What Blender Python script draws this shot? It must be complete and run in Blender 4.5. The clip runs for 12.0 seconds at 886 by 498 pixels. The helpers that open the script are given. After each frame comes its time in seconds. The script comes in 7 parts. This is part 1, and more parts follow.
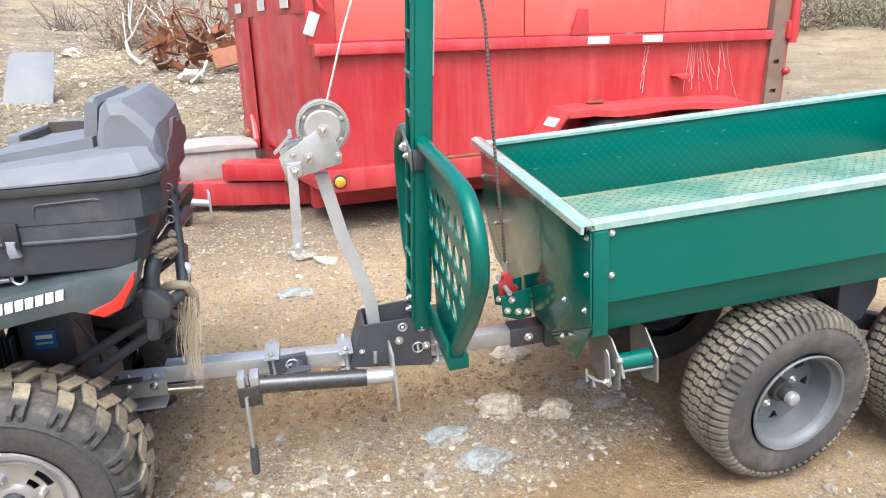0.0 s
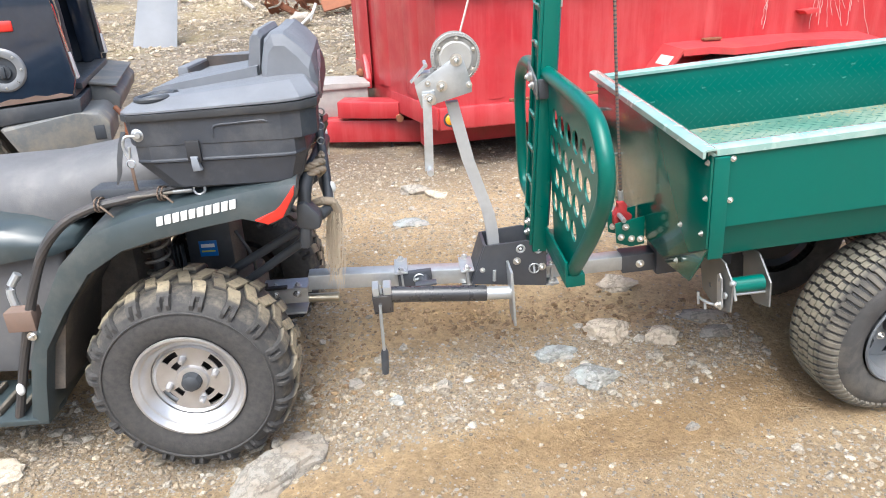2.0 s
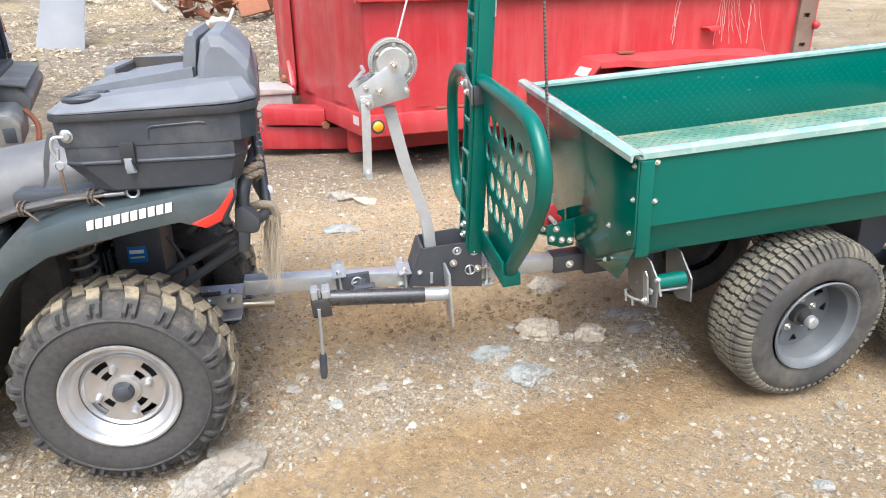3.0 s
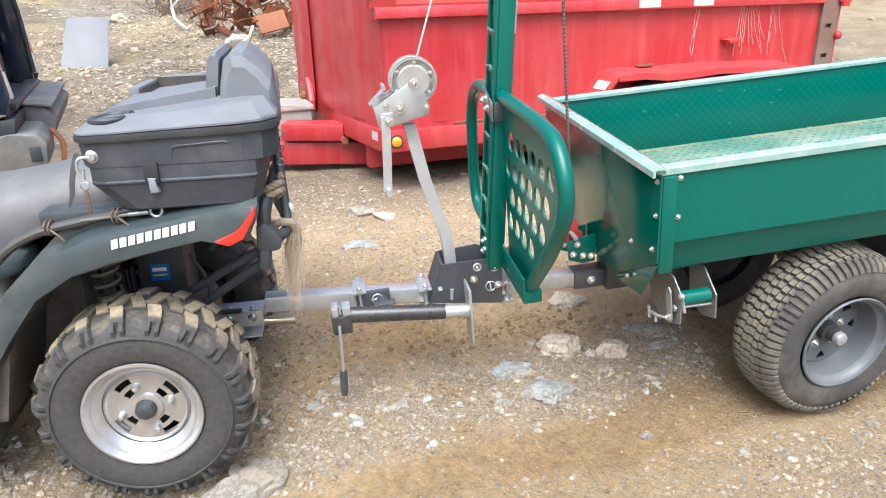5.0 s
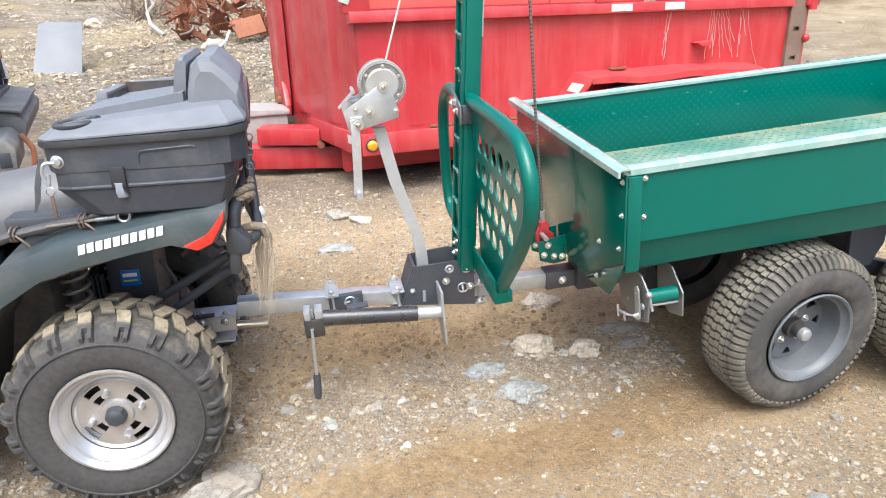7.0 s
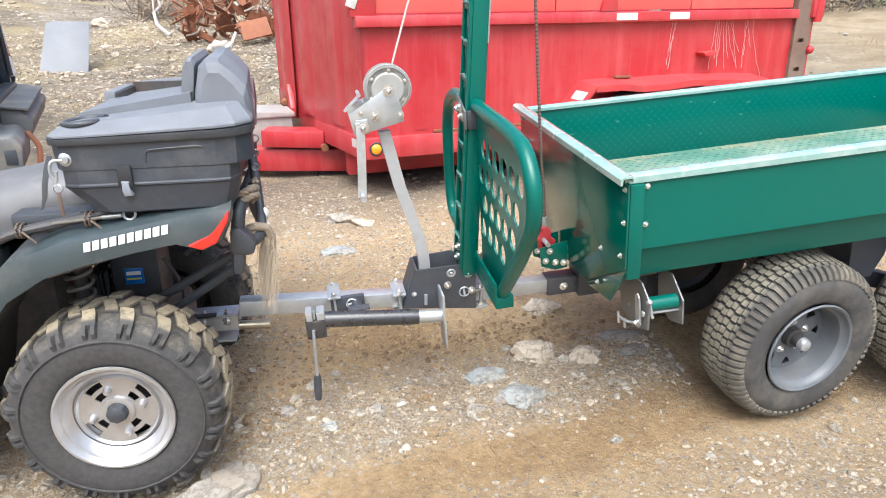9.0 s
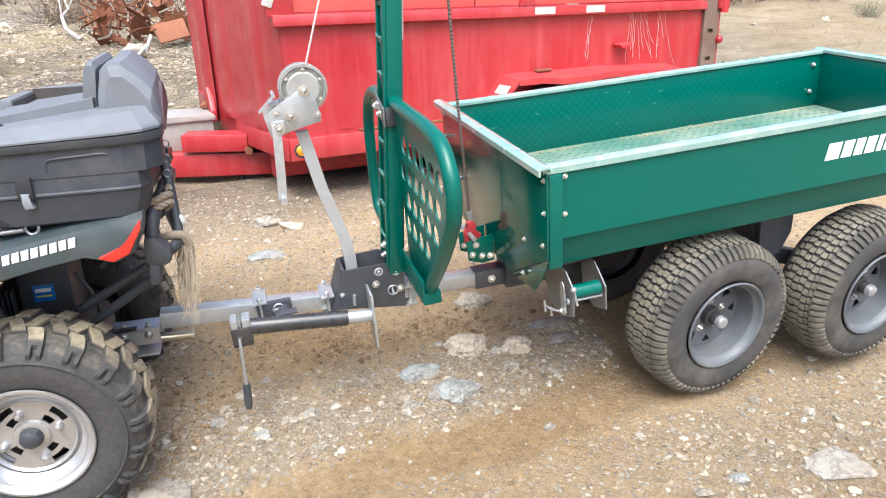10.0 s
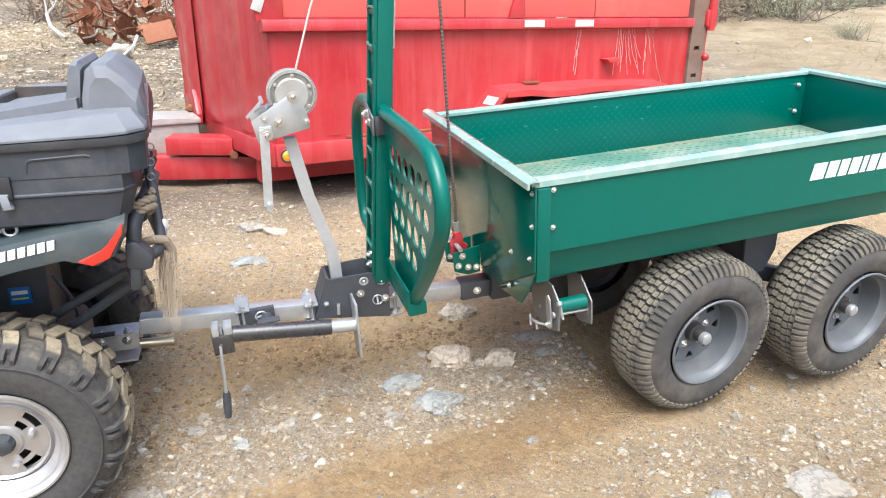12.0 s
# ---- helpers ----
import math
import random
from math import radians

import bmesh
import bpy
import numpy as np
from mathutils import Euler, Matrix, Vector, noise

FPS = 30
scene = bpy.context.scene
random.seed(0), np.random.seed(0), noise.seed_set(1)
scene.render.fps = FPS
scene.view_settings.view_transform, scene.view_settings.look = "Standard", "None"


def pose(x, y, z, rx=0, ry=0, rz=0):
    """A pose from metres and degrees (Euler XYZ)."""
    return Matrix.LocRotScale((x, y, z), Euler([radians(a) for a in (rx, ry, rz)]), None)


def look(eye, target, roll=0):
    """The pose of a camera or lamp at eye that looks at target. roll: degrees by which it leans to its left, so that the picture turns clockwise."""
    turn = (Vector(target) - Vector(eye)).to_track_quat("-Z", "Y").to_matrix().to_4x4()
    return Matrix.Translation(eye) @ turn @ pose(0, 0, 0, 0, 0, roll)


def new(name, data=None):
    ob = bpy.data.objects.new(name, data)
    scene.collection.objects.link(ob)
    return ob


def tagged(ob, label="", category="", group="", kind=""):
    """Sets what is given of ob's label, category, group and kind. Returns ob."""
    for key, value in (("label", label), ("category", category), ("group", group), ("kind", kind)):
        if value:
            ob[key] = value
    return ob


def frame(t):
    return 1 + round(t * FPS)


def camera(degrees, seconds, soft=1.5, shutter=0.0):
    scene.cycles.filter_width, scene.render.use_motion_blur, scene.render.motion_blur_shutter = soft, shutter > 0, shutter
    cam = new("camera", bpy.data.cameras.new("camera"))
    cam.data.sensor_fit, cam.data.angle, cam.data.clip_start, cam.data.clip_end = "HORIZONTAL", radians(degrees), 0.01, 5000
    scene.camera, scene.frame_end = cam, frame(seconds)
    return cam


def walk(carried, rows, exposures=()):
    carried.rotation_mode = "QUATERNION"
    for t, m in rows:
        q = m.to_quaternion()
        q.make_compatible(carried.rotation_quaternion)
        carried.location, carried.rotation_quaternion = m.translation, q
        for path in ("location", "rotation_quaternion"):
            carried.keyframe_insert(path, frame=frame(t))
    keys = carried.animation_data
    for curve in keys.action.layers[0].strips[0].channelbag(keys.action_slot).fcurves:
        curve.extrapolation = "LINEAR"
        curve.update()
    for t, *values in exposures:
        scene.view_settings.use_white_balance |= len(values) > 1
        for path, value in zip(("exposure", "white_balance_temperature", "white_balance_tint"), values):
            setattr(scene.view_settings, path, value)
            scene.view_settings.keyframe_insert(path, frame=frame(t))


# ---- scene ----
cam = camera(66.6, 12.0, 1.0)
PATH = [
    (0, (0.527, 0.593, 1.407), (-0.082, 2.395, 0.787), -1.4),
    (0.5, (0.581, 0.558, 1.395), (-0.045, 2.326, 0.701), -0.4),
    (1, (0.615, 0.552, 1.381), (-0.223, 2.187, 0.592), -3.4),
    (1.5, (0.611, 0.507, 1.395), (-0.346, 2.076, 0.605), -4.2),
    (2, (0.507, 0.405, 1.393), (-0.338, 2.052, 0.635), -2.7),
    (2.5, (0.461, 0.351, 1.387), (-0.221, 2.058, 0.6), -0.7),
    (3, (0.472, 0.346, 1.388), (-0.16, 2.094, 0.649), -0.7),
    (4.8, (0.459, 0.346, 1.398), (-0.241, 2.084, 0.698), -1.1),
    (5, (0.46, 0.353, 1.397), (-0.225, 2.096, 0.694), -1.5),
    (5.5, (0.466, 0.361, 1.398), (-0.188, 2.114, 0.693), -1.1),
    (6, (0.48, 0.355, 1.396), (-0.168, 2.113, 0.695), -1.8),
    (6.5, (0.489, 0.353, 1.394), (-0.148, 2.118, 0.701), -1.5),
    (7, (0.497, 0.35, 1.396), (-0.139, 2.115, 0.702), -1.6),
    (9, (0.498, 0.337, 1.397), (-0.143, 2.106, 0.717), -0.6),
    (9.5, (0.51, 0.349, 1.391), (-0.059, 2.141, 0.708), -1.0),
    (10, (0.532, 0.352, 1.394), (0.069, 2.171, 0.704), -1.6),
    (10.5, (0.541, 0.346, 1.397), (0.11, 2.173, 0.708), -0.9),
    (11, (0.536, 0.357, 1.393), (0.115, 2.187, 0.706), -0.4),
    (11.5, (0.538, 0.364, 1.393), (0.122, 2.196, 0.708), 0.1),
    (12, (0.519, 0.365, 1.396), (0.102, 2.204, 0.729), 0.2),
]
walk(cam, [(t, look(eye, target, roll)) for t, eye, target, roll in PATH], [(0.0, 1.35, 5740, 5), (12.0, 1.35, 5740, 5)])

# ---- daylight: high thin cloud, soft sun ----
world = bpy.data.worlds.new("sky")
scene.world = world
world.use_nodes = True
wn = world.node_tree
sky = wn.nodes.new("ShaderNodeTexSky")
sky.sky_type = "NISHITA"
sky.sun_disc = False
SUN_EL, SUN_AZ = radians(62), radians(164)
sky.sun_elevation, sky.sun_rotation = SUN_EL, SUN_AZ
sky.air_density, sky.dust_density, sky.ozone_density = 0.8, 9.0, 1.0
wn.nodes["Background"].inputs[1].default_value = 0.15
wn.links.new(sky.outputs[0], wn.nodes["Background"].inputs[0])
sun = new("sun", bpy.data.lights.new("sun", "SUN"))
sun.data.energy, sun.data.angle, sun.data.color = 0.78, radians(60), (1.0, 0.975, 0.94)
sun.matrix_world = look((math.sin(SUN_AZ) * math.cos(SUN_EL), math.cos(SUN_AZ) * math.cos(SUN_EL), math.sin(SUN_EL)), (0, 0, 0))


# ---- material helpers ----
def nodes_of(name, rough=0.5, metal=0.0, coat=0.0):
    m = bpy.data.materials.new(name)
    m.use_nodes = True
    nt = m.node_tree
    b = nt.nodes["Principled BSDF"]
    b.inputs["Roughness"].default_value, b.inputs["Metallic"].default_value, b.inputs["Coat Weight"].default_value = rough, metal, coat
    b.inputs["Coat Roughness"].default_value = 0.08
    co = nt.nodes.new("ShaderNodeTexCoord").outputs["Object"]
    return m, nt, b, co


def tex(nt, co, scale, detail=4.0, rough=0.6, kind="noise", dist=0.0):
    n = nt.nodes.new("ShaderNodeTexNoise" if kind == "noise" else "ShaderNodeTexVoronoi")
    n.inputs["Scale"].default_value = scale
    if kind == "noise":
        n.inputs["Detail"].default_value, n.inputs["Roughness"].default_value, n.inputs["Distortion"].default_value = detail, rough, dist
    nt.links.new(co, n.inputs["Vector"])
    return n.outputs[0]


def ramp(nt, fac, *stops):
    r = nt.nodes.new("ShaderNodeValToRGB")
    el = r.color_ramp.elements
    while len(el) < len(stops):
        el.new(0.5)
    for e, (p, c) in zip(el, stops):
        e.position, e.color = p, (c, c, c, 1) if isinstance(c, (int, float)) else (*c, 1)
    nt.links.new(fac, r.inputs[0])
    return r.outputs[0]


def blend(nt, fac, a, b, mode="MIX"):
    n = nt.nodes.new("ShaderNodeMix")
    n.data_type, n.blend_type = "RGBA", mode
    for sock, v in ((n.inputs[0], fac), (n.inputs[6], a), (n.inputs[7], b)):
        if isinstance(v, bpy.types.NodeSocket):
            nt.links.new(v, sock)
        elif isinstance(v, (int, float)):
            sock.default_value = v
        else:
            sock.default_value = (*v, 1)
    return n.outputs[2]


def bump(nt, b, height, strength=0.3, distance=0.01):
    n = nt.nodes.new("ShaderNodeBump")
    n.inputs["Strength"].default_value, n.inputs["Distance"].default_value = strength, distance
    nt.links.new(height, n.inputs["Height"])
    nt.links.new(n.outputs[0], b.inputs["Normal"])


def surface(name, colour, rough=0.5, metal=0.0, coat=0.0, dirt=(0.3, 0.24, 0.17), dirt_amount=0.2, grain=0.12, scale=14.0, relief=0.1, fine=180.0, spread=0.0):
    """A surface of one colour with tonal grain, dust in patches and fine relief."""
    m, nt, b, co = nodes_of(name, rough, metal, coat)
    lo = tuple(c * (1 - grain) for c in colour)
    hi = tuple(min(1, c * (1 + grain)) for c in colour)
    c1 = blend(nt, ramp(nt, tex(nt, co, scale, 6), (0.3, 0.0), (0.7, 1.0)), lo, hi)
    mask = ramp(nt, tex(nt, co, scale * 0.35, 8, 0.7), (0.52 - spread, 0.0), (0.8 - spread * 1.6, dirt_amount))
    c2 = blend(nt, mask, c1, dirt)
    nt.links.new(c2, b.inputs["Base Color"])
    r = nt.nodes.new("ShaderNodeMath")
    r.operation = "MULTIPLY_ADD"
    nt.links.new(tex(nt, co, scale * 2, 5), r.inputs[0])
    r.inputs[1].default_value, r.inputs[2].default_value = 0.25, rough - 0.12
    nt.links.new(r.outputs[0], b.inputs["Roughness"])
    if relief:
        bump(nt, b, tex(nt, co, fine, 3), relief, 0.002)
    return m


GREEN = surface("green_powder_coat", (0.003, 0.099, 0.076), 0.32, coat=0.2, dirt=(0.03, 0.12, 0.10), dirt_amount=0.05, grain=0.04, scale=2.5, relief=0.06, fine=320)
GREEN.node_tree.nodes["Principled BSDF"].inputs["Specular IOR Level"].default_value = 0.25
GLOSSY = surface("glossy_green_paint", (0.003, 0.088, 0.064), 0.17, coat=0.25, dirt=(0.03, 0.11, 0.09), dirt_amount=0.05, grain=0.03, scale=2.5, relief=0.0)
GLOSSY.node_tree.nodes["Principled BSDF"].inputs["Specular IOR Level"].default_value = 0.35
# Rail green whitened in both colours to stand in for sky reflection.
GREEN_SHEEN = surface("scuffed_dusty_green_rail", (0.18, 0.33, 0.29), 0.24, coat=1.0, dirt=(0.35, 0.45, 0.42), dirt_amount=0.7, grain=0.1, scale=9, relief=0.05, spread=0.12)
GREEN_WORN = surface("worn_green_chequer", (0.010, 0.098, 0.077), 0.35, coat=0.15, dirt=(0.12, 0.22, 0.18), dirt_amount=0.5, scale=5, relief=0.0)
GREEN_DUSTY = surface("dusty_green_floor", (0.075, 0.17, 0.13), 0.55, dirt=(0.29, 0.32, 0.255), dirt_amount=0.75, spread=0.08, grain=0.2, scale=9)


def streaky_paint(name, base, faded, dark, rough):
    """Old paint: faded in broad patches, streaked downwards, with fine scratches."""
    m, nt, b, co = nodes_of(name, rough, coat=0.15)
    mp = nt.nodes.new("ShaderNodeMapping")
    mp.inputs["Scale"].default_value = (9, 9, 0.7)
    nt.links.new(co, mp.inputs["Vector"])
    c = blend(nt, ramp(nt, tex(nt, co, 1.6, 8, 0.65), (0.42, 0.0), (0.72, 0.55)), base, faded)
    c = blend(nt, ramp(nt, tex(nt, mp.outputs[0], 1.0, 6, 0.7), (0.48, 0.0), (0.70, 0.6)), c, faded)
    c = blend(nt, ramp(nt, tex(nt, mp.outputs[0], 2.3, 7, 0.7), (0.62, 0.0), (0.85, 0.35)), c, dark)
    c = blend(nt, ramp(nt, tex(nt, co, 30, 9, 0.8), (0.66, 0.0), (0.74, 0.5)), c, (0.6, 0.33, 0.29))
    c = blend(nt, ramp(nt, tex(nt, co, 3.2, 9, 0.78), (0.66, 0.0), (0.69, 0.85)), c, (0.19, 0.085, 0.045))
    nt.links.new(c, b.inputs["Base Color"])
    nt.links.new(ramp(nt, tex(nt, co, 6, 6), (0.3, rough - 0.12), (0.7, rough + 0.15)), b.inputs["Roughness"])
    bump(nt, b, tex(nt, co, 5, 5), 0.25, 0.02)
    return m


RED = streaky_paint("weathered_red_paint", (0.358, 0.017, 0.024), (0.448, 0.083, 0.083), (0.27, 0.026, 0.028), 0.40)
RED_WORN = surface("worn_red_paint", (0.42, 0.036, 0.04), 0.55, dirt=(0.2, 0.1, 0.06), dirt_amount=0.6, grain=0.2, scale=7)
ZINC = surface("galvanised_steel", (0.43, 0.45, 0.46), 0.36, 0.6, dirt_amount=0.1, grain=0.1, scale=40, relief=0.015)
DULL_ZINC = surface("dull_zinc_plate", (0.20, 0.21, 0.212), 0.45, 0.6, dirt_amount=0.3)
BOLT = surface("zinc_bolt", (0.62, 0.62, 0.6), 0.3, 0.9, dirt_amount=0.1)
JACK_BLACK = surface("glossy_black_jack_paint", (0.026, 0.027, 0.030), 0.28, coat=0.3, dirt_amount=0.1, relief=0.05)
CHARCOAL = surface("charcoal_powder_coat", (0.045, 0.05, 0.06), 0.45, dirt_amount=0.12, relief=0.15)
BLACK = surface("black_plastic", (0.040, 0.045, 0.052), 0.46, dirt=(0.20, 0.18, 0.16), dirt_amount=0.35, relief=0.35, fine=600)
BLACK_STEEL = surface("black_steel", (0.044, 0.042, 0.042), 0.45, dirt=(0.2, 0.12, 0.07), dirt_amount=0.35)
LID = surface("sun_faded_grey_plastic", (0.135, 0.145, 0.162), 0.62, dirt=(0.26, 0.26, 0.26), dirt_amount=0.25, relief=0.4, fine=600)
FENDER = surface("dark_green_plastic", (0.036, 0.050, 0.055), 0.34, coat=0.3, dirt=(0.22, 0.2, 0.17), dirt_amount=0.35, scale=8)
SEAT = surface("grey_vinyl", (0.115, 0.116, 0.12), 0.55, dirt=(0.34, 0.32, 0.3), dirt_amount=0.3, relief=0.4, fine=300)
RUBBER = surface("dusty_rubber", (0.048, 0.047, 0.046), 0.72, dirt=(0.17, 0.152, 0.122), dirt_amount=0.6, spread=0.05, grain=0.3, relief=0.4)
TREAD = surface("muddy_tread", (0.095, 0.085, 0.068), 0.85, dirt=(0.36, 0.30, 0.2), dirt_amount=0.8, grain=0.3, scale=16, relief=0.5)
ALLOY = surface("satin_wheel_metal", (0.50, 0.50, 0.505), 0.34, 0.75, dirt=(0.25, 0.23, 0.2), dirt_amount=0.3, grain=0.1)
GREY_RIM = surface("grey_painted_rim", (0.105, 0.115, 0.125), 0.42, dirt_amount=0.2)
WHITE = surface("white_lettering", (0.68, 0.68, 0.66), 0.5, dirt_amount=0.1)
NAVY = surface("dark_blue_car_paint", (0.016, 0.026, 0.045), 0.18, coat=0.8, dirt=(0.12, 0.11, 0.10), dirt_amount=0.08)
RUST = surface("rusted_steel", (0.2, 0.075, 0.035), 0.85, dirt=(0.08, 0.05, 0.04), dirt_amount=0.7, grain=0.35, relief=0.5)
OLD_STEEL = surface("brown_weathered_steel", (0.155, 0.098, 0.072), 0.8, dirt=(0.15, 0.12, 0.10), dirt_amount=0.7, grain=0.3, scale=6, relief=0.4, spread=0.1)
FIBRE = surface("loose_pale_hemp_fibre", (0.46, 0.39, 0.29), 0.9, dirt=(0.3, 0.24, 0.17), dirt_amount=0.4, relief=0.0)
ROPE = surface("frayed_hemp_rope", (0.29, 0.24, 0.175), 0.9, dirt=(0.2, 0.16, 0.12), dirt_amount=0.5, relief=0.6)
MUDDY = surface("mud_caked_black_plastic", (0.075, 0.068, 0.060), 0.75, dirt=(0.22, 0.18, 0.135), dirt_amount=0.85, scale=7, relief=0.4, spread=0.1)
STONE = surface("pale_stone", (0.36, 0.32, 0.27), 0.85, dirt=(0.27, 0.2, 0.13), dirt_amount=0.75, grain=0.25, scale=12, relief=0.6, fine=60)


def tread_material(name, radius, mud, share, least):
    """Rubber with dried mud on the tops of the blocks, beyond a radius from the axle."""
    m, nt, b, co = nodes_of(name, 0.8)
    sep = nt.nodes.new("ShaderNodeSeparateXYZ")
    nt.links.new(co, sep.inputs[0])
    flat = nt.nodes.new("ShaderNodeCombineXYZ")
    nt.links.new(sep.outputs[0], flat.inputs[0])
    nt.links.new(sep.outputs[2], flat.inputs[2])
    length = nt.nodes.new("ShaderNodeVectorMath")
    length.operation = "LENGTH"
    nt.links.new(flat.outputs[0], length.inputs[0])
    top = ramp(nt, length.outputs["Value"], (radius, 0.0), (radius + 0.006, 1.0))
    shift = nt.nodes.new("ShaderNodeVectorMath")
    shift.operation = "ADD"
    own = nt.nodes.new("ShaderNodeObjectInfo").outputs["Random"]
    nt.links.new(co, shift.inputs[0])
    nt.links.new(own, shift.inputs[1])
    patch = ramp(nt, tex(nt, shift.outputs[0], 22, 7, 0.7), (0.62 - share * 0.35, 0.0), (0.78 - share * 0.3, 1.0))
    worn = ramp(nt, own, (0.0, least), (0.7, 1.0))
    base = blend(nt, ramp(nt, tex(nt, co, 60, 6), (0.3, 0.0), (0.7, 1.0)), (0.032, 0.032, 0.033), (0.058, 0.055, 0.051))
    tone = blend(nt, ramp(nt, tex(nt, shift.outputs[0], 90, 6, 0.7), (0.3, 0.0), (0.7, 1.0)), tuple(c * 0.7 for c in mud), mud)
    fac = blend(nt, 1.0, blend(nt, 1.0, top, patch, "MULTIPLY"), worn, "MULTIPLY")
    nt.links.new(blend(nt, fac, base, tone), b.inputs["Base Color"])
    bump(nt, b, tex(nt, co, 140, 5), 0.4, 0.003)
    return m


LUG = tread_material("mud_topped_rubber", 0.296, (0.36, 0.305, 0.205), 0.95, 0.35)
MUD_TYRE = tread_material("mud_streaked_rubber", 0.266, (0.15, 0.132, 0.102), 0.55, 0.75)
TURF = tread_material("dusty_turf_tread", 0.2815, (0.27, 0.25, 0.19), 1.4, 0.95)


# ---- mesh helpers ----
class Shape:
    """Collects forms into one mesh."""

    def __init__(self):
        self.bm = bmesh.new()

    def box(self, a, b, bevel=0.0, m=None):
        c = [(a[i] + b[i]) / 2 for i in range(3)]
        s = [max(abs(b[i] - a[i]), 1e-4) for i in range(3)]
        mat = (m or Matrix()) @ Matrix.Translation(c) @ Matrix.Diagonal((*s, 1))
        geo = bmesh.ops.create_cube(self.bm, size=1, matrix=mat)
        if bevel:
            edges = {e for v in geo["verts"] for e in v.link_edges}
            bmesh.ops.bevel(self.bm, geom=list(edges), offset=bevel, segments=2, affect="EDGES", profile=0.5)
        return self

    def rod(self, p, q, r, seg=16, r2=None):
        p, q = Vector(p), Vector(q)
        d = q - p
        turn = d.to_track_quat("Z", "Y").to_matrix().to_4x4()
        bmesh.ops.create_cone(self.bm, cap_ends=True, segments=seg, radius1=r, radius2=r if r2 is None else r2, depth=d.length, matrix=Matrix.Translation((p + q) / 2) @ turn)
        return self

    def bar(self, p, q, w, h, up=(0, 0, 1), bevel=0.0):
        """A rectangular bar from p to q: w across, h along up."""
        p, q = Vector(p), Vector(q)
        d = (q - p).normalized()
        side = d.cross(Vector(up)).normalized()
        top = side.cross(d)
        m = Matrix((d, side, top)).transposed().to_4x4()
        m.translation = p
        return self.box((0, -w / 2, -h / 2), ((q - p).length, w / 2, h / 2), bevel, m)

    def tube(self, points, r, seg=12, closed=False, rounds=0, bend=0.05):
        pts = [Vector(p) for p in points]
        if rounds:
            out = [pts[0]]
            for a, b, c in zip(pts, pts[1:], pts[2:]):
                u, v = (a - b), (c - b)
                k = min(bend, u.length * 0.48, v.length * 0.48)
                s, e = b + u.normalized() * k, b + v.normalized() * k
                out += [s.lerp(b, i / rounds).lerp(b.lerp(e, i / rounds), i / rounds) for i in range(rounds + 1)]
            pts = out + [pts[-1]]
        rings, n = [], len(pts)
        ref = Vector((0.31, 0.17, 0.93))
        for i, p in enumerate(pts):
            d = (pts[min(i + 1, n - 1)] - pts[max(i - 1, 0)]).normalized()
            s = d.cross(ref).normalized()
            t = s.cross(d)
            rr = r(i / (n - 1)) if callable(r) else r
            rings.append([self.bm.verts.new(p + (s * math.cos(a) + t * math.sin(a)) * rr) for a in (2 * math.pi * k / seg for k in range(seg))])
        for a, b in zip(rings, rings[1:]):
            for k in range(seg):
                self.bm.faces.new((a[k], a[(k + 1) % seg], b[(k + 1) % seg], b[k]))
        self.bm.faces.new(rings[0][::-1])
        self.bm.faces.new(rings[-1])
        return self

    def prism(self, outline, axis, lo, hi, bevel=0.0, m=None):
        """An outline in the two other axes, pushed along axis (0, 1 or 2) from lo to hi."""
        def at(p, v):
            c = [p[0], p[1]]
            c.insert(axis, v)
            return (m or Matrix()) @ Vector(c)
        a = [self.bm.verts.new(at(p, lo)) for p in outline]
        b = [self.bm.verts.new(at(p, hi)) for p in outline]
        n = len(a)
        faces = [self.bm.faces.new(a[::-1]), self.bm.faces.new(b)]
        faces += [self.bm.faces.new((a[i], a[(i + 1) % n], b[(i + 1) % n], b[i])) for i in range(n)]
        if bevel:
            bmesh.ops.bevel(self.bm, geom=list({e for f in faces for e in f.edges}), offset=bevel, segments=2, affect="EDGES", profile=0.5)
        return self

    def lathe(self, profile, centre, axis=1, seg=48, loop=False, a0=0.0, a1=2 * math.pi):
        """Turns (radius, offset along axis) pairs round an axis through centre."""
        full = abs(a1 - a0 - 2 * math.pi) < 1e-6
        rings = []
        for k in range(seg + (0 if full else 1)):
            a = a0 + (a1 - a0) * k / seg
            ring = []
            for r, o in profile:
                c = [r * math.cos(a), r * math.sin(a)]
                c.insert(axis, o)
                ring.append(self.bm.verts.new(Vector(c) + Vector(centre)))
            rings.append(ring)
        n = len(profile)
        for k in range(len(rings) - (0 if full else 1)):
            p, q = rings[k], rings[(k + 1) % len(rings)]
            for i in range(n if loop else n - 1):
                j = (i + 1) % n
                if (p[i].co - q[i].co).length < 1e-7 and (p[j].co - q[j].co).length < 1e-7:
                    continue
                try:
                    self.bm.faces.new((p[i], p[j], q[j], q[i]))
                except ValueError:
                    pass
        return self

    def ball(self, c, r, scale=(1, 1, 1), sub=2, m=None):
        bmesh.ops.create_icosphere(self.bm, subdivisions=sub, radius=r, matrix=(m or Matrix()) @ Matrix.Translation(c) @ Matrix.Diagonal((*scale, 1)))
        return self

    def loft(self, rings, cap=True, close=True):
        """Joins rings of equally many points."""
        vs = [[self.bm.verts.new(p) for p in ring] for ring in rings]
        n = len(vs[0])
        for a, b in zip(vs, vs[1:]):
            for k in range(n if close else n - 1):
                self.bm.faces.new((a[k], a[(k + 1) % n], b[(k + 1) % n], b[k]))
        if cap:
            self.bm.faces.new(vs[0][::-1])
            self.bm.faces.new(vs[-1])
        return self


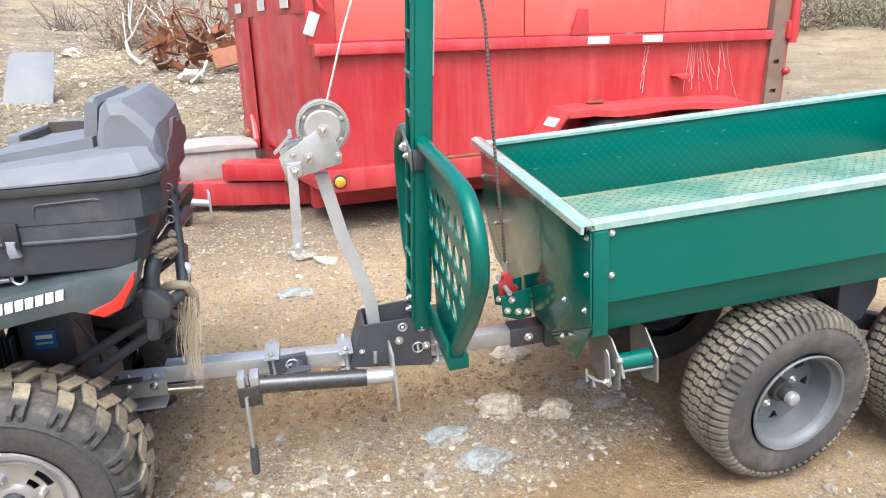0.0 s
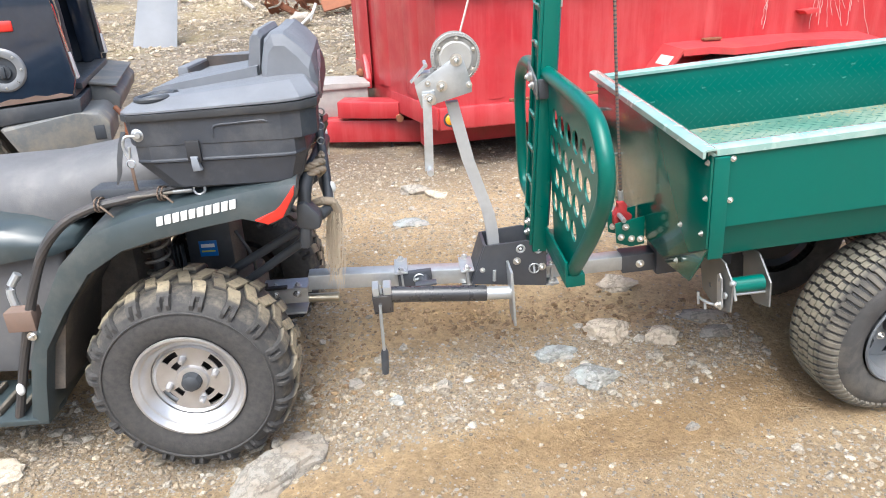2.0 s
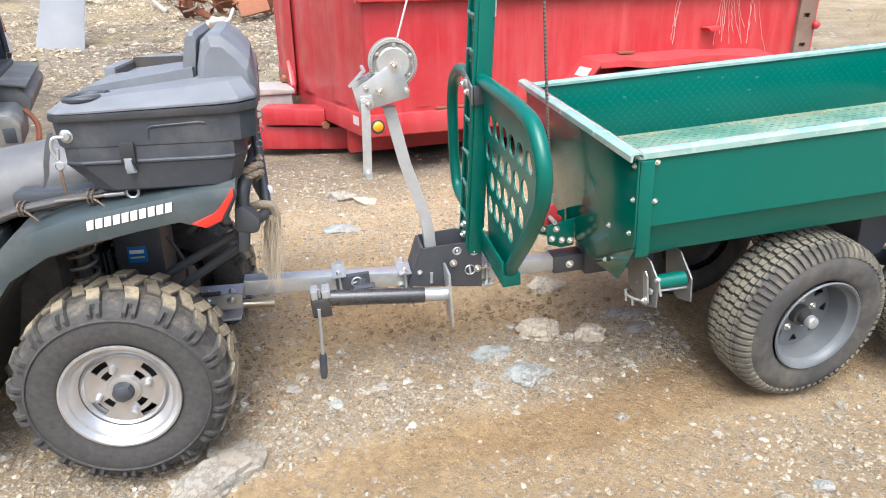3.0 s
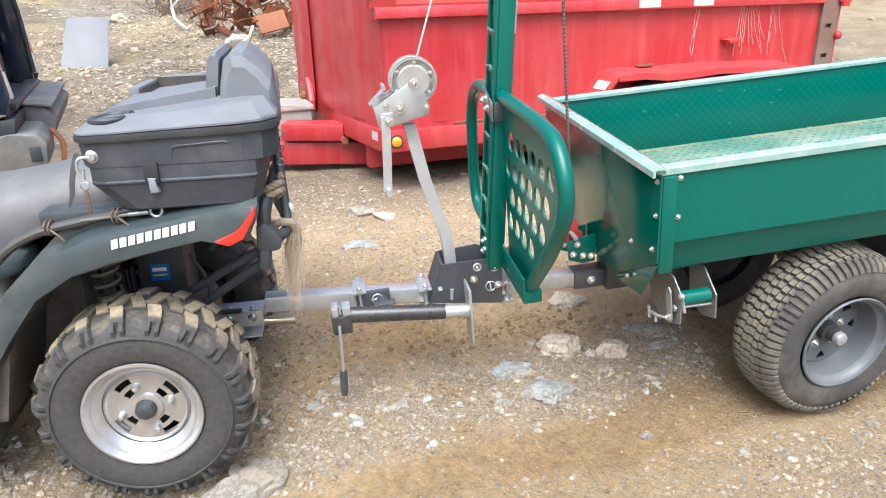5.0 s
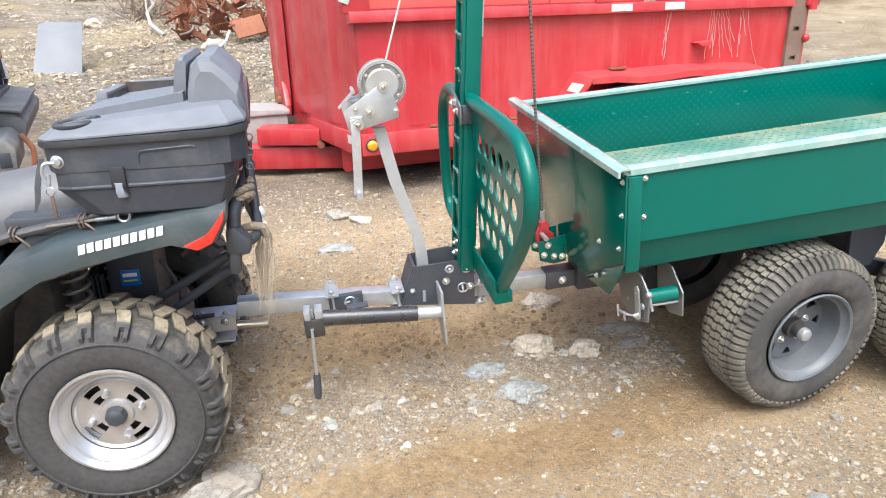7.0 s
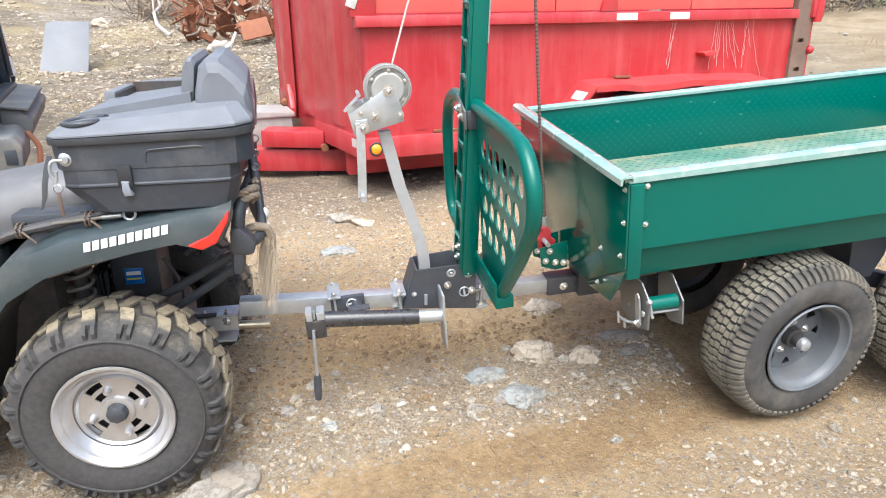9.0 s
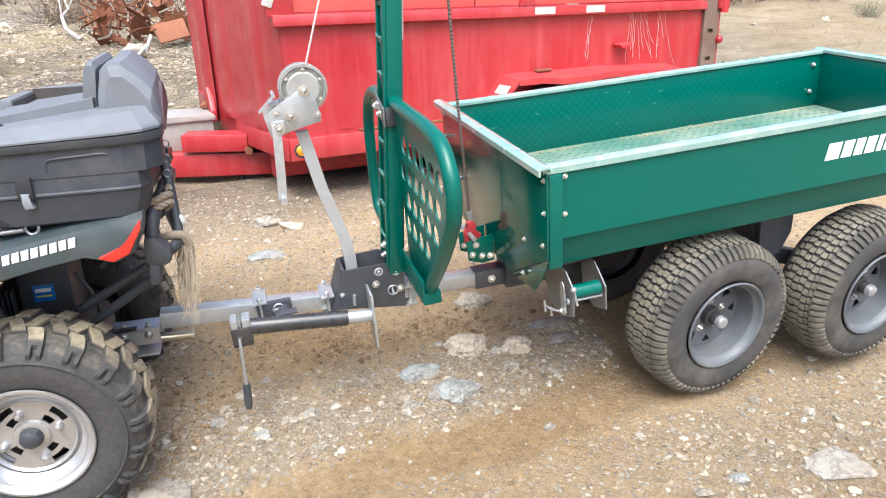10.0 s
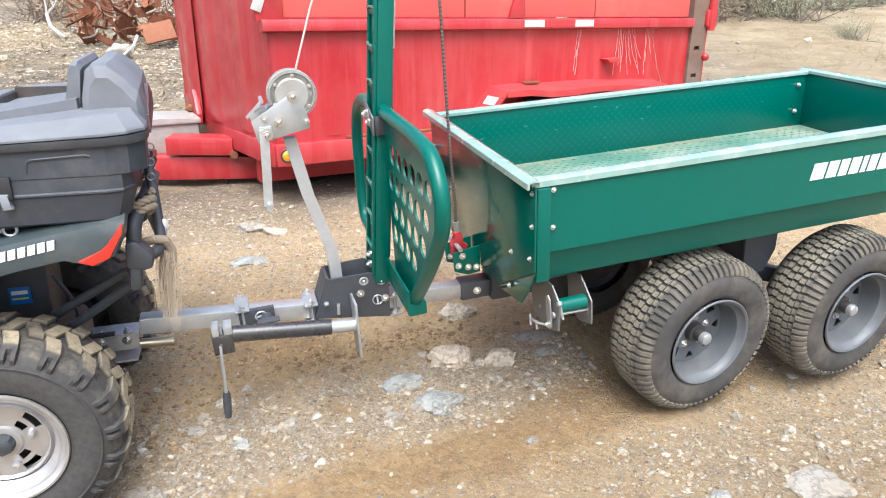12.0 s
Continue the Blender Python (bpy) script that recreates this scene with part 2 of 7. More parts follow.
def part(name, shape, material, parent=None, label="", smooth=35):
    bm = shape.bm if isinstance(shape, Shape) else shape
    bmesh.ops.remove_doubles(bm, verts=bm.verts, dist=1e-6)
    bmesh.ops.recalc_face_normals(bm, faces=bm.faces)
    me = bpy.data.meshes.new(name)
    bm.to_mesh(me)
    bm.free()
    me.materials.append(material)
    me.polygons.foreach_set("use_smooth", [True] * len(me.polygons))
    me.set_sharp_from_angle(angle=radians(smooth))
    ob = new(name, me)
    if parent:
        ob.parent = parent
    return tagged(ob, label)


def again(name, ob, parent, m=None):
    """Another object on the same mesh."""
    o = new(name, ob.data)
    o.parent = parent
    if m is not None:
        o.matrix_basis = m
    return o


def thing(name, m, label, category, group=""):
    ob = new(name)
    ob.matrix_world = m
    ob.empty_display_size = 0.1
    return tagged(ob, label, category, group)


TRAILER_POSE = Matrix.Translation((0.36, 2.20, 0)) @ Matrix.Rotation(radians(30.5), 4, "Z") @ Matrix.Rotation(radians(-4), 4, "Y") @ Matrix.Rotation(radians(3.5), 4, "X")
QUAD_POSE = Matrix.Translation((-0.932, 1.551, 0)) @ Matrix.Rotation(radians(30), 4, "Z")
DUMP_POSE = Matrix.Translation((0.2, 5.86, 0)) @ Matrix.Rotation(radians(41), 4, "Z")


# ---- ground ----
def value_noise(x, y, scale, seed):
    rng = np.random.RandomState(seed)
    table = rng.rand(256, 256)
    u, v = x / scale + 1000, y / scale + 1000
    i, j = np.floor(u).astype(int), np.floor(v).astype(int)
    fu, fv = u - i, v - j
    fu, fv = fu * fu * (3 - 2 * fu), fv * fv * (3 - 2 * fv)
    g = lambda a, b: table[a % 256, b % 256]
    return (g(i, j) * (1 - fu) + g(i + 1, j) * fu) * (1 - fv) + (g(i, j + 1) * (1 - fu) + g(i + 1, j + 1) * fu) * fv - 0.5


def ground_z(x, y):
    x, y = np.asarray(x, float), np.asarray(y, float)
    z = 0.09 + 0.05 * np.tanh((y - 0.5 * x - 2.4) * 1.2)
    z -= 0.08 * np.exp(-(((x + 0.93) / 0.45) ** 2 + ((y - 1.6) / 0.35) ** 2))
    z -= 0.05 * np.exp(-(((x - 1.2) / 0.7) ** 2 + ((y - 2.7) / 0.4) ** 2))
    back = np.clip((-0.5 * x + 0.87 * y) - 5.2, 0, None)
    z += 0.11 * back * back / (back + 2.0)
    z += 0.06 * np.exp(-(((x + 0.25) / 0.4) ** 2 + ((y - 2.72 - 0.4 * (x + 0.25)) / 0.13) ** 2)) * value_noise(x, y, 0.075, 6)
    z += 0.05 * value_noise(x, y, 0.8, 1) + 0.022 * value_noise(x, y, 0.22, 2) + 0.010 * value_noise(x, y, 0.07, 3)
    far = np.clip((np.hypot(x, y) - 6) / 10, 0, 1)
    z += far * (0.9 * value_noise(x, y, 6, 4) + 0.25 * value_noise(x, y, 1.6, 5))
    return z


def graded(lo, hi, step, reach, growth):
    mid = list(np.arange(lo, hi + 1e-6, step))
    d, out_lo, out_hi = step, [lo], [hi]
    while out_hi[-1] < reach:
        d *= growth
        out_lo.append(out_lo[-1] - d)
        out_hi.append(out_hi[-1] + d)
    return np.array(out_lo[:0:-1] + mid + out_hi[1:])


def band(x, y):
    """How gravelly the yard is at a place: a stony ridge between two wheel tracks."""
    u = 0.866 * x + 0.5 * y
    v = -0.5 * x + 0.866 * y + 0.16 * value_noise(x, y, 0.5, 11) + 0.14 * value_noise(x, y, 0.2, 12)
    ridge = np.exp(-((v - 2.05 - 0.10 * (u - 0.9)) / 0.22) ** 4) * (u < 1.9)
    apron = 0.54 / (1 + np.exp((v - 1.70 - 0.12 * (u - 1.5)) * 16)) * (0.45 + 0.55 / (1 + np.exp(-(u - 0.5) * 5)))
    far = 0.35 / (1 + np.exp(-(v - 2.95) * 8))
    grey = 0.5 * np.exp(-(((x + 1.12) / 0.28) ** 2 + ((y - 2.3) / 0.22) ** 2))
    bare = np.exp(-(((x + 0.28) / 0.07) ** 2 + ((y - 2.26) / 0.06) ** 2)) + np.exp(-(((x + 0.17) / 0.07) ** 2 + ((y - 2.09) / 0.04) ** 2))
    patchy = 0.75 + 0.9 * value_noise(x, y, 0.35, 13)
    return np.clip((0.03 + (ridge + apron * patchy + far + grey) * (1 - 0.9 * track(x, y))) * (1 - 0.9 * bare), 0, 1)


def track(x, y):
    """The smooth damp wheel track beside the trailer."""
    u = 0.866 * x + 0.5 * y
    v = -0.5 * x + 0.866 * y + 0.14 * value_noise(x, y, 0.45, 21) + 0.06 * value_noise(x, y, 0.15, 22)
    return np.exp(-((v - 1.80 - 0.22 * (u - 1.3)) / 0.14) ** 4) / (1 + np.exp(-(u - 0.75) * 9))


def clodded(x, y):
    """Where wheels have torn the wet soil into clods."""
    a = np.exp(-(((x + 0.25) / 0.48) ** 2 + ((y - 2.74 - 0.4 * (x + 0.25)) / 0.16) ** 2))
    b = np.exp(-(((x + 0.88) / 0.20) ** 2 + ((y - 2.02) / 0.24) ** 2))
    c = 0.7 * np.exp(-(((x + 0.70) / 0.35) ** 2 + ((y - 2.50) / 0.12) ** 2))
    return np.clip((a + b + c) * (0.75 + 1.1 * value_noise(x, y, 0.16, 27)), 0, 1)


def damp(x, y):
    churned = clodded(x, y)
    near = (0.75 + 0.8 * value_noise(x, y, 0.4, 28)) / (1 + np.exp((-0.5 * x + 0.866 * y - 1.75) * 9))
    spots = np.exp(-(((x + 0.28) / 0.07) ** 2 + ((y - 2.26) / 0.06) ** 2)) + np.exp(-(((x + 0.17) / 0.07) ** 2 + ((y - 2.09) / 0.04) ** 2))
    return np.clip(track(x, y) * (0.8 + 0.8 * value_noise(x, y, 0.3, 23)) + 0.55 * churned * (0.8 + value_noise(x, y, 0.1, 24)) + 0.9 * spots + 0.75 * near, 0, 1)


def litter_and_shade(x, y):
    """Dark old leaf litter and fines where the big trailer is parked, its shade painted in."""
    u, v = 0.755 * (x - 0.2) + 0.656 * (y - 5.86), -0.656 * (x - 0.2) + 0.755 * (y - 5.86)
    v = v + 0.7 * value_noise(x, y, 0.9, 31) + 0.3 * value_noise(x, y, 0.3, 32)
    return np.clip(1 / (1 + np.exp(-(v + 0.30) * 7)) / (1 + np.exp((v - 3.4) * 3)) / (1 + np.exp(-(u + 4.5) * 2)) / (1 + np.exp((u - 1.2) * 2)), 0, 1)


def ground_material():
    m, nt, b, co = nodes_of("gravelly_dirt", 0.95)

    def math_node(op, x, y=0.0, z=0.0):
        n = nt.nodes.new("ShaderNodeMath")
        n.operation = op
        for sock, v in zip(n.inputs, (x, y, z)):
            if isinstance(v, bpy.types.NodeSocket):
                nt.links.new(v, sock)
            else:
                sock.default_value = v
        return n.outputs[0]
    dot = nt.nodes.new("ShaderNodeVectorMath")
    dot.operation = "DOT_PRODUCT"
    nt.links.new(co, dot.inputs[0])
    dot.inputs[1].default_value = (-0.5, 0.866, 0.0)
    across = math_node("ADD", dot.outputs["Value"], math_node("MULTIPLY_ADD", tex(nt, co, 1.4, 6, 0.65), 0.7, -0.35))
    layer = {}
    for key in ("stony", "damp", "litter"):
        n = nt.nodes.new("ShaderNodeAttribute")
        n.attribute_name = key
        layer[key] = n.outputs["Fac"]
    stony = layer["stony"]
    soil = ramp(nt, tex(nt, co, 1.7, 8, 0.66), (0.28, (0.29, 0.19, 0.092)), (0.42, (0.435, 0.308, 0.160)), (0.60, (0.53, 0.395, 0.225)), (0.8, (0.565, 0.445, 0.285)))
    wet = ramp(nt, tex(nt, co, 5, 8, 0.7), (0.3, (0.225, 0.140, 0.062)), (0.7, (0.40, 0.272, 0.132)))
    soil = blend(nt, math_node("MULTIPLY", layer["damp"], ramp(nt, tex(nt, co, 7, 7, 0.7), (0.3, 0.6), (0.55, 1.0))), soil, wet)
    fine = ramp(nt, tex(nt, co, 38, 8, 0.78), (0.30, 0.5), (0.5, 1.08), (0.70, 1.5))
    soil = blend(nt, 0.85, soil, fine, "MULTIPLY")
    grit = ramp(nt, tex(nt, co, 75, 6, 0.75), (0.30, (0.165, 0.12, 0.075)), (0.5, (0.34, 0.266, 0.178)), (0.68, (0.49, 0.415, 0.31)))
    c = blend(nt, math_node("MULTIPLY", stony, ramp(nt, tex(nt, co, 6, 7, 0.7), (0.35, 0.25), (0.6, 1.0))), soil, grit)
    # Litter tones, darkened further to carry the shade at the big trailer.
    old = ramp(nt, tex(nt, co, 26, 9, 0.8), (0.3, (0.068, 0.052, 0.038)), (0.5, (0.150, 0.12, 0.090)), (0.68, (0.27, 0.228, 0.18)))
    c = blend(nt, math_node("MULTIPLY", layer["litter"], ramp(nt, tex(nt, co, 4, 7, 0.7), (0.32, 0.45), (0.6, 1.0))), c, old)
    for scale, gain in ((55, 0.75), (120, 0.7)):
        vor = nt.nodes.new("ShaderNodeTexVoronoi")
        vor.inputs["Scale"].default_value = scale
        nt.links.new(co, vor.inputs["Vector"])
        cell = nt.nodes.new("ShaderNodeSeparateColor")
        nt.links.new(vor.outputs["Color"], cell.inputs[0])
        there = math_node("LESS_THAN", cell.outputs[0], math_node("MULTIPLY", stony, gain))
        peb = math_node("MULTIPLY", ramp(nt, vor.outputs["Distance"], (0.30, 1.0), (0.46, 0.0)), there)
        tone = ramp(nt, cell.outputs[1], (0.0, (0.17, 0.14, 0.11)), (0.5, (0.36, 0.325, 0.27)), (1.0, (0.56, 0.53, 0.48)))
        c = blend(nt, peb, c, tone)
    # the old bank: dry litter, leached and greyer
    rise = ramp(nt, math_node("MULTIPLY", across, 0.1), (0.50, 0.0), (0.66, 1.0))
    bank = ramp(nt, tex(nt, co, 1.3, 9, 0.75), (0.3, (0.085, 0.064, 0.042)), (0.5, (0.185, 0.15, 0.106)), (0.68, (0.31, 0.27, 0.21)))
    bank = blend(nt, 0.8, bank, ramp(nt, tex(nt, co, 11, 9, 0.8), (0.3, 0.45), (0.5, 0.95), (0.7, 1.4)), "MULTIPLY")
    for scale, share in ((7, 0.22), (17, 0.30)):
        vor = nt.nodes.new("ShaderNodeTexVoronoi")
        vor.inputs["Scale"].default_value = scale
        nt.links.new(co, vor.inputs["Vector"])
        cell = nt.nodes.new("ShaderNodeSeparateColor")
        nt.links.new(vor.outputs["Color"], cell.inputs[0])
        chip = math_node("MULTIPLY", ramp(nt, vor.outputs["Distance"], (0.25, 1.0), (0.42, 0.0)), math_node("LESS_THAN", cell.outputs[0], share))
        bank = blend(nt, chip, bank, ramp(nt, cell.outputs[1], (0.0, (0.15, 0.115, 0.08)), (0.5, (0.30, 0.265, 0.215)), (1.0, (0.50, 0.475, 0.43))))
    bank = blend(nt, ramp(nt, tex(nt, co, 0.55, 6, 0.6), (0.50, 0.0), (0.62, 0.7)), bank, ramp(nt, tex(nt, co, 14, 8, 0.8), (0.3, (0.17, 0.13, 0.06)), (0.7, (0.42, 0.35, 0.19))))
    east = nt.nodes.new("ShaderNodeSeparateXYZ")
    nt.links.new(co, east.inputs[0])
    sandy = ramp(nt, tex(nt, co, 1.1, 9, 0.75), (0.3, (0.17, 0.125, 0.072)), (0.5, (0.29, 0.228, 0.145)), (0.7, (0.39, 0.325, 0.225)))
    bank = blend(nt, ramp(nt, math_node("MULTIPLY", east.outputs[0], 0.1), (0.12, 0.0), (0.35, 1.0)), bank, sandy)
    c = blend(nt, rise, c, bank)
    nt.links.new(c, b.inputs["Base Color"])
    h = math_node("ADD", tex(nt, co, 45, 9, 0.8), math_node("MULTIPLY", tex(nt, co, 9, 6, 0.7), 1.5))
    bump(nt, b, h, 1.0, 0.03)
    return m


def build_ground():
    xs, ys = graded(-3.2, 3.2, 0.03, 400, 1.09), graded(0.6, 5.0, 0.03, 400, 1.09)
    X, Y = np.meshgrid(xs, ys)
    V = np.stack([X, Y, ground_z(X, Y)], -1).reshape(-1, 3)
    w, h = len(xs), len(ys)
    i = (np.arange(h - 1)[:, None] * w + np.arange(w - 1)[None, :]).reshape(-1)
    F = np.stack([i, i + 1, i + w + 1, i + w], -1)
    me = bpy.data.meshes.new("ground")
    me.vertices.add(len(V))
    me.vertices.foreach_set("co", V.ravel())
    me.loops.add(F.size)
    me.loops.foreach_set("vertex_index", F.ravel().astype(np.int32))
    me.polygons.add(len(F))
    me.polygons.foreach_set("loop_start", np.arange(0, F.size, 4, dtype=np.int32))
    me.polygons.foreach_set("use_smooth", [True] * len(F))
    me.update(calc_edges=True)
    for key, f in (("stony", band), ("damp", damp), ("litter", litter_and_shade)):
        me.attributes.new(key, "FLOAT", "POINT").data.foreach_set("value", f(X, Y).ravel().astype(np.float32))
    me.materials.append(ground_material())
    return tagged(new("ground", me), "gravelly brown dirt yard with ruts and loose stones", "ground", kind="structure")


ground = build_ground()


def flat_with_holes(outline, holes, axis, lo, hi, m=None):
    """A plate with holes cut through it: outline and holes lie in the two other axes."""
    bm = bmesh.new()

    def at(p, v):
        c = [p[0], p[1]]
        c.insert(axis, v)
        return Vector(c)
    edges = []
    for loop in [outline] + holes:
        vs = [bm.verts.new(at(p, lo)) for p in loop]
        edges += [bm.edges.new((vs[i], vs[(i + 1) % len(vs)])) for i in range(len(vs))]
    bmesh.ops.triangle_fill(bm, use_beauty=True, edges=edges)
    out = bmesh.ops.extrude_face_region(bm, geom=list(bm.faces))
    bmesh.ops.translate(bm, verts=[g for g in out["geom"] if isinstance(g, bmesh.types.BMVert)], vec=at((0, 0), hi - lo))
    if m is not None:
        bm.transform(m)
    s = Shape()
    s.bm.free()
    s.bm = bm
    return s


def ring2d(cx, cy, rx, ry=None, n=14, a0=0.0):
    ry = rx if ry is None else ry
    return [(cx + rx * math.cos(a0 + 2 * math.pi * k / n), cy + ry * math.sin(a0 + 2 * math.pi * k / n)) for k in range(n)]


def arc_slot(r0, r1, a, half, n=6):
    """A slot between two radii round the origin."""
    out = [(r1 * math.cos(a - half + 2 * half * k / n), r1 * math.sin(a - half + 2 * half * k / n)) for k in range(n + 1)]
    return out + [(r0 * math.cos(a + half - 2 * half * k / n), r0 * math.sin(a + half - 2 * half * k / n)) for k in range(n + 1)]


def hex_bolt(parent, place, way, r=0.008, name="bolt", material=None):
    """A hexagonal bolt head with a washer, pointing along way."""
    p, d = Vector(place), Vector(way).normalized()
    s = Shape().rod(p, p + d * 0.002, r * 1.5, 14).rod(p + d * 0.002, p + d * (0.002 + r * 0.8), r, 6)
    s.ball(p + d * (0.002 + r * 0.8), r * 0.7, sub=1)
    return part(name, s, material or BOLT, parent)


# ---- wheels ----
def tyre_profile(r, rim, w):
    """Tyre section as (radius, offset) pairs, outer face at offset 0."""
    return [(rim, 0.014), (rim + 0.008, 0.004), (rim + 0.02, 0.0), ((r + rim) / 2, -0.008), (r - 0.04, 0.0), (r - 0.022, 0.012), (r - 0.008, 0.03), (r - 0.001, 0.06), (r, w / 2), (r - 0.001, w - 0.06), (r - 0.008, w - 0.03),
            (r - 0.022, w - 0.012), (r - 0.04, w), ((r + rim) / 2, w + 0.008), (rim + 0.02, w), (rim, w - 0.014)]


def surface_point(profile, u):
    """Radius and offset at offset u on the outer skin of a tyre section."""
    pts = [(r, o) for r, o in profile][3:-3]
    for (r0, o0), (r1, o1) in zip(pts, pts[1:]):
        if o0 <= u <= o1:
            k = (u - o0) / max(o1 - o0, 1e-6)
            return r0 + (r1 - r0) * k
    return pts[0][0] if u < pts[0][1] else pts[-1][0]


def lug(shape, profile, path, half, height):
    """A raised tread block along path: (offset, angle) pairs, half: half its width in metres."""
    rings = []
    for u, a in path:
        r = surface_point(profile, u)
        ring = []
        for da, h in ((-1.0, -0.004), (-0.8, height), (0.8, height), (1.0, -0.004)):
            ang = a + da * half / r
            ring.append(((r + h) * math.cos(ang), u, (r + h) * math.sin(ang)))
        rings.append(ring)
    shape.loft(rings)


SHOULDER = surface("dusty_shoulder_rubber", (0.062, 0.058, 0.05), 0.78, dirt=(0.235, 0.21, 0.16), dirt_amount=0.7, spread=0.1, grain=0.3, relief=0.4)


def trailer_wheel(parent):
    R, rim, w = 0.281, 0.158, 0.212
    prof = tyre_profile(R, rim, w)
    t = part("wheel", Shape().lathe(prof, (0, 0, 0), 1, 72), RUBBER, parent, "dusty block-tread turf tyre on a grey steel rim")
    s = Shape()
    n, cols = 62, 6
    for c in range(cols):
        u0 = 0.034 + c * (w - 0.068) / cols
        u1 = u0 + (w - 0.068) / cols - 0.004
        wave = 0.16 * (c % 2)
        for k in range(n):
            a = 2 * math.pi * (k + wave) / n
            lug(s, prof, [(u0, a - 0.002), ((u0 + u1) / 2, a + 0.002), (u1, a - 0.002)], 0.0112, 0.0075)
    tagged(part("tread", s, TURF, t, "dusty tan tread blocks", 25), kind="stuff")
    ribs = Shape()
    for k in range(68):
        a = 2 * math.pi * k / 68
        rings = []
        for r, o in ((R - 0.0015, 0.039), (R - 0.010, 0.021), (R - 0.026, 0.0045), (R - 0.036, 0.002)):
            rings.append([((r + e) * math.cos(a + d), o - q, (r + e) * math.sin(a + d)) for d, q, e in ((-0.031, -0.003, -0.002), (-0.025, 0.0035, 0.005), (0.025, 0.0035, 0.005), (0.031, -0.003, -0.002))])
        ribs.loft(rings)
    tagged(part("shoulder_ribbing", ribs, SHOULDER, t), kind="stuff")
    rm = part("rim", Shape().lathe([(0.159, 0.004), (0.162, -0.002), (0.158, -0.006), (0.151, -0.002), (0.148, 0.010), (0.141, 0.018), (0.136, 0.022), (0.132, 0.06), (0.128, 0.085), (0.122, 0.094), (0.122, 0.10), (0.146, 0.11), (0.146, 0.17)], (0, 0, 0), 1, 56), GREY_RIM, t)
    holes = []
    for k in range(8):
        a = 2 * math.pi * k / 8
        p = lambda r, d: (r * math.cos(a + d), r * math.sin(a + d))
        holes.append([p(0.108, -0.2), p(0.111, 0.0), p(0.108, 0.2), p(0.078, 0.06), p(0.078, -0.06)] if k % 2 else [p(0.110, -0.16), p(0.112, 0.0), p(0.110, 0.16), p(0.086, 0.05), p(0.086, -0.05)])
    part("wheel_disc", flat_with_holes(ring2d(0, 0, 0.124, n=48), holes, 1, 0.086, 0.092), GREY_RIM, rm)
    part("drum", Shape().rod((0, 0.12, 0), (0, 0.175, 0), 0.11, 32), BLACK_STEEL, rm)
    part("hub", Shape().lathe([(0.0, 0.028), (0.020, 0.030), (0.023, 0.036), (0.023, 0.062), (0.034, 0.064), (0.036, 0.09)], (0, 0, 0), 1, 28), BLACK_STEEL, rm)
    part("hub_cap", Shape().lathe([(0.0, 0.012), (0.012, 0.0125), (0.019, 0.016), (0.0225, 0.024), (0.0225, 0.04)], (0, 0, 0), 1, 28), ZINC, rm, "bright zinc dust cap")
    for k in range(5):
        a = 2 * math.pi * k / 5 + 0.3
        hex_bolt(rm, (0.056 * math.cos(a), 0.087, 0.056 * math.sin(a)), (0, -1, 0), 0.009, "wheel_nut")
    return t


def copy_part(ob, parent, m):
    """A second part on the same meshes, with its sub-parts."""
    o = again(ob.name.split(".")[0], ob, parent, m)
    for key in ("label", "kind"):
        if key in ob:
            o[key] = ob[key]
    for c in list(ob.children):
        copy_part(c, o, c.matrix_basis.copy())
    return o


def checker(shape, axis, level, u0, u1, v0, v1, pitch, sign=1):
    """Raised lozenges of chequer plate, in alternate directions, on a flat face."""
    k = 0
    u = u0
    while u < u1:
        v = v0 + (pitch / 2 if k % 2 else 0)
        j = 0
        while v < v1:
            d = (0.7, 0.7) if (k + j) % 2 else (0.7, -0.7)
            L, W, H = pitch * 0.40, pitch * 0.09, 0.0022 * sign
            pts = []
            for s, q, h in ((-L, 0, 0), (0, -W, 0), (L, 0, 0), (0, W, 0), (0, 0, H)):
                c = [u + d[0] * s - d[1] * q, v + d[1] * s + d[0] * q]
                c.insert(axis, level + h)
                pts.append(shape.bm.verts.new(c))
            for a in range(4):
                shape.bm.faces.new((pts[a], pts[(a + 1) % 4], pts[4]))
            v += pitch
            j += 1
        u += pitch / 2
        k += 1


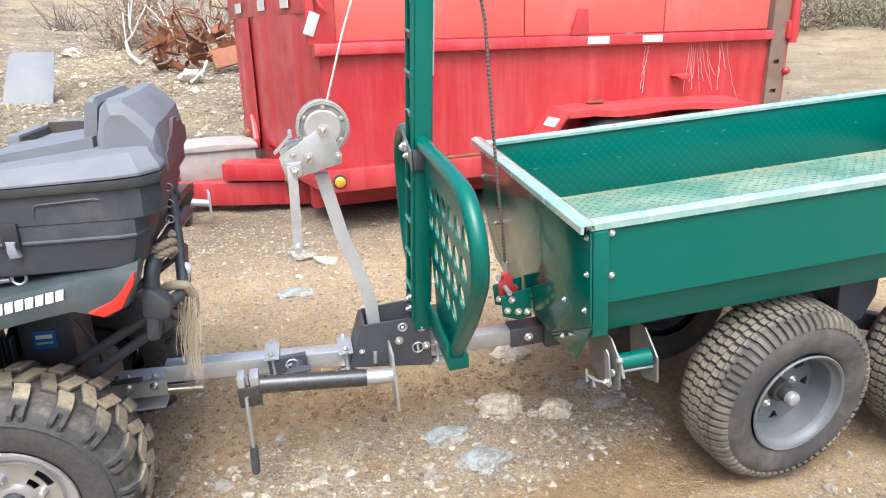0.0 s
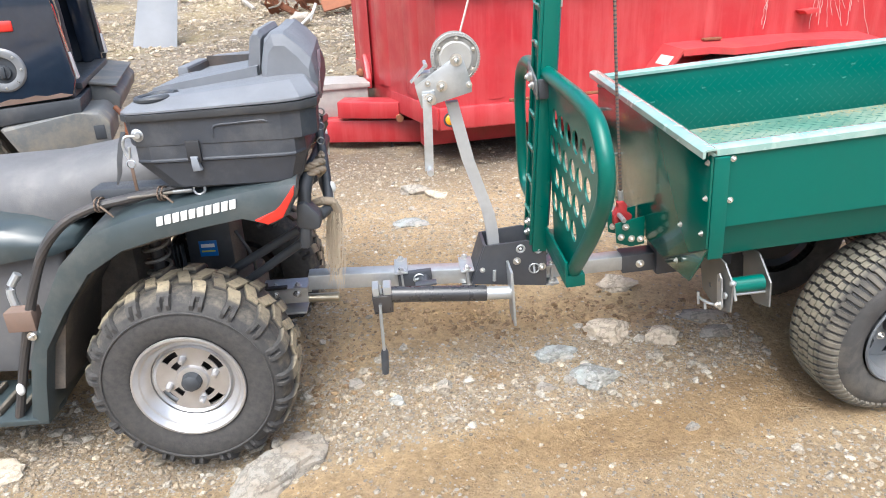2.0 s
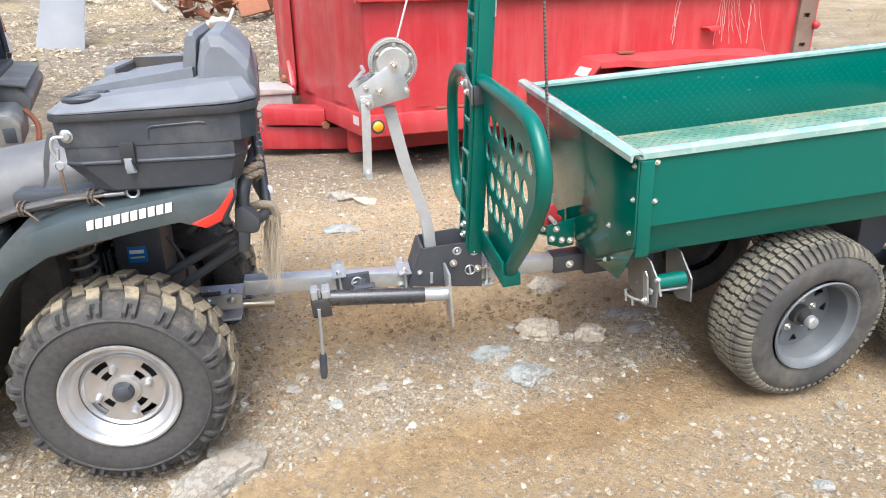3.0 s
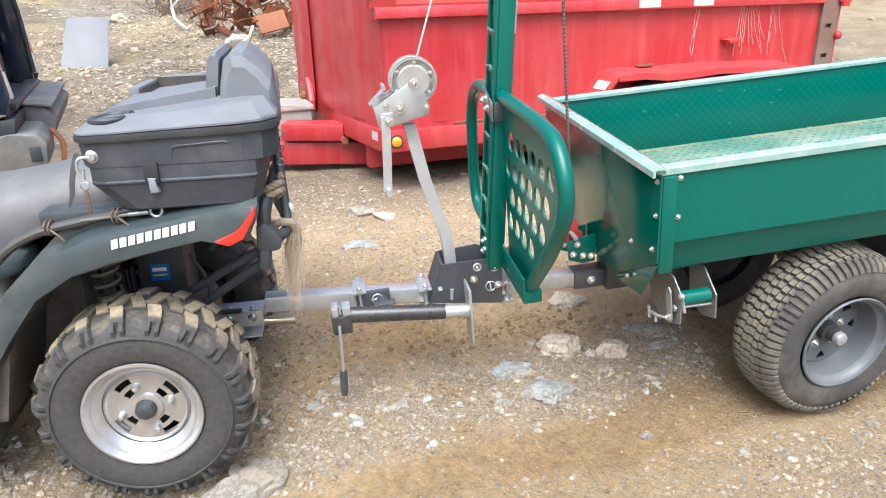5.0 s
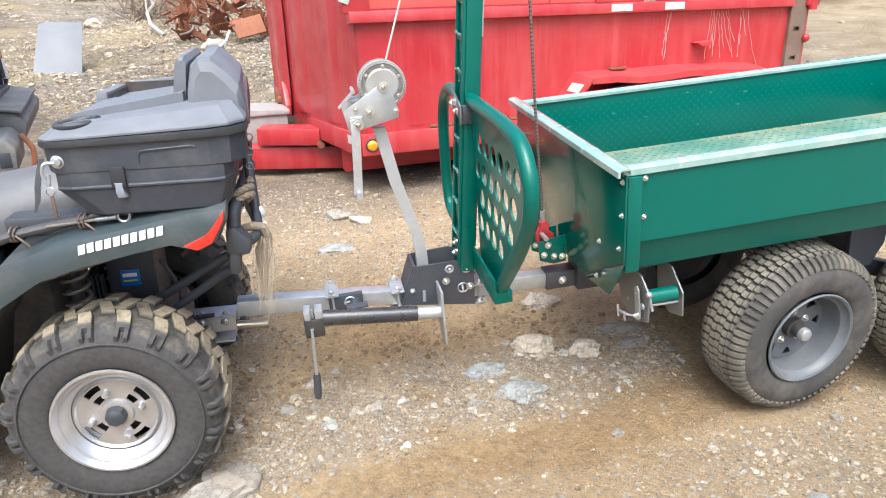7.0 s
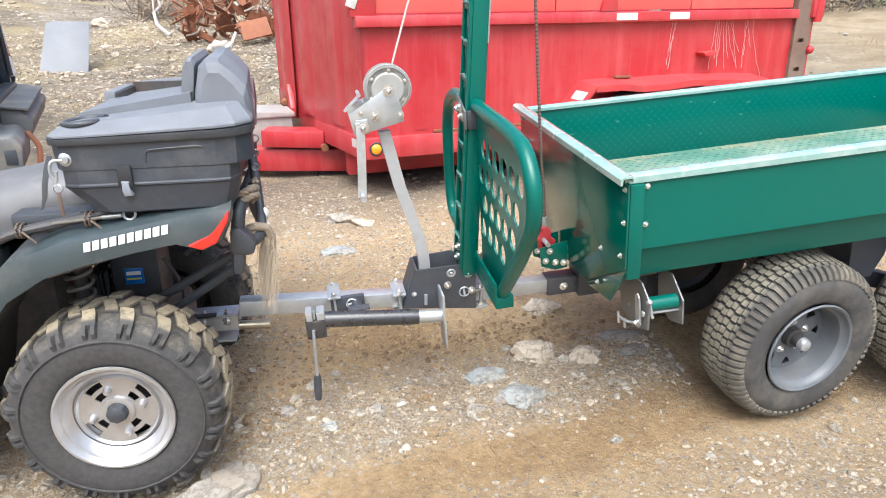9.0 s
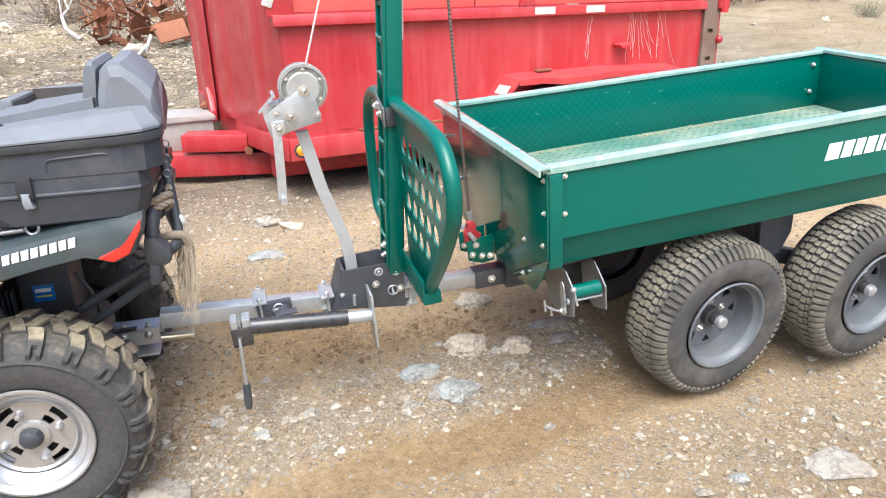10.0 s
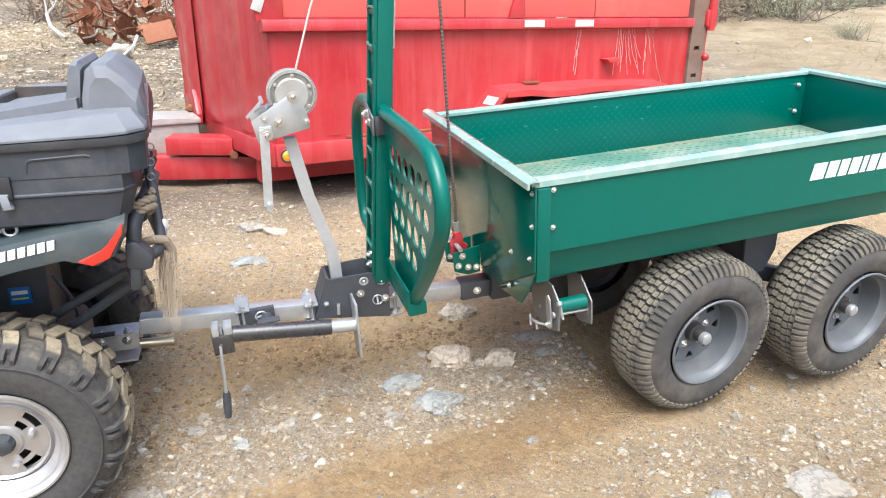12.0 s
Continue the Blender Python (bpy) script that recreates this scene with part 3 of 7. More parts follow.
def green_trailer():
    t = thing("utility_trailer", TRAILER_POSE, "dark green steel tandem-axle tipping trailer standing on gravel", "trailer")
    fl = part("floor_plate", Shape().box((0.052, 0.072, 0.685), (1.845, 0.928, 0.71)), GREEN_DUSTY, t, "dusty chequer-plate floor strewn with dry litter")
    s = Shape()
    checker(s, 2, 0.7098, 0.07, 1.83, 0.07, 0.91, 0.042)
    tagged(part("chequer_pattern", s, GREEN_WORN, fl), kind="stuff")
    side = part("side_panel", Shape().prism([(0.044, 0.945), (0.044, 0.735), (0.083, 0.626), (0.094, 0.620), (0.096, 0.626), (0.089, 0.632), (0.050, 0.737), (0.050, 0.945)], 0, 0.06, 1.85), GREEN, t, "plain green side panel with an inclined lower edge")
    plate = part("side_plate", Shape().prism([(0.026, 0.945), (0.026, 0.738), (0.0435, 0.730), (0.0435, 0.735), (0.030, 0.742), (0.030, 0.945)], 0, 0.097, 1.85), GREEN, side, "raised glossy upper side plate")
    x = 1.008
    for wd in (0.052, 0.040, 0.034, 0.038, 0.020, 0.034, 0.046, 0.034, 0.038, 0.036):
        part("brand_mark", Shape().prism([(x, 0.822), (x + wd, 0.822), (x + wd + 0.010, 0.876), (x + 0.010, 0.876)], 1, 0.0245, 0.0262), WHITE, side, "plain white mark in place of lettering")
        x += wd + 0.009
    far = part("side_panel", Shape().box((0.05, 0.928, 0.664), (1.85, 0.945, 0.945), 0.002), GREEN, t)
    s = Shape()
    checker(s, 1, 0.9282, 0.07, 1.83, 0.722, 0.925, 0.034, -0.4)
    tagged(part("chequer_pattern", s, GREEN_WORN, far), kind="stuff")
    part("front_panel", Shape().prism([(0.002, 0.945), (0.002, 0.692), (0.285, 0.526), (0.70, 0.526), (0.972, 0.692), (0.972, 0.945)], 0, 0.045, 0.051, 0.0015), GLOSSY, t, "glossy plain front panel")
    for m in (Matrix(), Matrix.Translation((0, 0.974, 0)) @ Matrix.Diagonal((1, -1, 1, 1))):
        part("corner_gusset", Shape().prism([(0.004, 0.6885), (0.284, 0.5235), (0.274, 0.515), (0.105, 0.540), (0.060, 0.602)], 0, 0.050, 0.056, 0.0012, m), GLOSSY, t, "folded green corner gusset")
    runs_of_dust = surface("scraped_green_paint", (0.05, 0.17, 0.14), 0.4, dirt=(0.25, 0.34, 0.30), dirt_amount=0.5, scale=60)
    rng = random.Random(17)
    for k in range(9):
        x, z, r = rng.uniform(0.2, 1.75), rng.uniform(0.74, 0.92), rng.uniform(0.003, 0.007)
        outline = [(x + r * rng.uniform(0.7, 2.2) * math.cos(a), z + r * rng.uniform(0.3, 0.8) * math.sin(a)) for a in (2 * math.pi * j / 9 for j in range(9))]
        part("scuff", Shape().prism(outline, 1, 0.9262, 0.9282), runs_of_dust, far, "pale scraped patch")
    part("tailgate", Shape().box((1.845, 0.03, 0.66), (1.862, 0.945, 0.945), 0.003), GREEN, t)
    rail = [(0.0, -0.005), (0.005, -0.001), (0.013, 0.0015), (0.021, 0.0022), (0.029, 0.0015), (0.037, -0.001), (0.042, -0.005), (0.042, -0.016), (0.036, -0.016), (0.034, -0.004), (0.008, -0.004), (0.006, -0.022), (0.0, -0.022)]
    part("top_rail", Shape().prism([(0.018 + a, 0.962 + b) for a, b in rail], 0, 0.045, 1.87, 0.0), GREEN_SHEEN, t, "green top rail with sky sheen painted pale")
    part("top_rail", Shape().prism([(0.962 - a, 0.962 + b) for a, b in rail], 0, 0.045, 1.87, 0.0), GREEN_SHEEN, t, "green top rail with sky sheen painted pale")
    part("top_rail", Shape().prism([(0.016 + a, 0.970 + b) for a, b in rail], 1, -0.012, 0.985, 0.0), GREEN_SHEEN, t, "green top rail with sky sheen painted pale")
    part("top_rail", Shape().prism([(1.882 - a, 0.966 + b) for a, b in rail], 1, 0.0, 0.975, 0.0), GREEN_SHEEN, t, "green top rail with sky sheen painted pale")
    post = part("corner_post", Shape().box((0.057, 0.012, 0.652), (0.099, 0.040, 0.937), 0.003), GREEN, t)
    part("corner_post", Shape().box((0.052, 0.93, 0.652), (0.094, 0.955, 0.937), 0.003), GREEN, t)
    for z in (0.925, 0.813):
        hex_bolt(t, (0.112, 0.026, z), (0, -1, 0), 0.0055)
    for y, z in ((0.018, 0.925), (0.018, 0.829), (0.03, 0.725), (0.164, 0.693), (0.18, 0.57), (0.95, 0.92), (0.95, 0.83), (0.81, 0.693)):
        hex_bolt(t, (0.045, y, z), (-1, 0, 0), 0.0055)
    for z in (0.90, 0.78):
        hex_bolt(t, (1.80, 0.925, z), (0, -1, 0), 0.008)
    for y in (0.30, 0.64):
        part("chassis_beam", Shape().box((0.055, y, 0.58), (1.84, y + 0.06, 0.685), 0.006), CHARCOAL, t)
    part("axle_beam", Shape().box((0.96, 0.20, 0.47), (1.04, 0.78, 0.58), 0.008), CHARCOAL, t)
    for y in (0.195, 0.76):
        b = part("axle_bracket", Shape().prism([(0.95, 0.585), (1.09, 0.575), (1.09, 0.50), (1.05, 0.42), (0.96, 0.42)], 1, y, y + 0.02, 0.003), CHARCOAL, t)
        part("walking_beam", Shape().bar((0.70, y + 0.10, 0.295), (1.02, y + 0.10, 0.40), 0.05, 0.06, bevel=0.005).bar((1.02, y + 0.10, 0.40), (1.335, y + 0.10, 0.285), 0.05, 0.06, bevel=0.005), CHARCOAL, t)
    # tie-down roller under the near front corner
    part("roller_plate", flat_with_holes([(0.24, 0.60), (0.075, 0.60), (0.019, 0.559), (0.022, 0.470), (0.10, 0.435), (0.20, 0.452)], [ring2d(0.047, 0.512, 0.006, n=10), ring2d(0.15, 0.49, 0.008, n=10)], 0, 0.137, 0.142), DULL_ZINC, t, "galvanised roller bracket plate")
    part("roller_plate", flat_with_holes([(0.19, 0.60), (0.10, 0.60), (0.028, 0.545), (0.022, 0.470), (0.095, 0.443), (0.17, 0.47)], [ring2d(0.05, 0.506, 0.006, n=10)], 0, 0.248, 0.253), DULL_ZINC, t, "galvanised roller bracket plate")
    part("bracket_web", Shape().prism([(0.235, 0.535), (0.13, 0.60), (0.13, 0.606), (0.243, 0.541)], 0, 0.142, 0.248), DULL_ZINC, t)
    part("roller", Shape().rod((0.150, 0.055, 0.536), (0.240, 0.055, 0.536), 0.0225, 24).rod((0.146, 0.055, 0.536), (0.150, 0.055, 0.536), 0.012, 14), GREEN, t, "green steel roller")
    part("roller_pin", Shape().rod((0.134, 0.047, 0.512), (0.258, 0.050, 0.506), 0.0045, 10).rod((0.128, 0.047, 0.512), (0.134, 0.047, 0.512), 0.010, 12).rod((0.143, 0.03, 0.555), (0.150, 0.02, 0.508), 0.0045, 8).ball((0.142, 0.03, 0.558), 0.010, sub=2), ZINC, t, "bright zinc locking pin")
    lever = part("roller_lever", flat_with_holes([(0.092, 0.556), (0.080, 0.566), (0.066, 0.556), (0.050, 0.472), (0.060, 0.458), (0.078, 0.466)], [ring2d(0.078, 0.545, 0.005, n=10)], 0, 0.126, 0.131), ZINC, t, "bright zinc lever plate")
    part("lever_rod", Shape().tube([(0.124, 0.064, 0.472), (0.10, 0.09, 0.468), (0.09, 0.125, 0.472)], 0.0042, 8, rounds=3, bend=0.02).rod((0.09, 0.125, 0.488), (0.09, 0.118, 0.45), 0.0042, 8).rod((0.10, 0.10, 0.474), (0.10, 0.094, 0.445), 0.0042, 8), ZINC, lever)
    hex_bolt(lever, (0.126, 0.064, 0.474), (-1, 0, 0), 0.009)
    part("underside_pan", Shape().box((0.30, 0.38, 0.50), (0.60, 0.60, 0.60), 0.02), BLACK_STEEL, t)
    # tipping latch on the front panel
    for y in (0.445, 0.535):
        b = part("latch_plate", Shape().prism([(-0.055, 0.585), (0.044, 0.60), (0.044, 0.50), (0.0, 0.495), (-0.05, 0.515)], 1, y, y + 0.006, 0.001), GREEN, t)
        for x0, z0 in ((-0.035, 0.535), (0.0, 0.525), (0.03, 0.52), (-0.02, 0.57)):
            hex_bolt(b, (x0, y, z0), (0, -1, 0), 0.008)
    part("latch_hook", Shape().prism([(-0.046, 0.56), (-0.02, 0.572), (0.012, 0.574), (0.016, 0.592), (-0.008, 0.602), (0.0, 0.628), (-0.016, 0.648), (-0.036, 0.642), (-0.03, 0.62), (-0.048, 0.60)], 1, 0.482, 0.506, 0.004), RED_WORN, t, "bright red tipping latch hook")
    part("latch_pin", Shape().rod((-0.03, 0.43, 0.60), (-0.03, 0.56, 0.60), 0.008, 12).rod((-0.018, 0.495, 0.62), (-0.022, 0.495, 0.68), 0.009, 10), ZINC, t)
    first = trailer_wheel(t)
    toe = Matrix.Rotation(radians(5.5), 4, "Z") @ Matrix.Rotation(radians(1.5), 4, "X")
    first.matrix_basis = Matrix.Translation((0.715, 0.03, 0.289)) @ toe
    turn = Matrix.Rotation(math.pi, 4, "Z")
    for m in (Matrix.Translation((1.345, 0.022, 0.270)) @ toe @ Matrix.Rotation(0.5, 4, "Y"), Matrix.Translation((0.69, 0.93, 0.300)) @ turn, Matrix.Translation((1.32, 0.93, 0.285)) @ turn):
        copy_part(first, t, m)
    return t


def floor_litter():
    t = thing("floor_litter", TRAILER_POSE @ Matrix.Translation((0.9, 0.5, 0.7102)), "dry straw and bark chips strewn on the trailer floor", "litter")
    rng = random.Random(33)
    s = Shape()
    for k in range(900):
        edge = rng.random() < 0.75
        x, y = rng.uniform(-0.8, 0.9), (0.415 - abs(rng.gauss(0, 0.025)) if edge else rng.uniform(-0.42, 0.41))
        if edge and math.sin(x * 7) + math.sin(x * 17 + 1) < rng.uniform(-1.6, 1.2):
            continue
        a, L, w = rng.uniform(0, math.pi), rng.uniform(0.002, 0.011), rng.uniform(0.0008, 0.0022)
        d, n, z = Vector((math.cos(a), math.sin(a), rng.uniform(0, 0.25))) * L, Vector((-math.sin(a), math.cos(a), 0)) * w, rng.uniform(0.0005, 0.004 if edge else 0.001)
        c = Vector((x, y, z))
        vs = [s.bm.verts.new(p) for p in (c - d - n, c + d - n, c + d + n, c - d + n, c + Vector((0, 0, w)))]
        for q in range(4):
            s.bm.faces.new((vs[q], vs[(q + 1) % 4], vs[4]))
    ob = part("chips", s, surface("dry_bark_and_straw", (0.32, 0.29, 0.18), 0.9, dirt=(0.2, 0.14, 0.08), dirt_amount=0.6, scale=40), t)
    tagged(ob, kind="stuff")
    return t


def lifting_chain():
    t = thing("lifting_cable", TRAILER_POSE @ Matrix.Translation((-0.022, 0.495, 0.66)), "slack dark steel cable hanging from the crane to the latch", "cable")
    pts = [(0, 0, 0), (-0.002, 0, 0.1), (-0.012, 0.0, 0.3), (-0.018, 0.0, 0.5), (-0.024, 0.0, 0.75), (-0.06, 0.0, 1.0), (-0.14, 0.0, 1.26)]
    part("cable", Shape().tube(pts, 0.0045, 8, rounds=4, bend=0.06), OLD_STEEL, t)
    s = Shape()
    for i, (a, b) in enumerate(zip(pts, pts[1:])):
        n = max(2, int((Vector(b) - Vector(a)).length / 0.012))
        for k in range(n):
            p = Vector(a).lerp(Vector(b), k / n)
            s.ball(p, 0.0062, (1, 1, 0.8), 1)
    part("twisted_strand", s, BLACK_STEEL, t, "dark knotted strand", 60)
    return t


def hitch():
    t = thing("crane_hitch", TRAILER_POSE, "galvanised trailer drawbar carrying a green lifting mast", "trailer hitch")
    part("drawbar", Shape().bar((-1.08, 0.49, 0.512), (-0.40, 0.49, 0.442), 0.054, 0.054, bevel=0.004), ZINC, t, "square galvanised drawbar tube")
    part("drawbar", Shape().bar((-0.34, 0.49, 0.436), (0.10, 0.49, 0.420), 0.052, 0.052, bevel=0.004), ZINC, t)
    sleeve = part("drawbar_sleeve", Shape().bar((-0.025, 0.49, 0.422), (0.10, 0.49, 0.42), 0.066, 0.066, bevel=0.004), CHARCOAL, t)
    hex_bolt(sleeve, (0.035, 0.457, 0.42), (0, -1, 0), 0.01)
    part("frame_socket", Shape().box((0.085, 0.44, 0.375), (0.35, 0.54, 0.58), 0.008), CHARCOAL, t)
    near = [(-0.49, 0.577), (-0.35, 0.576), (-0.289, 0.551), (-0.295, 0.402), (-0.543, 0.444)]
    p1 = part("pivot_plate", flat_with_holes(near, [ring2d(-0.374, 0.551, 0.014, 0.008), ring2d(-0.316, 0.541, 0.014, 0.008)], 1, 0.428, 0.436), CHARCOAL, t, "charcoal pivot plate")
    part("pivot_plate", Shape().prism([(-0.53, 0.44), (-0.485, 0.575), (-0.35, 0.58), (-0.29, 0.55), (-0.295, 0.40)], 1, 0.545, 0.553, 0.001), CHARCOAL, t)
    part("pivot_web", Shape().prism([(-0.545, 0.443), (-0.535, 0.443), (-0.485, 0.575), (-0.495, 0.577)], 1, 0.436, 0.545), CHARCOAL, t)
    for x, z, r in ((-0.389, 0.508, 0.009), (-0.307, 0.475, 0.009), (-0.505, 0.492, 0.006)):
        hex_bolt(p1, (x, 0.428, z), (0, -1, 0), r)
    part("lynch_pin", Shape().lathe([(0.017, -0.002), (0.0195, 0.0), (0.017, 0.002), (0.0145, 0.0)], (-0.334, 0.42, 0.477), 1, 24, loop=True).rod((-0.334, 0.428, 0.49), (-0.334, 0.415, 0.462), 0.004, 8), ZINC, p1)
    part("slot_pin", Shape().rod((-0.469, 0.424, 0.448), (-0.466, 0.424, 0.486), 0.006, 10), ZINC, p1)
    for x, z in ((-0.374, 0.551), (-0.316, 0.541)):
        part("slot_washer", Shape().lathe([(0.008, 0.0), (0.012, -0.002), (0.016, 0.0)], (x, 0.427, z), 1, 20).ball((x, 0.426, z), 0.006, sub=1), ZINC, p1)
    for x, z in ((-0.771, 0.481), (-0.553, 0.456), (-0.271, 0.433)):
        u = part("u_bolt", Shape().tube([(x, 0.448, z - 0.045), (x, 0.448, z + 0.05)], 0.006, 8).tube([(x, 0.532, z - 0.045), (x, 0.532, z + 0.05)], 0.006, 8).box((x - 0.022, 0.435, z + 0.03), (x + 0.022, 0.545, z + 0.037), 0.002).box((x - 0.022, 0.435, z - 0.038), (x + 0.022, 0.545, z - 0.031), 0.002), ZINC, t)
        for y in (0.448, 0.532):
            hex_bolt(u, (x, y, z + 0.037), (0, 0, 1), 0.010, "nut")
            hex_bolt(u, (x, y, z - 0.031), (0, 0, 1), 0.010, "nut")
    c = part("lock_plate", Shape().box((-0.785, 0.444, 0.452), (-0.672, 0.462, 0.505), 0.002, Matrix.Translation((0, 0, 0.005))), CHARCOAL, t)
    part("lynch_pin", Shape().lathe([(0.017, -0.002), (0.0195, 0.0), (0.017, 0.002), (0.0145, 0.0)], (-0.715, 0.436, 0.487), 1, 24, loop=True).rod((-0.735, 0.44, 0.483), (-0.695, 0.436, 0.49), 0.004, 8), ZINC, c)
    # mast
    foot, head, lean = Vector((-0.314, 0.4735, 0.533)), Vector((-0.177, 0.4735, 1.97)), 0.0953
    at = lambda z: foot.x + (z - foot.z) * lean
    mast = part("mast", Shape().bar(foot, head, 0.103, 0.048, up=(1, 0, 0), bevel=0.005), GREEN, t, "tall green rectangular lifting mast")
    part("edge_strip", Shape().bar((at(1.285) + 0.0265, 0.434, 1.285), (head.x + 0.0265, 0.434, head.z), 0.020, 0.005, up=(1, 0, 0), bevel=0.001), ZINC, mast, "bright bare-metal strip")
    part("edge_strip", Shape().bar((at(0.62) + 0.026, 0.437, 0.62), (at(1.283) + 0.026, 0.437, 1.283), 0.018, 0.004, up=(1, 0, 0), bevel=0.001), CHARCOAL, mast, "dark grey strip along the lower mast edge")
    # perforated rack on the side of the mast: two flanges, rungs and paint runs
    rack = part("mast_rack", Shape().bar((at(0.56) - 0.029, 0.430, 0.56), (head.x - 0.029, 0.430, head.z), 0.012, 0.010, up=(1, 0, 0), bevel=0.002).bar((at(0.56) - 0.029, 0.517, 0.56), (head.x - 0.029, 0.517, head.z), 0.012, 0.010, up=(1, 0, 0), bevel=0.002), GREEN, t, "green rack flanges down the side of the mast")
    rng = random.Random(4)
    runs_of_paint = surface("paint_runs", (0.05, 0.19, 0.15), 0.3, coat=0.4, dirt=(0.25, 0.36, 0.32), dirt_amount=0.5, scale=30)
    for k in range(13):
        z = 0.66 + k * 0.104
        x = at(z) - 0.027
        part("rung", Shape().bar((x, 0.436, z), (x, 0.511, z), 0.010, 0.016, bevel=0.002), GREEN, rack)
        part("weld_bead", Shape().tube([(x - 0.006, 0.436 + 0.075 * j / 5, z + 0.012 + rng.uniform(-0.004, 0.004)) for j in range(6)], 0.0045, 6, rounds=2, bend=0.006), runs_of_paint, rack)
        for q in range(2):
            y0, L = rng.uniform(0.445, 0.50), rng.uniform(0.02, 0.055)
            part("paint_run", Shape().tube([(at(z - L * j / 4) - 0.0245, y0 + rng.uniform(-0.004, 0.004), z - 0.006 - L * j / 4) for j in range(5)], lambda f: 0.0035 * (1 - 0.4 * f), 6, rounds=2, bend=0.004), runs_of_paint, rack)
    for z in (0.60, 0.635):
        hex_bolt(rack, (at(z) - 0.034, 0.45, z), (-0.9, -0.4, 0), 0.010)
    cl = part("mast_clamp", Shape().box((-0.294, 0.411, 1.036), (-0.234, 0.421, 1.094), 0.002), CHARCOAL, t, "charcoal clamp round the mast")
    part("clamp_strap", Shape().prism([(0.412, 1.036), (0.412, 1.094), (0.52, 1.13), (0.52, 1.072)], 0, -0.302, -0.296, 0.001), DULL_ZINC, cl)
    hex_bolt(cl, (-0.302, 0.475, 1.092), (-1, -0.1, 0), 0.013)
    hex_bolt(cl, (-0.302, 0.455, 1.070), (-1, -0.1, 0), 0.009)
    # gate
    gx = -0.262
    near_side = [(gx, 0.44, 1.106), (gx, 0.08, 1.112), (gx, -0.075, 1.10), (gx, -0.145, 1.02), (gx, -0.135, 0.93), (gx, -0.02, 0.785), (gx, 0.19, 0.575)]
    far_side = [(gx, 0.50, 1.092), (gx, 0.75, 1.09), (gx, 0.87, 1.03), (gx, 0.925, 0.93), (gx, 0.955, 0.70), (gx, 0.93, 0.58), (gx, 0.78, 0.57)]
    gf = part("gate_frame", Shape().tube(near_side, 0.021, 16, rounds=6, bend=0.09), GREEN, t, "bent green tube frame of the perforated headboard")
    part("gate_frame", Shape().tube(far_side, 0.021, 16, rounds=6, bend=0.09), GREEN, t)
    holes = []
    for row, (start, count) in enumerate(((0.339, 6), (0.381, 6), (0.349, 5), (0.382, 4))):
        holes += [ring2d(start - col * 0.0745, 0.991 - row * 0.0902, 0.0305, 0.0325, 20) for col in range(count)]
    part("gate_plate", flat_with_holes([(0.42, 1.10), (0.08, 1.10), (-0.065, 1.082), (-0.128, 1.01), (-0.122, 0.935), (-0.01, 0.79), (0.20, 0.58), (0.42, 0.58)], holes, 0, gx - 0.003, gx + 0.003), GREEN, gf, "green plate pierced by four rows of round holes")
    part("gate_sill", Shape().box((gx - 0.028, 0.165, 0.535), (gx + 0.03, 0.50, 0.575), 0.004).box((gx - 0.028, 0.165, 0.57), (gx - 0.02, 0.50, 0.62), 0.002), GREEN, gf)
    # winch strut and hand winch
    part("winch_strut", Shape().loft([[(x - 0.019, 0.475, z), (x + 0.019, 0.475, z), (x + 0.019, 0.505, z), (x - 0.019, 0.505, z)] for x, z in ((-0.545, 1.045), (-0.513, 0.86), (-0.481, 0.74), (-0.463, 0.67), (-0.456, 0.61), (-0.455, 0.54))]), surface("silver_paint", (0.40, 0.41, 0.42), 0.45, 0.3, dirt_amount=0.1), t, "silver bent flat strut")
    side = [(-0.65, 1.115), (-0.525, 1.186), (-0.505, 1.183), (-0.484, 1.10), (-0.486, 1.078), (-0.638, 1.048)]
    w = part("winch_frame", Shape().prism(side, 1, 0.436, 0.440, 0.001).prism(side, 1, 0.515, 0.519, 0.001).prism([(-0.638, 1.048), (-0.486, 1.078), (-0.486, 1.084), (-0.638, 1.054)], 1, 0.44, 0.515), ZINC, t, "galvanised hand winch frame")
    gear_ring = []
    for k in range(56):
        for d, r in ((0.0, 0.0665), (0.3, 0.0665), (0.5, 0.072), (0.8, 0.072)):
            a = 2 * math.pi * (k + d) / 56
            gear_ring.append((-0.523 + r * math.cos(a), 1.177 + r * math.sin(a)))
    pale = surface("pale_drum_zinc", (0.34, 0.34, 0.325), 0.5, 0.3, dirt_amount=0.1)
    g = part("winch_gear", Shape().prism(gear_ring, 1, 0.446, 0.452).lathe([(0.0, 0.0), (0.045, 0.0), (0.05, 0.004), (0.062, 0.004), (0.064, 0.0)], (-0.523, 0.442, 1.177), 1, 40), pale, w, "toothed winch gear wheel")
    part("winch_drum", Shape().lathe([(0.0, 0.0), (0.07, 0.0), (0.072, 0.004), (0.07, 0.008), (0.04, 0.01), (0.04, 0.045), (0.07, 0.047), (0.0, 0.05)], (-0.523, 0.455, 1.177), 1, 40), pale, w)
    for k in range(6):
        a = k * math.pi / 3 + 0.4
        hex_bolt(g, (-0.523 + 0.056 * math.cos(a), 0.445, 1.177 + 0.056 * math.sin(a)), (0, -1, 0), 0.004, "rivet")
    for x, z, r in ((-0.523, 1.175, 0.012), (-0.572, 1.106, 0.011), (-0.612, 1.118, 0.006), (-0.492, 1.10, 0.006)):
        hex_bolt(w, (x, 0.436, z), (0, -1, 0), r)
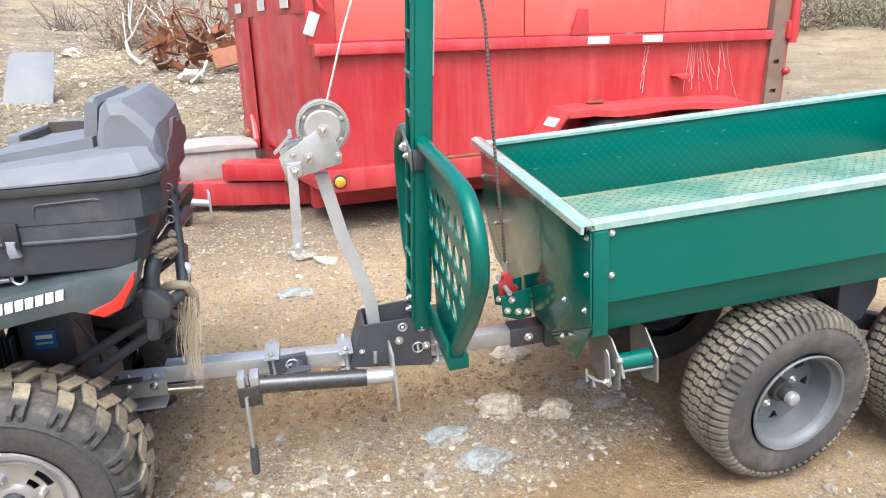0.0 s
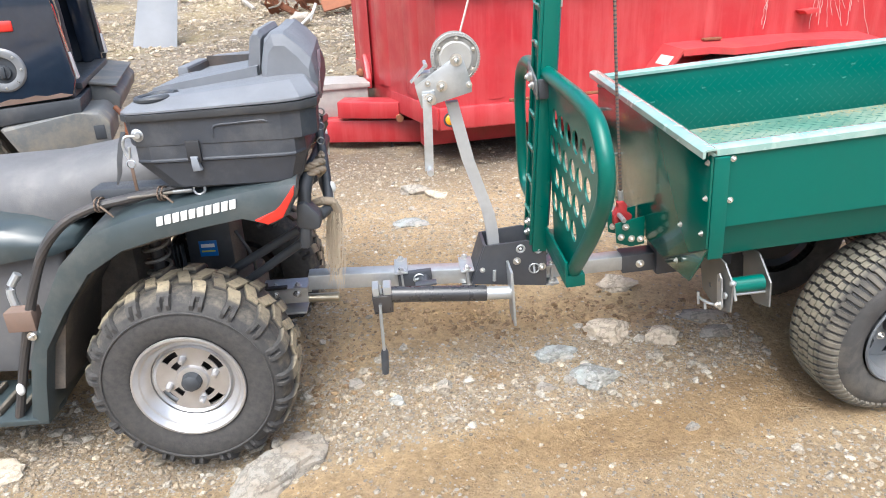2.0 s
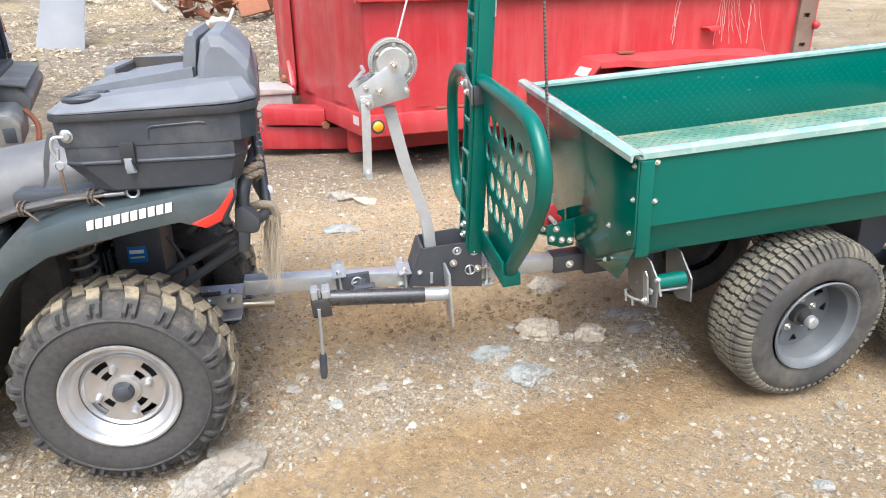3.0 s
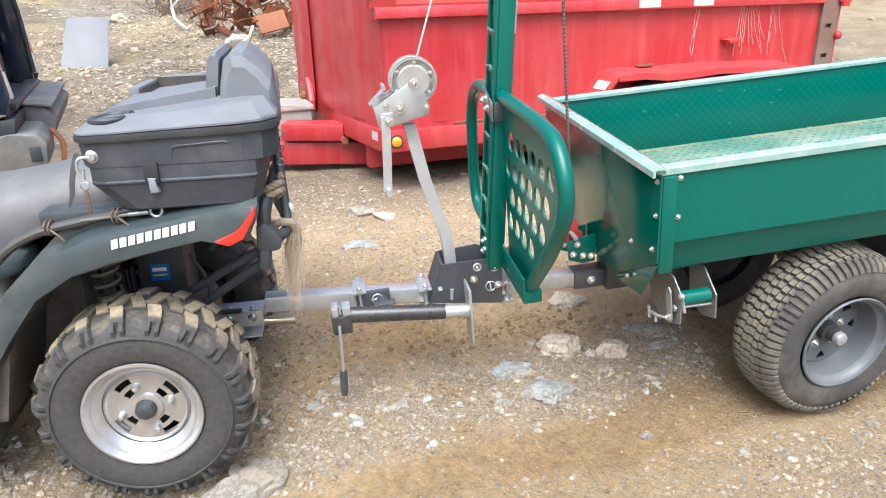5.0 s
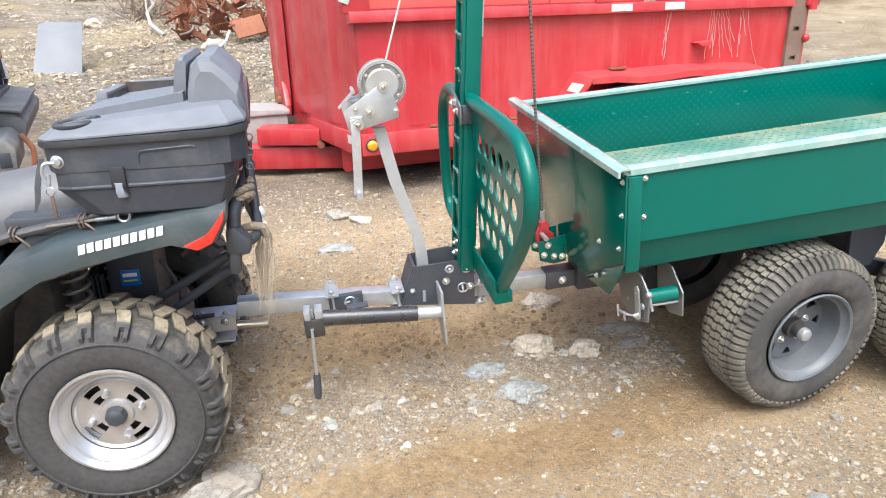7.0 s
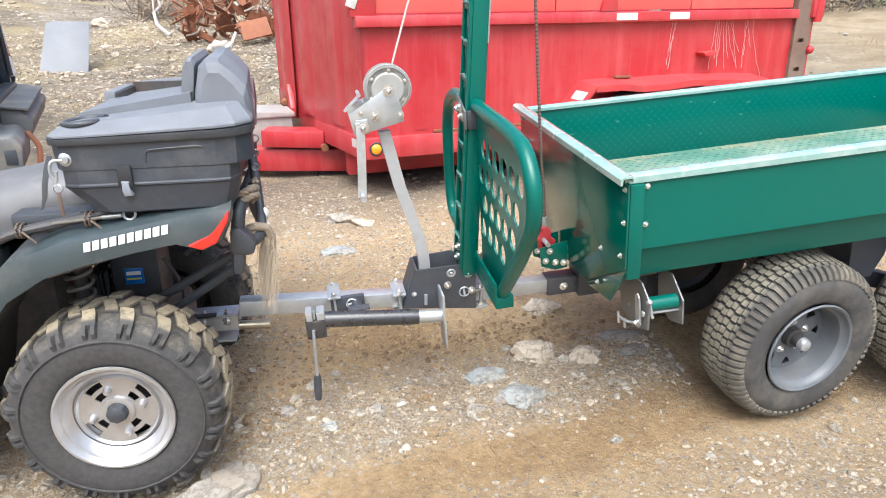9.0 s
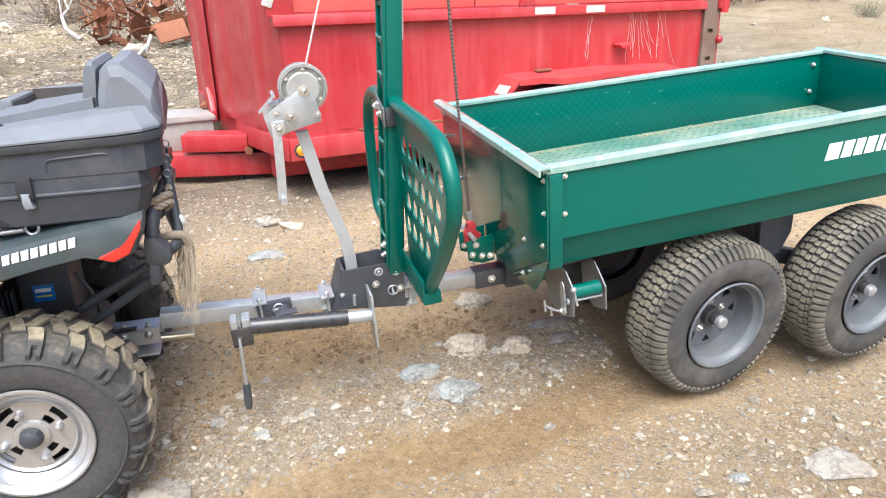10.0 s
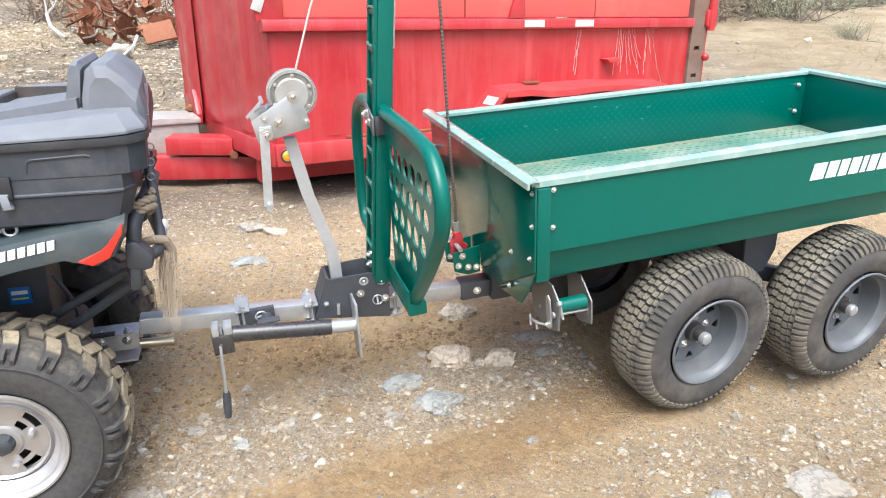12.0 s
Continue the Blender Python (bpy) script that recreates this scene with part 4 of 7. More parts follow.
    part("pawl", Shape().bar((-0.66, 0.45, 1.125), (-0.615, 0.45, 1.165), 0.02, 0.006).rod((-0.612, 0.44, 1.168), (-0.612, 0.51, 1.168), 0.006, 8).box((-0.63, 0.45, 1.14), (-0.60, 0.50, 1.146)), ZINC, w)
    part("crank_plate", Shape().box((-0.632, 0.428, 1.055), (-0.595, 0.434, 1.098), 0.002), ZINC, w)
    h = part("crank_handle", Shape().loft([[(x - 0.013, y, z), (x + 0.013, y, z), (x + 0.013, y - 0.012, z), (x - 0.013, y - 0.012, z)] for x, y, z in ((-0.620, 0.424, 1.092), (-0.622, 0.418, 1.055), (-0.630, 0.412, 0.96), (-0.639, 0.408, 0.868))]), ZINC, w, "flat galvanised crank handle")
    part("crank_grip", Shape().rod((-0.637, 0.412, 0.872), (-0.637, 0.36, 0.872), 0.010, 14), ZINC, h)
    hex_bolt(h, (-0.612, 0.412, 1.078), (0, -1, 0), 0.012)
    part("winch_cable", Shape().tube([(-0.50, 0.48, 1.245), (-0.439, 0.48, 1.407), (-0.20, 0.475, 1.95)], 0.0032, 8), surface("pale_synthetic_rope", (0.55, 0.45, 0.42), 0.8, dirt_amount=0.1), t, "taut pale winch line")
    # stowed jack
    j = part("jack", Shape().rod((-0.815, 0.36, 0.486), (-0.506, 0.36, 0.443), 0.026, 28), JACK_BLACK, t, "black screw jack stowed along the drawbar")
    part("jack_tube", Shape().rod((-0.507, 0.36, 0.443), (-0.426, 0.36, 0.433), 0.0215, 24), ZINC, j)
    part("jack_foot", Shape().box((-0.428, 0.315, 0.33), (-0.420, 0.405, 0.528), 0.002), ZINC, j)
    part("jack_gearbox", Shape().box((-0.870, 0.33, 0.435), (-0.808, 0.39, 0.498), 0.004), JACK_BLACK, j)
    part("jack_cap", Shape().box((-0.866, 0.333, 0.498), (-0.845, 0.387, 0.528), 0.003).box((-0.832, 0.333, 0.498), (-0.806, 0.387, 0.526), 0.003).rod((-0.84, 0.345, 0.50), (-0.84, 0.345, 0.53), 0.004, 8), ZINC, j)
    cr = part("jack_crank", Shape().tube([(-0.847, 0.325, 0.47), (-0.850, 0.318, 0.44), (-0.860, 0.335, 0.297)], 0.0055, 10), ZINC, j)
    part("crank_grip", Shape().lathe([(0.0, -0.05), (0.011, -0.048), (0.0125, -0.03), (0.0125, 0.035), (0.009, 0.046), (0.0, 0.046)], (0, 0, 0), 2, 18), BLACK, cr, "black rubber crank grip").matrix_basis = Matrix.Translation((-0.864, 0.338, 0.25)) @ Matrix.Rotation(radians(6), 4, "Y")
    part("jack_mount", Shape().rod((-0.70, 0.37, 0.47), (-0.70, 0.465, 0.48), 0.02, 16).box((-0.73, 0.37, 0.492), (-0.66, 0.40, 0.499), 0.002), CHARCOAL, j)
    return t


green_trailer()
hitch()
lifting_chain()
floor_litter()


# ---- quad ----
def quad_wheel(parent, mirror=False):
    R, rim, w = 0.292, 0.160, 0.25
    prof = tyre_profile(R, rim, w)
    t = part("wheel", Shape().lathe(prof, (0, 0, 0), 1, 72), MUD_TYRE, parent, "worn knobbly tyre with mud on its lugs")
    n = 19
    for half in (0, 1):
        side = lambda u: u if not half else w - u
        s = Shape()
        lug(s, prof, [(side(u), a) for u, a in ((0.084, 0.05), (0.068, 0.03), (0.045, 0.012), (0.030, 0.004), (0.016, 0.0))], 0.0205, 0.016)
        c = Shape()
        lug(c, prof, [(side(u), a) for u, a in ((0.150, 0.262), (0.130, 0.234), (0.110, 0.208), (0.095, 0.19), (0.080, 0.176))], 0.0195, 0.014)
        rings = []
        for r, o, q in ((R - 0.002, 0.022, 0.006), (R - 0.012, 0.010, 0.008), (R - 0.024, 0.004, 0.008), (R - 0.040, 0.003, 0.004)):
            rings.append((r, o, q))
        for d0, d1 in ((-0.020, -0.004), (0.004, 0.020)):
            s.loft([[(r * math.cos(d / r), (o - e * q) if not half else (w - o + e * q), r * math.sin(d / r)) for d, e in ((d0, -0.6), (d0 + 0.003, 1), (d1 - 0.003, 1), (d1, -0.6))] for r, o, q in rings])
        first = part("lug", s, LUG, t, "chunky tyre lug with dried mud on top", 30)
        first.matrix_basis = Matrix.Rotation(math.pi * half / n, 4, "Y")
        mid = part("lug", c, LUG, t, "", 30)
        mid.matrix_basis = first.matrix_basis.copy()
        for k in range(1, n):
            for one in (first, mid):
                again("lug", one, t, Matrix.Rotation(2 * math.pi * (k + 0.5 * half) / n, 4, "Y"))
    part("sidewall_ridge", Shape().lathe([(0.247, -0.004), (0.245, -0.0085), (0.242, -0.0085), (0.240, -0.004)], (0, 0, 0), 1, 72), MUD_TYRE, t)
    rm = part("rim", Shape().lathe([(0.158, 0.012), (0.165, 0.002), (0.163, -0.004), (0.157, -0.004), (0.152, 0.004), (0.147, 0.012), (0.142, 0.014), (0.134, 0.030), (0.128, 0.034), (0.121, 0.040), (0.120, 0.075), (0.112, 0.080)], (0, 0, 0), 1, 64), ALLOY, t, "bright machined steel rim")
    holes = []
    for k in range(4):
        a = math.pi / 2 * k + 0.62
        holes.append(arc_slot(0.084, 0.102, a, 0.27))
        holes.append(arc_slot(0.052, 0.071, a + 0.10, 0.23))
    part("wheel_disc", flat_with_holes(ring2d(0, 0, 0.119, n=48), holes, 1, 0.044, 0.048), ALLOY, rm, "slotted metal wheel disc")
    part("brake_drum", Shape().rod((0, 0.10, 0), (0, 0.16, 0), 0.108, 32), BLACK_STEEL, rm)
    part("disc_bead", Shape().lathe([(0.117, 0.044), (0.112, 0.036), (0.106, 0.043)], (0, 0, 0), 1, 48).lathe([(0.048, 0.044), (0.044, 0.036), (0.036, 0.034), (0.03, 0.034)], (0, 0, 0), 1, 32), ALLOY, rm)
    part("centre_cap", Shape().lathe([(0.0, 0.008), (0.018, 0.009), (0.026, 0.014), (0.030, 0.026), (0.031, 0.040)], (0, 0, 0), 1, 8), BLACK, rm, "black plastic centre cap")
    for k in range(4):
        a = math.pi / 2 * k + 0.25
        part("wheel_nut", Shape().lathe([(0.0, 0.020), (0.006, 0.021), (0.010, 0.028), (0.0115, 0.044)], (0.072 * math.cos(a), 0, 0.072 * math.sin(a)), 1, 10), ALLOY, rm)
    return t


def fender_strip(parent, side):
    """side: a function from depth inward to y."""
    low = [(-0.43, 0.215), (-0.405, 0.34), (-0.375, 0.45), (-0.30, 0.56), (-0.21, 0.672), (-0.107, 0.733), (0.0, 0.762), (0.13, 0.788), (0.228, 0.804), (0.265, 0.792), (0.30, 0.782), (0.345, 0.806), (0.372, 0.86)]
    top = [(-0.485, 0.21), (-0.455, 0.33), (-0.43, 0.43), (-0.368, 0.56), (-0.285, 0.70), (-0.19, 0.785), (-0.06, 0.825), (0.08, 0.852), (0.215, 0.874), (0.26, 0.880), (0.30, 0.885), (0.345, 0.890), (0.378, 0.893)]
    rings = []
    for (lx, lz), (ux, uz) in zip(low, top):
        out = Vector((ux - lx, 0, uz - lz))
        up = min(1, max(0, (ux + 0.32) * 6))
        rings.append([(lx, side(0.032), lz), (lx, side(0.020), lz + 0.004), (lx + out.x * 0.5, side(0.018), lz + out.z * 0.5), (ux, side(0.030), uz), (ux + 0.012 * (1 - up), side(0.052), uz + 0.012 * up),
                      (ux + 0.03 * (1 - up), side(0.16), uz + 0.026 * up), (ux + 0.03 * (1 - up), side(0.33), uz + 0.03 * up), (ux + 0.05 * (1 - up), side(0.33), uz + 0.015), (ux + 0.05 * (1 - up), side(0.10), uz - 0.004), (lx + 0.006, side(0.045), lz + 0.004)])
    return part("rear_fender", Shape().loft(rings), FENDER, parent, "dark green plastic mudguard")


def quad():
    t = thing("quad_bike", QUAD_POSE, "dark green four-wheeled quad bike parked on stony dirt", "quad bike")
    first = quad_wheel(t)
    first.matrix_basis = Matrix.Translation((0, 0, 0.31))
    turn = Matrix.Rotation(math.pi, 4, "Z")
    for m in (Matrix.Translation((0, 1.0, 0.31)) @ turn, Matrix.Translation((-1.27, 0.02, 0.31)), Matrix.Translation((-1.27, 0.98, 0.31)) @ turn):
        copy_part(first, t, m)
    f = fender_strip(t, lambda d: d)
    fender_strip(t, lambda d: 1.0 - d)
    # plain white marks in place of the maker's name
    for k in range(10):
        x0 = 0.002 + k * 0.0218
        z0 = 0.803 + (x0 - 0.002) * 0.172
        part("brand_mark", Shape().prism([(x0, z0), (x0 + 0.0165, z0 + 0.003), (x0 + 0.0195, z0 + 0.027), (x0 + 0.003, z0 + 0.024)], 1, 0.0155, 0.0225), WHITE, f, "plain white mark in place of lettering")
    lens, nt, b, co = nodes_of("red_lamp_lens", 0.15, coat=0.6)
    b.inputs["Base Color"].default_value = (0.62, 0.03, 0.02, 1)
    for sd in (lambda d: d, lambda d: 1 - d):
        part("tail_lamp", Shape().prism([(0.258, 0.802), (0.294, 0.788), (0.335, 0.805), (0.372, 0.868), (0.374, 0.892), (0.362, 0.880), (0.335, 0.838), (0.315, 0.826)], 1, sd(0.012), sd(0.05), 0.004), lens, t, "red plastic tail lamp")
    part("rack_deck", Shape().box((-0.02, 0.10, 0.872), (0.36, 0.90, 0.894), 0.006).box((-0.20, 0.12, 0.83), (0.02, 0.20, 0.885), 0.01), BLACK, t)
    seat = []
    for x, zt, hw, zb in ((-1.0, 0.84, 0.12, 0.74), (-0.9, 0.885, 0.15, 0.73), (-0.7, 0.90, 0.18, 0.72), (-0.45, 0.905, 0.215, 0.72), (-0.3, 0.925, 0.225, 0.76), (-0.16, 0.955, 0.225, 0.83), (-0.06, 0.965, 0.21, 0.86)):
        seat.append([(x, 0.5 + hw * c, zb + (zt - zb) * h) for c, h in ((-1.0, 0.0), (-1.06, 0.35), (-1.0, 0.68), (-0.82, 0.90), (-0.4, 0.99), (0.4, 0.99), (0.82, 0.90), (1.0, 0.68), (1.06, 0.35), (1.0, 0.0))])
    part("seat", Shape().loft(seat), SEAT, t, "worn grey vinyl saddle", 60)
    for sd in (lambda d: d, lambda d: 1 - d):
        rings = []
        for x, z0, z1, y in ((-1.05, 0.60, 0.74, 0.22), (-0.8, 0.62, 0.77, 0.17), (-0.6, 0.66, 0.785, 0.14), (-0.45, 0.68, 0.765, 0.14), (-0.37, 0.68, 0.735, 0.16), (-0.32, 0.69, 0.72, 0.20)):
            rings.append([(x, sd(y), z0 + (z1 - z0) * 0.5), (x, sd(y + 0.02), z1), (x, sd(y + 0.15), z1 + 0.012), (x, sd(y + 0.15), z0), (x, sd(y + 0.01), z0)])
        part("side_cowl", Shape().loft(rings), FENDER, t, "dark blue-green side cowl", 60)
        part("side_panel", Shape().prism([(-1.0, 0.30), (-0.46, 0.28), (-0.40, 0.45), (-0.36, 0.68), (-1.0, 0.68)], 1, sd(0.20), sd(0.24), 0.012), SEAT, t, "grey lower body panel")
        part("footboard", Shape().prism([(-1.0, 0.02), (-0.43, 0.02), (-0.43, 0.13), (-0.47, 0.26), (-1.0, 0.26)], 2, 0.205, 0.225, 0.004, Matrix() if sd(0) == 0 else Matrix.Translation((0, 1, 0)) @ Matrix.Diagonal((1, -1, 1, 1))), FENDER, t)
        for k in range(7):
            x = -0.92 + k * 0.065
            part("foot_grip", Shape().box((x, min(sd(0.05), sd(0.22)), 0.225), (x + 0.014, max(sd(0.05), sd(0.22)), 0.245), 0.003), TREAD, t)
        part("side_rail", Shape().tube([(-0.525, sd(0.045), 0.225), (-0.453, sd(0.045), 0.438), (-0.381, sd(0.045), 0.626), (-0.324, sd(0.05), 0.75), (-0.261, sd(0.06), 0.815), (-0.183, sd(0.07), 0.85), (0.06, sd(0.10), 0.885)], 0.0135, 10, rounds=4, bend=0.05), BLACK_STEEL, t)
        part("rail_bracket", Shape().box((-0.468, min(sd(0.025), sd(0.075)), 0.512), (-0.39, max(sd(0.025), sd(0.075)), 0.575), 0.004), OLD_STEEL, t, "rusted steel clamp bracket")
        part("reflector", Shape().ball((-0.488, sd(0.03), 0.325), 0.017, (0.7, 0.6, 1.2)), WHITE, t)
        part("fuel_hose", Shape().tube([(-0.44, sd(0.10), 0.66), (-0.47, sd(0.09), 0.62), (-0.455, sd(0.08), 0.52)], 0.012, 10, rounds=4, bend=0.03), ZINC, t)
    hex_bolt(f, (-0.405, 0.022, 0.50), (0, -1, 0), 0.009)
    # machinery under the rack
    for y in (0.30, 0.70):
        sh = part("shock_absorber", Shape().rod((-0.125, y, 0.42), (-0.125, y, 0.72), 0.018, 14), BLACK_STEEL, t)
        pts = [(-0.125 + 0.036 * math.cos(a), y + 0.036 * math.sin(a), 0.46 + 0.23 * a / (12 * math.pi)) for a in (12 * math.pi * k / 120 for k in range(121))]
        part("coil_spring", Shape().tube(pts, 0.006, 8), surface("spring_steel", (0.2, 0.19, 0.17), 0.5, 0.4, dirt_amount=0.4), sh, "dusty steel coil spring")
    eng = part("engine", Shape().box((-0.95, 0.32, 0.24), (-0.20, 0.68, 0.66), 0.04).box((-0.18, 0.36, 0.26), (0.14, 0.64, 0.46), 0.04).rod((-0.3, 0.36, 0.36), (-0.3, 0.33, 0.36), 0.11, 28), MUDDY, t)
    bx = part("battery_case", Shape().box((-0.075, 0.43, 0.47), (0.075, 0.60, 0.665), 0.008), BLACK, t)
    for k in range(6):
        part("case_rib", Shape().box((-0.155 + k * 0.013, 0.40, 0.49), (-0.149 + k * 0.013, 0.43, 0.60), 0.002), BLACK, bx)
    blue, nt, b, co = nodes_of("blue_label_film", 0.4)
    b.inputs["Base Color"].default_value = (0.01, 0.13, 0.42, 1)
    lb = part("label", Shape().box((-0.035, 0.4275, 0.546), (0.024, 0.4298, 0.601), 0.0005), blue, bx, "small blue printed label")
    part("print_bar", Shape().box((-0.028, 0.426, 0.578), (0.016, 0.4274, 0.590)), WHITE, lb)
    part("print_bar", Shape().box((-0.028, 0.426, 0.562), (0.016, 0.4274, 0.567)), surface("yellow_print", (0.55, 0.5, 0.05), 0.5, dirt_amount=0.05), lb)
    part("rear_axle", Shape().rod((0, 0.10, 0.31), (0, 0.90, 0.31), 0.028, 18).rod((0, 0.42, 0.31), (0, 0.58, 0.31), 0.075, 24), BLACK_STEEL, t)
    for y in (0.22, 0.78):
        part("swing_arm", Shape().bar((0.0, y, 0.31), (-0.45, y + (0.12 if y < 0.5 else -0.12), 0.34), 0.035, 0.05, bevel=0.006), BLACK_STEEL, t)
        part("axle_guard", Shape().tube([(-0.34, y - 0.02, 0.34), (-0.30, y - 0.06, 0.30), (-0.25, y - 0.05, 0.34)], 0.03, 10, rounds=3, bend=0.03), RUBBER, t)
    part("inner_guard", Shape().prism([(-0.42, 0.30), (-0.36, 0.56), (-0.22, 0.74), (0.2, 0.82), (0.2, 0.80), (-0.2, 0.70), (-0.32, 0.54), (-0.38, 0.30)], 1, 0.06, 0.94), MUDDY, t)
    part("wiring", Shape().tube([(0.10, 0.40, 0.64), (0.14, 0.38, 0.58), (0.15, 0.40, 0.50), (0.12, 0.42, 0.45)], 0.006, 8, rounds=4, bend=0.04), BLACK, t)
    # rear bumper
    bump_parts = [
        ("bumper_stay", Shape().rod((0.345, 0.20, 0.705), (0.10, 0.30, 0.545), 0.0135, 14)), ("bumper_stay", Shape().rod((0.35, 0.20, 0.665), (0.12, 0.30, 0.49), 0.0135, 14)),
        ("bumper_stay", Shape().rod((0.345, 0.80, 0.705), (0.10, 0.70, 0.545), 0.0135, 14)),
        ("bumper_tube", Shape().tube([(0.376, 0.125, 0.79), (0.385, 0.135, 0.86), (0.398, 0.19, 0.893), (0.402, 0.27, 0.890), (0.395, 0.50, 0.88), (0.385, 0.73, 0.86), (0.365, 0.80, 0.80)], 0.0195, 16, rounds=6, bend=0.05)),
        ("bumper_stay", Shape().tube([(0.412, 0.375, 0.985), (0.418, 0.34, 0.93), (0.430, 0.27, 0.84), (0.438, 0.20, 0.765)], 0.0145, 14, rounds=5, bend=0.05).lathe([(0.013, -0.004), (0.017, 0.0), (0.013, 0.004), (0.009, 0.0)], (0.412, 0.375, 0.998), 1, 18, loop=True)),
        ("bumper_tube", Shape().tube([(0.375, 0.13, 0.765), (0.41, 0.15, 0.757), (0.438, 0.20, 0.765), (0.425, 0.32, 0.77), (0.39, 0.50, 0.76), (0.36, 0.70, 0.74)], 0.0165, 14, rounds=5, bend=0.05)),
        ("bumper_cap", Shape().ball((0.446, 0.25, 0.812), 0.015, (0.8, 0.8, 1.3)).rod((0.44, 0.25, 0.78), (0.446, 0.25, 0.812), 0.008, 10)),
        ("bumper_end", Shape().prism([(0.355, 0.745), (0.36, 0.815), (0.385, 0.82), (0.425, 0.775), (0.42, 0.74), (0.40, 0.735)], 1, 0.092, 0.152, 0.008)),
        ("bumper_end", Shape().prism([(0.352, 0.675), (0.36, 0.75), (0.395, 0.75), (0.385, 0.675)], 1, 0.10, 0.14, 0.012))]
    for name, s in bump_parts:
        part(name, s, WHITE if name == "bumper_cap" else BLACK, t)
    # receiver hitch
    r = part("hitch_receiver", Shape().box((-0.1, 0.455, 0.385), (0.298, 0.545, 0.393), 0.002).box((-0.1, 0.455, 0.335), (0.298, 0.462, 0.393), 0.002).box((-0.1, 0.538, 0.335), (0.298, 0.545, 0.393), 0.002).box((0.0, 0.44, 0.298), (0.288, 0.55, 0.306), 0.002).box((-0.1, 0.47, 0.306), (0.15, 0.53, 0.34)), ZINC, t, "dull zinc-plated receiver hitch")
    for x in (0.185, 0.262):
        hex_bolt(r, (x, 0.455, 0.370), (0, -1, 0), 0.010)
        hex_bolt(r, (x, 0.475, 0.393), (0, 0, 1), 0.010)
    part("hitch_pin", Shape().rod((0.298, 0.47, 0.345), (0.400, 0.47, 0.342), 0.0165, 20).rod((0.392, 0.47, 0.342), (0.405, 0.47, 0.342), 0.0185, 20), surface("brassy_zinc", (0.45, 0.4, 0.3), 0.35, 0.85, dirt_amount=0.3), r)
    part("ball_cap", Shape().bar((0.10, 0.45, 0.398), (0.23, 0.45, 0.402), 0.02, 0.008).rod((0.16, 0.45, 0.40), (0.16, 0.45, 0.42), 0.006), BLACK_STEEL, r)
    # unseen front half, kept plain
    for sd in (0.0, 1.0):
        s = Shape()
        rings = []
        for k in range(9):
            a = math.pi * (0.05 + 0.85 * k / 8)
            rings.append([(-1.27 + rr * math.cos(a), abs(sd - yy), 0.33 + rr * math.sin(a)) for rr, yy in ((0.40, 0.02), (0.42, 0.03), (0.43, 0.30), (0.41, 0.30))])
        part("front_fender", s.loft(rings), FENDER, t)
    part("front_cowl", Shape().prism([(-1.0, 0.70), (-0.95, 0.88), (-1.15, 0.98), (-1.55, 0.85), (-1.62, 0.60), (-1.0, 0.55)], 1, 0.30, 0.70, 0.04), FENDER, t)
    hb = part("handlebar", Shape().tube([(-0.86, 0.12, 1.06), (-0.98, 0.30, 1.08), (-1.04, 0.44, 1.02), (-1.04, 0.56, 1.02), (-0.98, 0.70, 1.08), (-0.86, 0.88, 1.06)], 0.012, 10, rounds=4, bend=0.06).rod((-1.04, 0.5, 1.02), (-1.10, 0.5, 0.85), 0.025, 14), BLACK_STEEL, t)
    for y0, y1 in ((0.10, 0.22), (0.90, 0.78)):
        part("grip", Shape().rod((-0.86 + (-0.0), y0, 1.06), (-0.94, y1, 1.07), 0.017, 14), RUBBER, hb)
    return t


def plan_ring(scale, z, pts, rise=0.0, shift=(0, 0)):
    cx, cy = 0.19, 0.47
    return [(cx + (x - cx) * scale + shift[0], cy + (y - cy) * scale + shift[1], z + rise * (x + 0.05)) for x, y in pts]


SCUFFED = surface("scuffed_black_plastic", (0.036, 0.042, 0.053), 0.46, dirt=(0.15, 0.148, 0.142), dirt_amount=0.4, relief=0.4, scale=24, fine=400)


STRAP_BLACK = surface("black_webbing", (0.018, 0.019, 0.022), 0.7, dirt_amount=0.1)


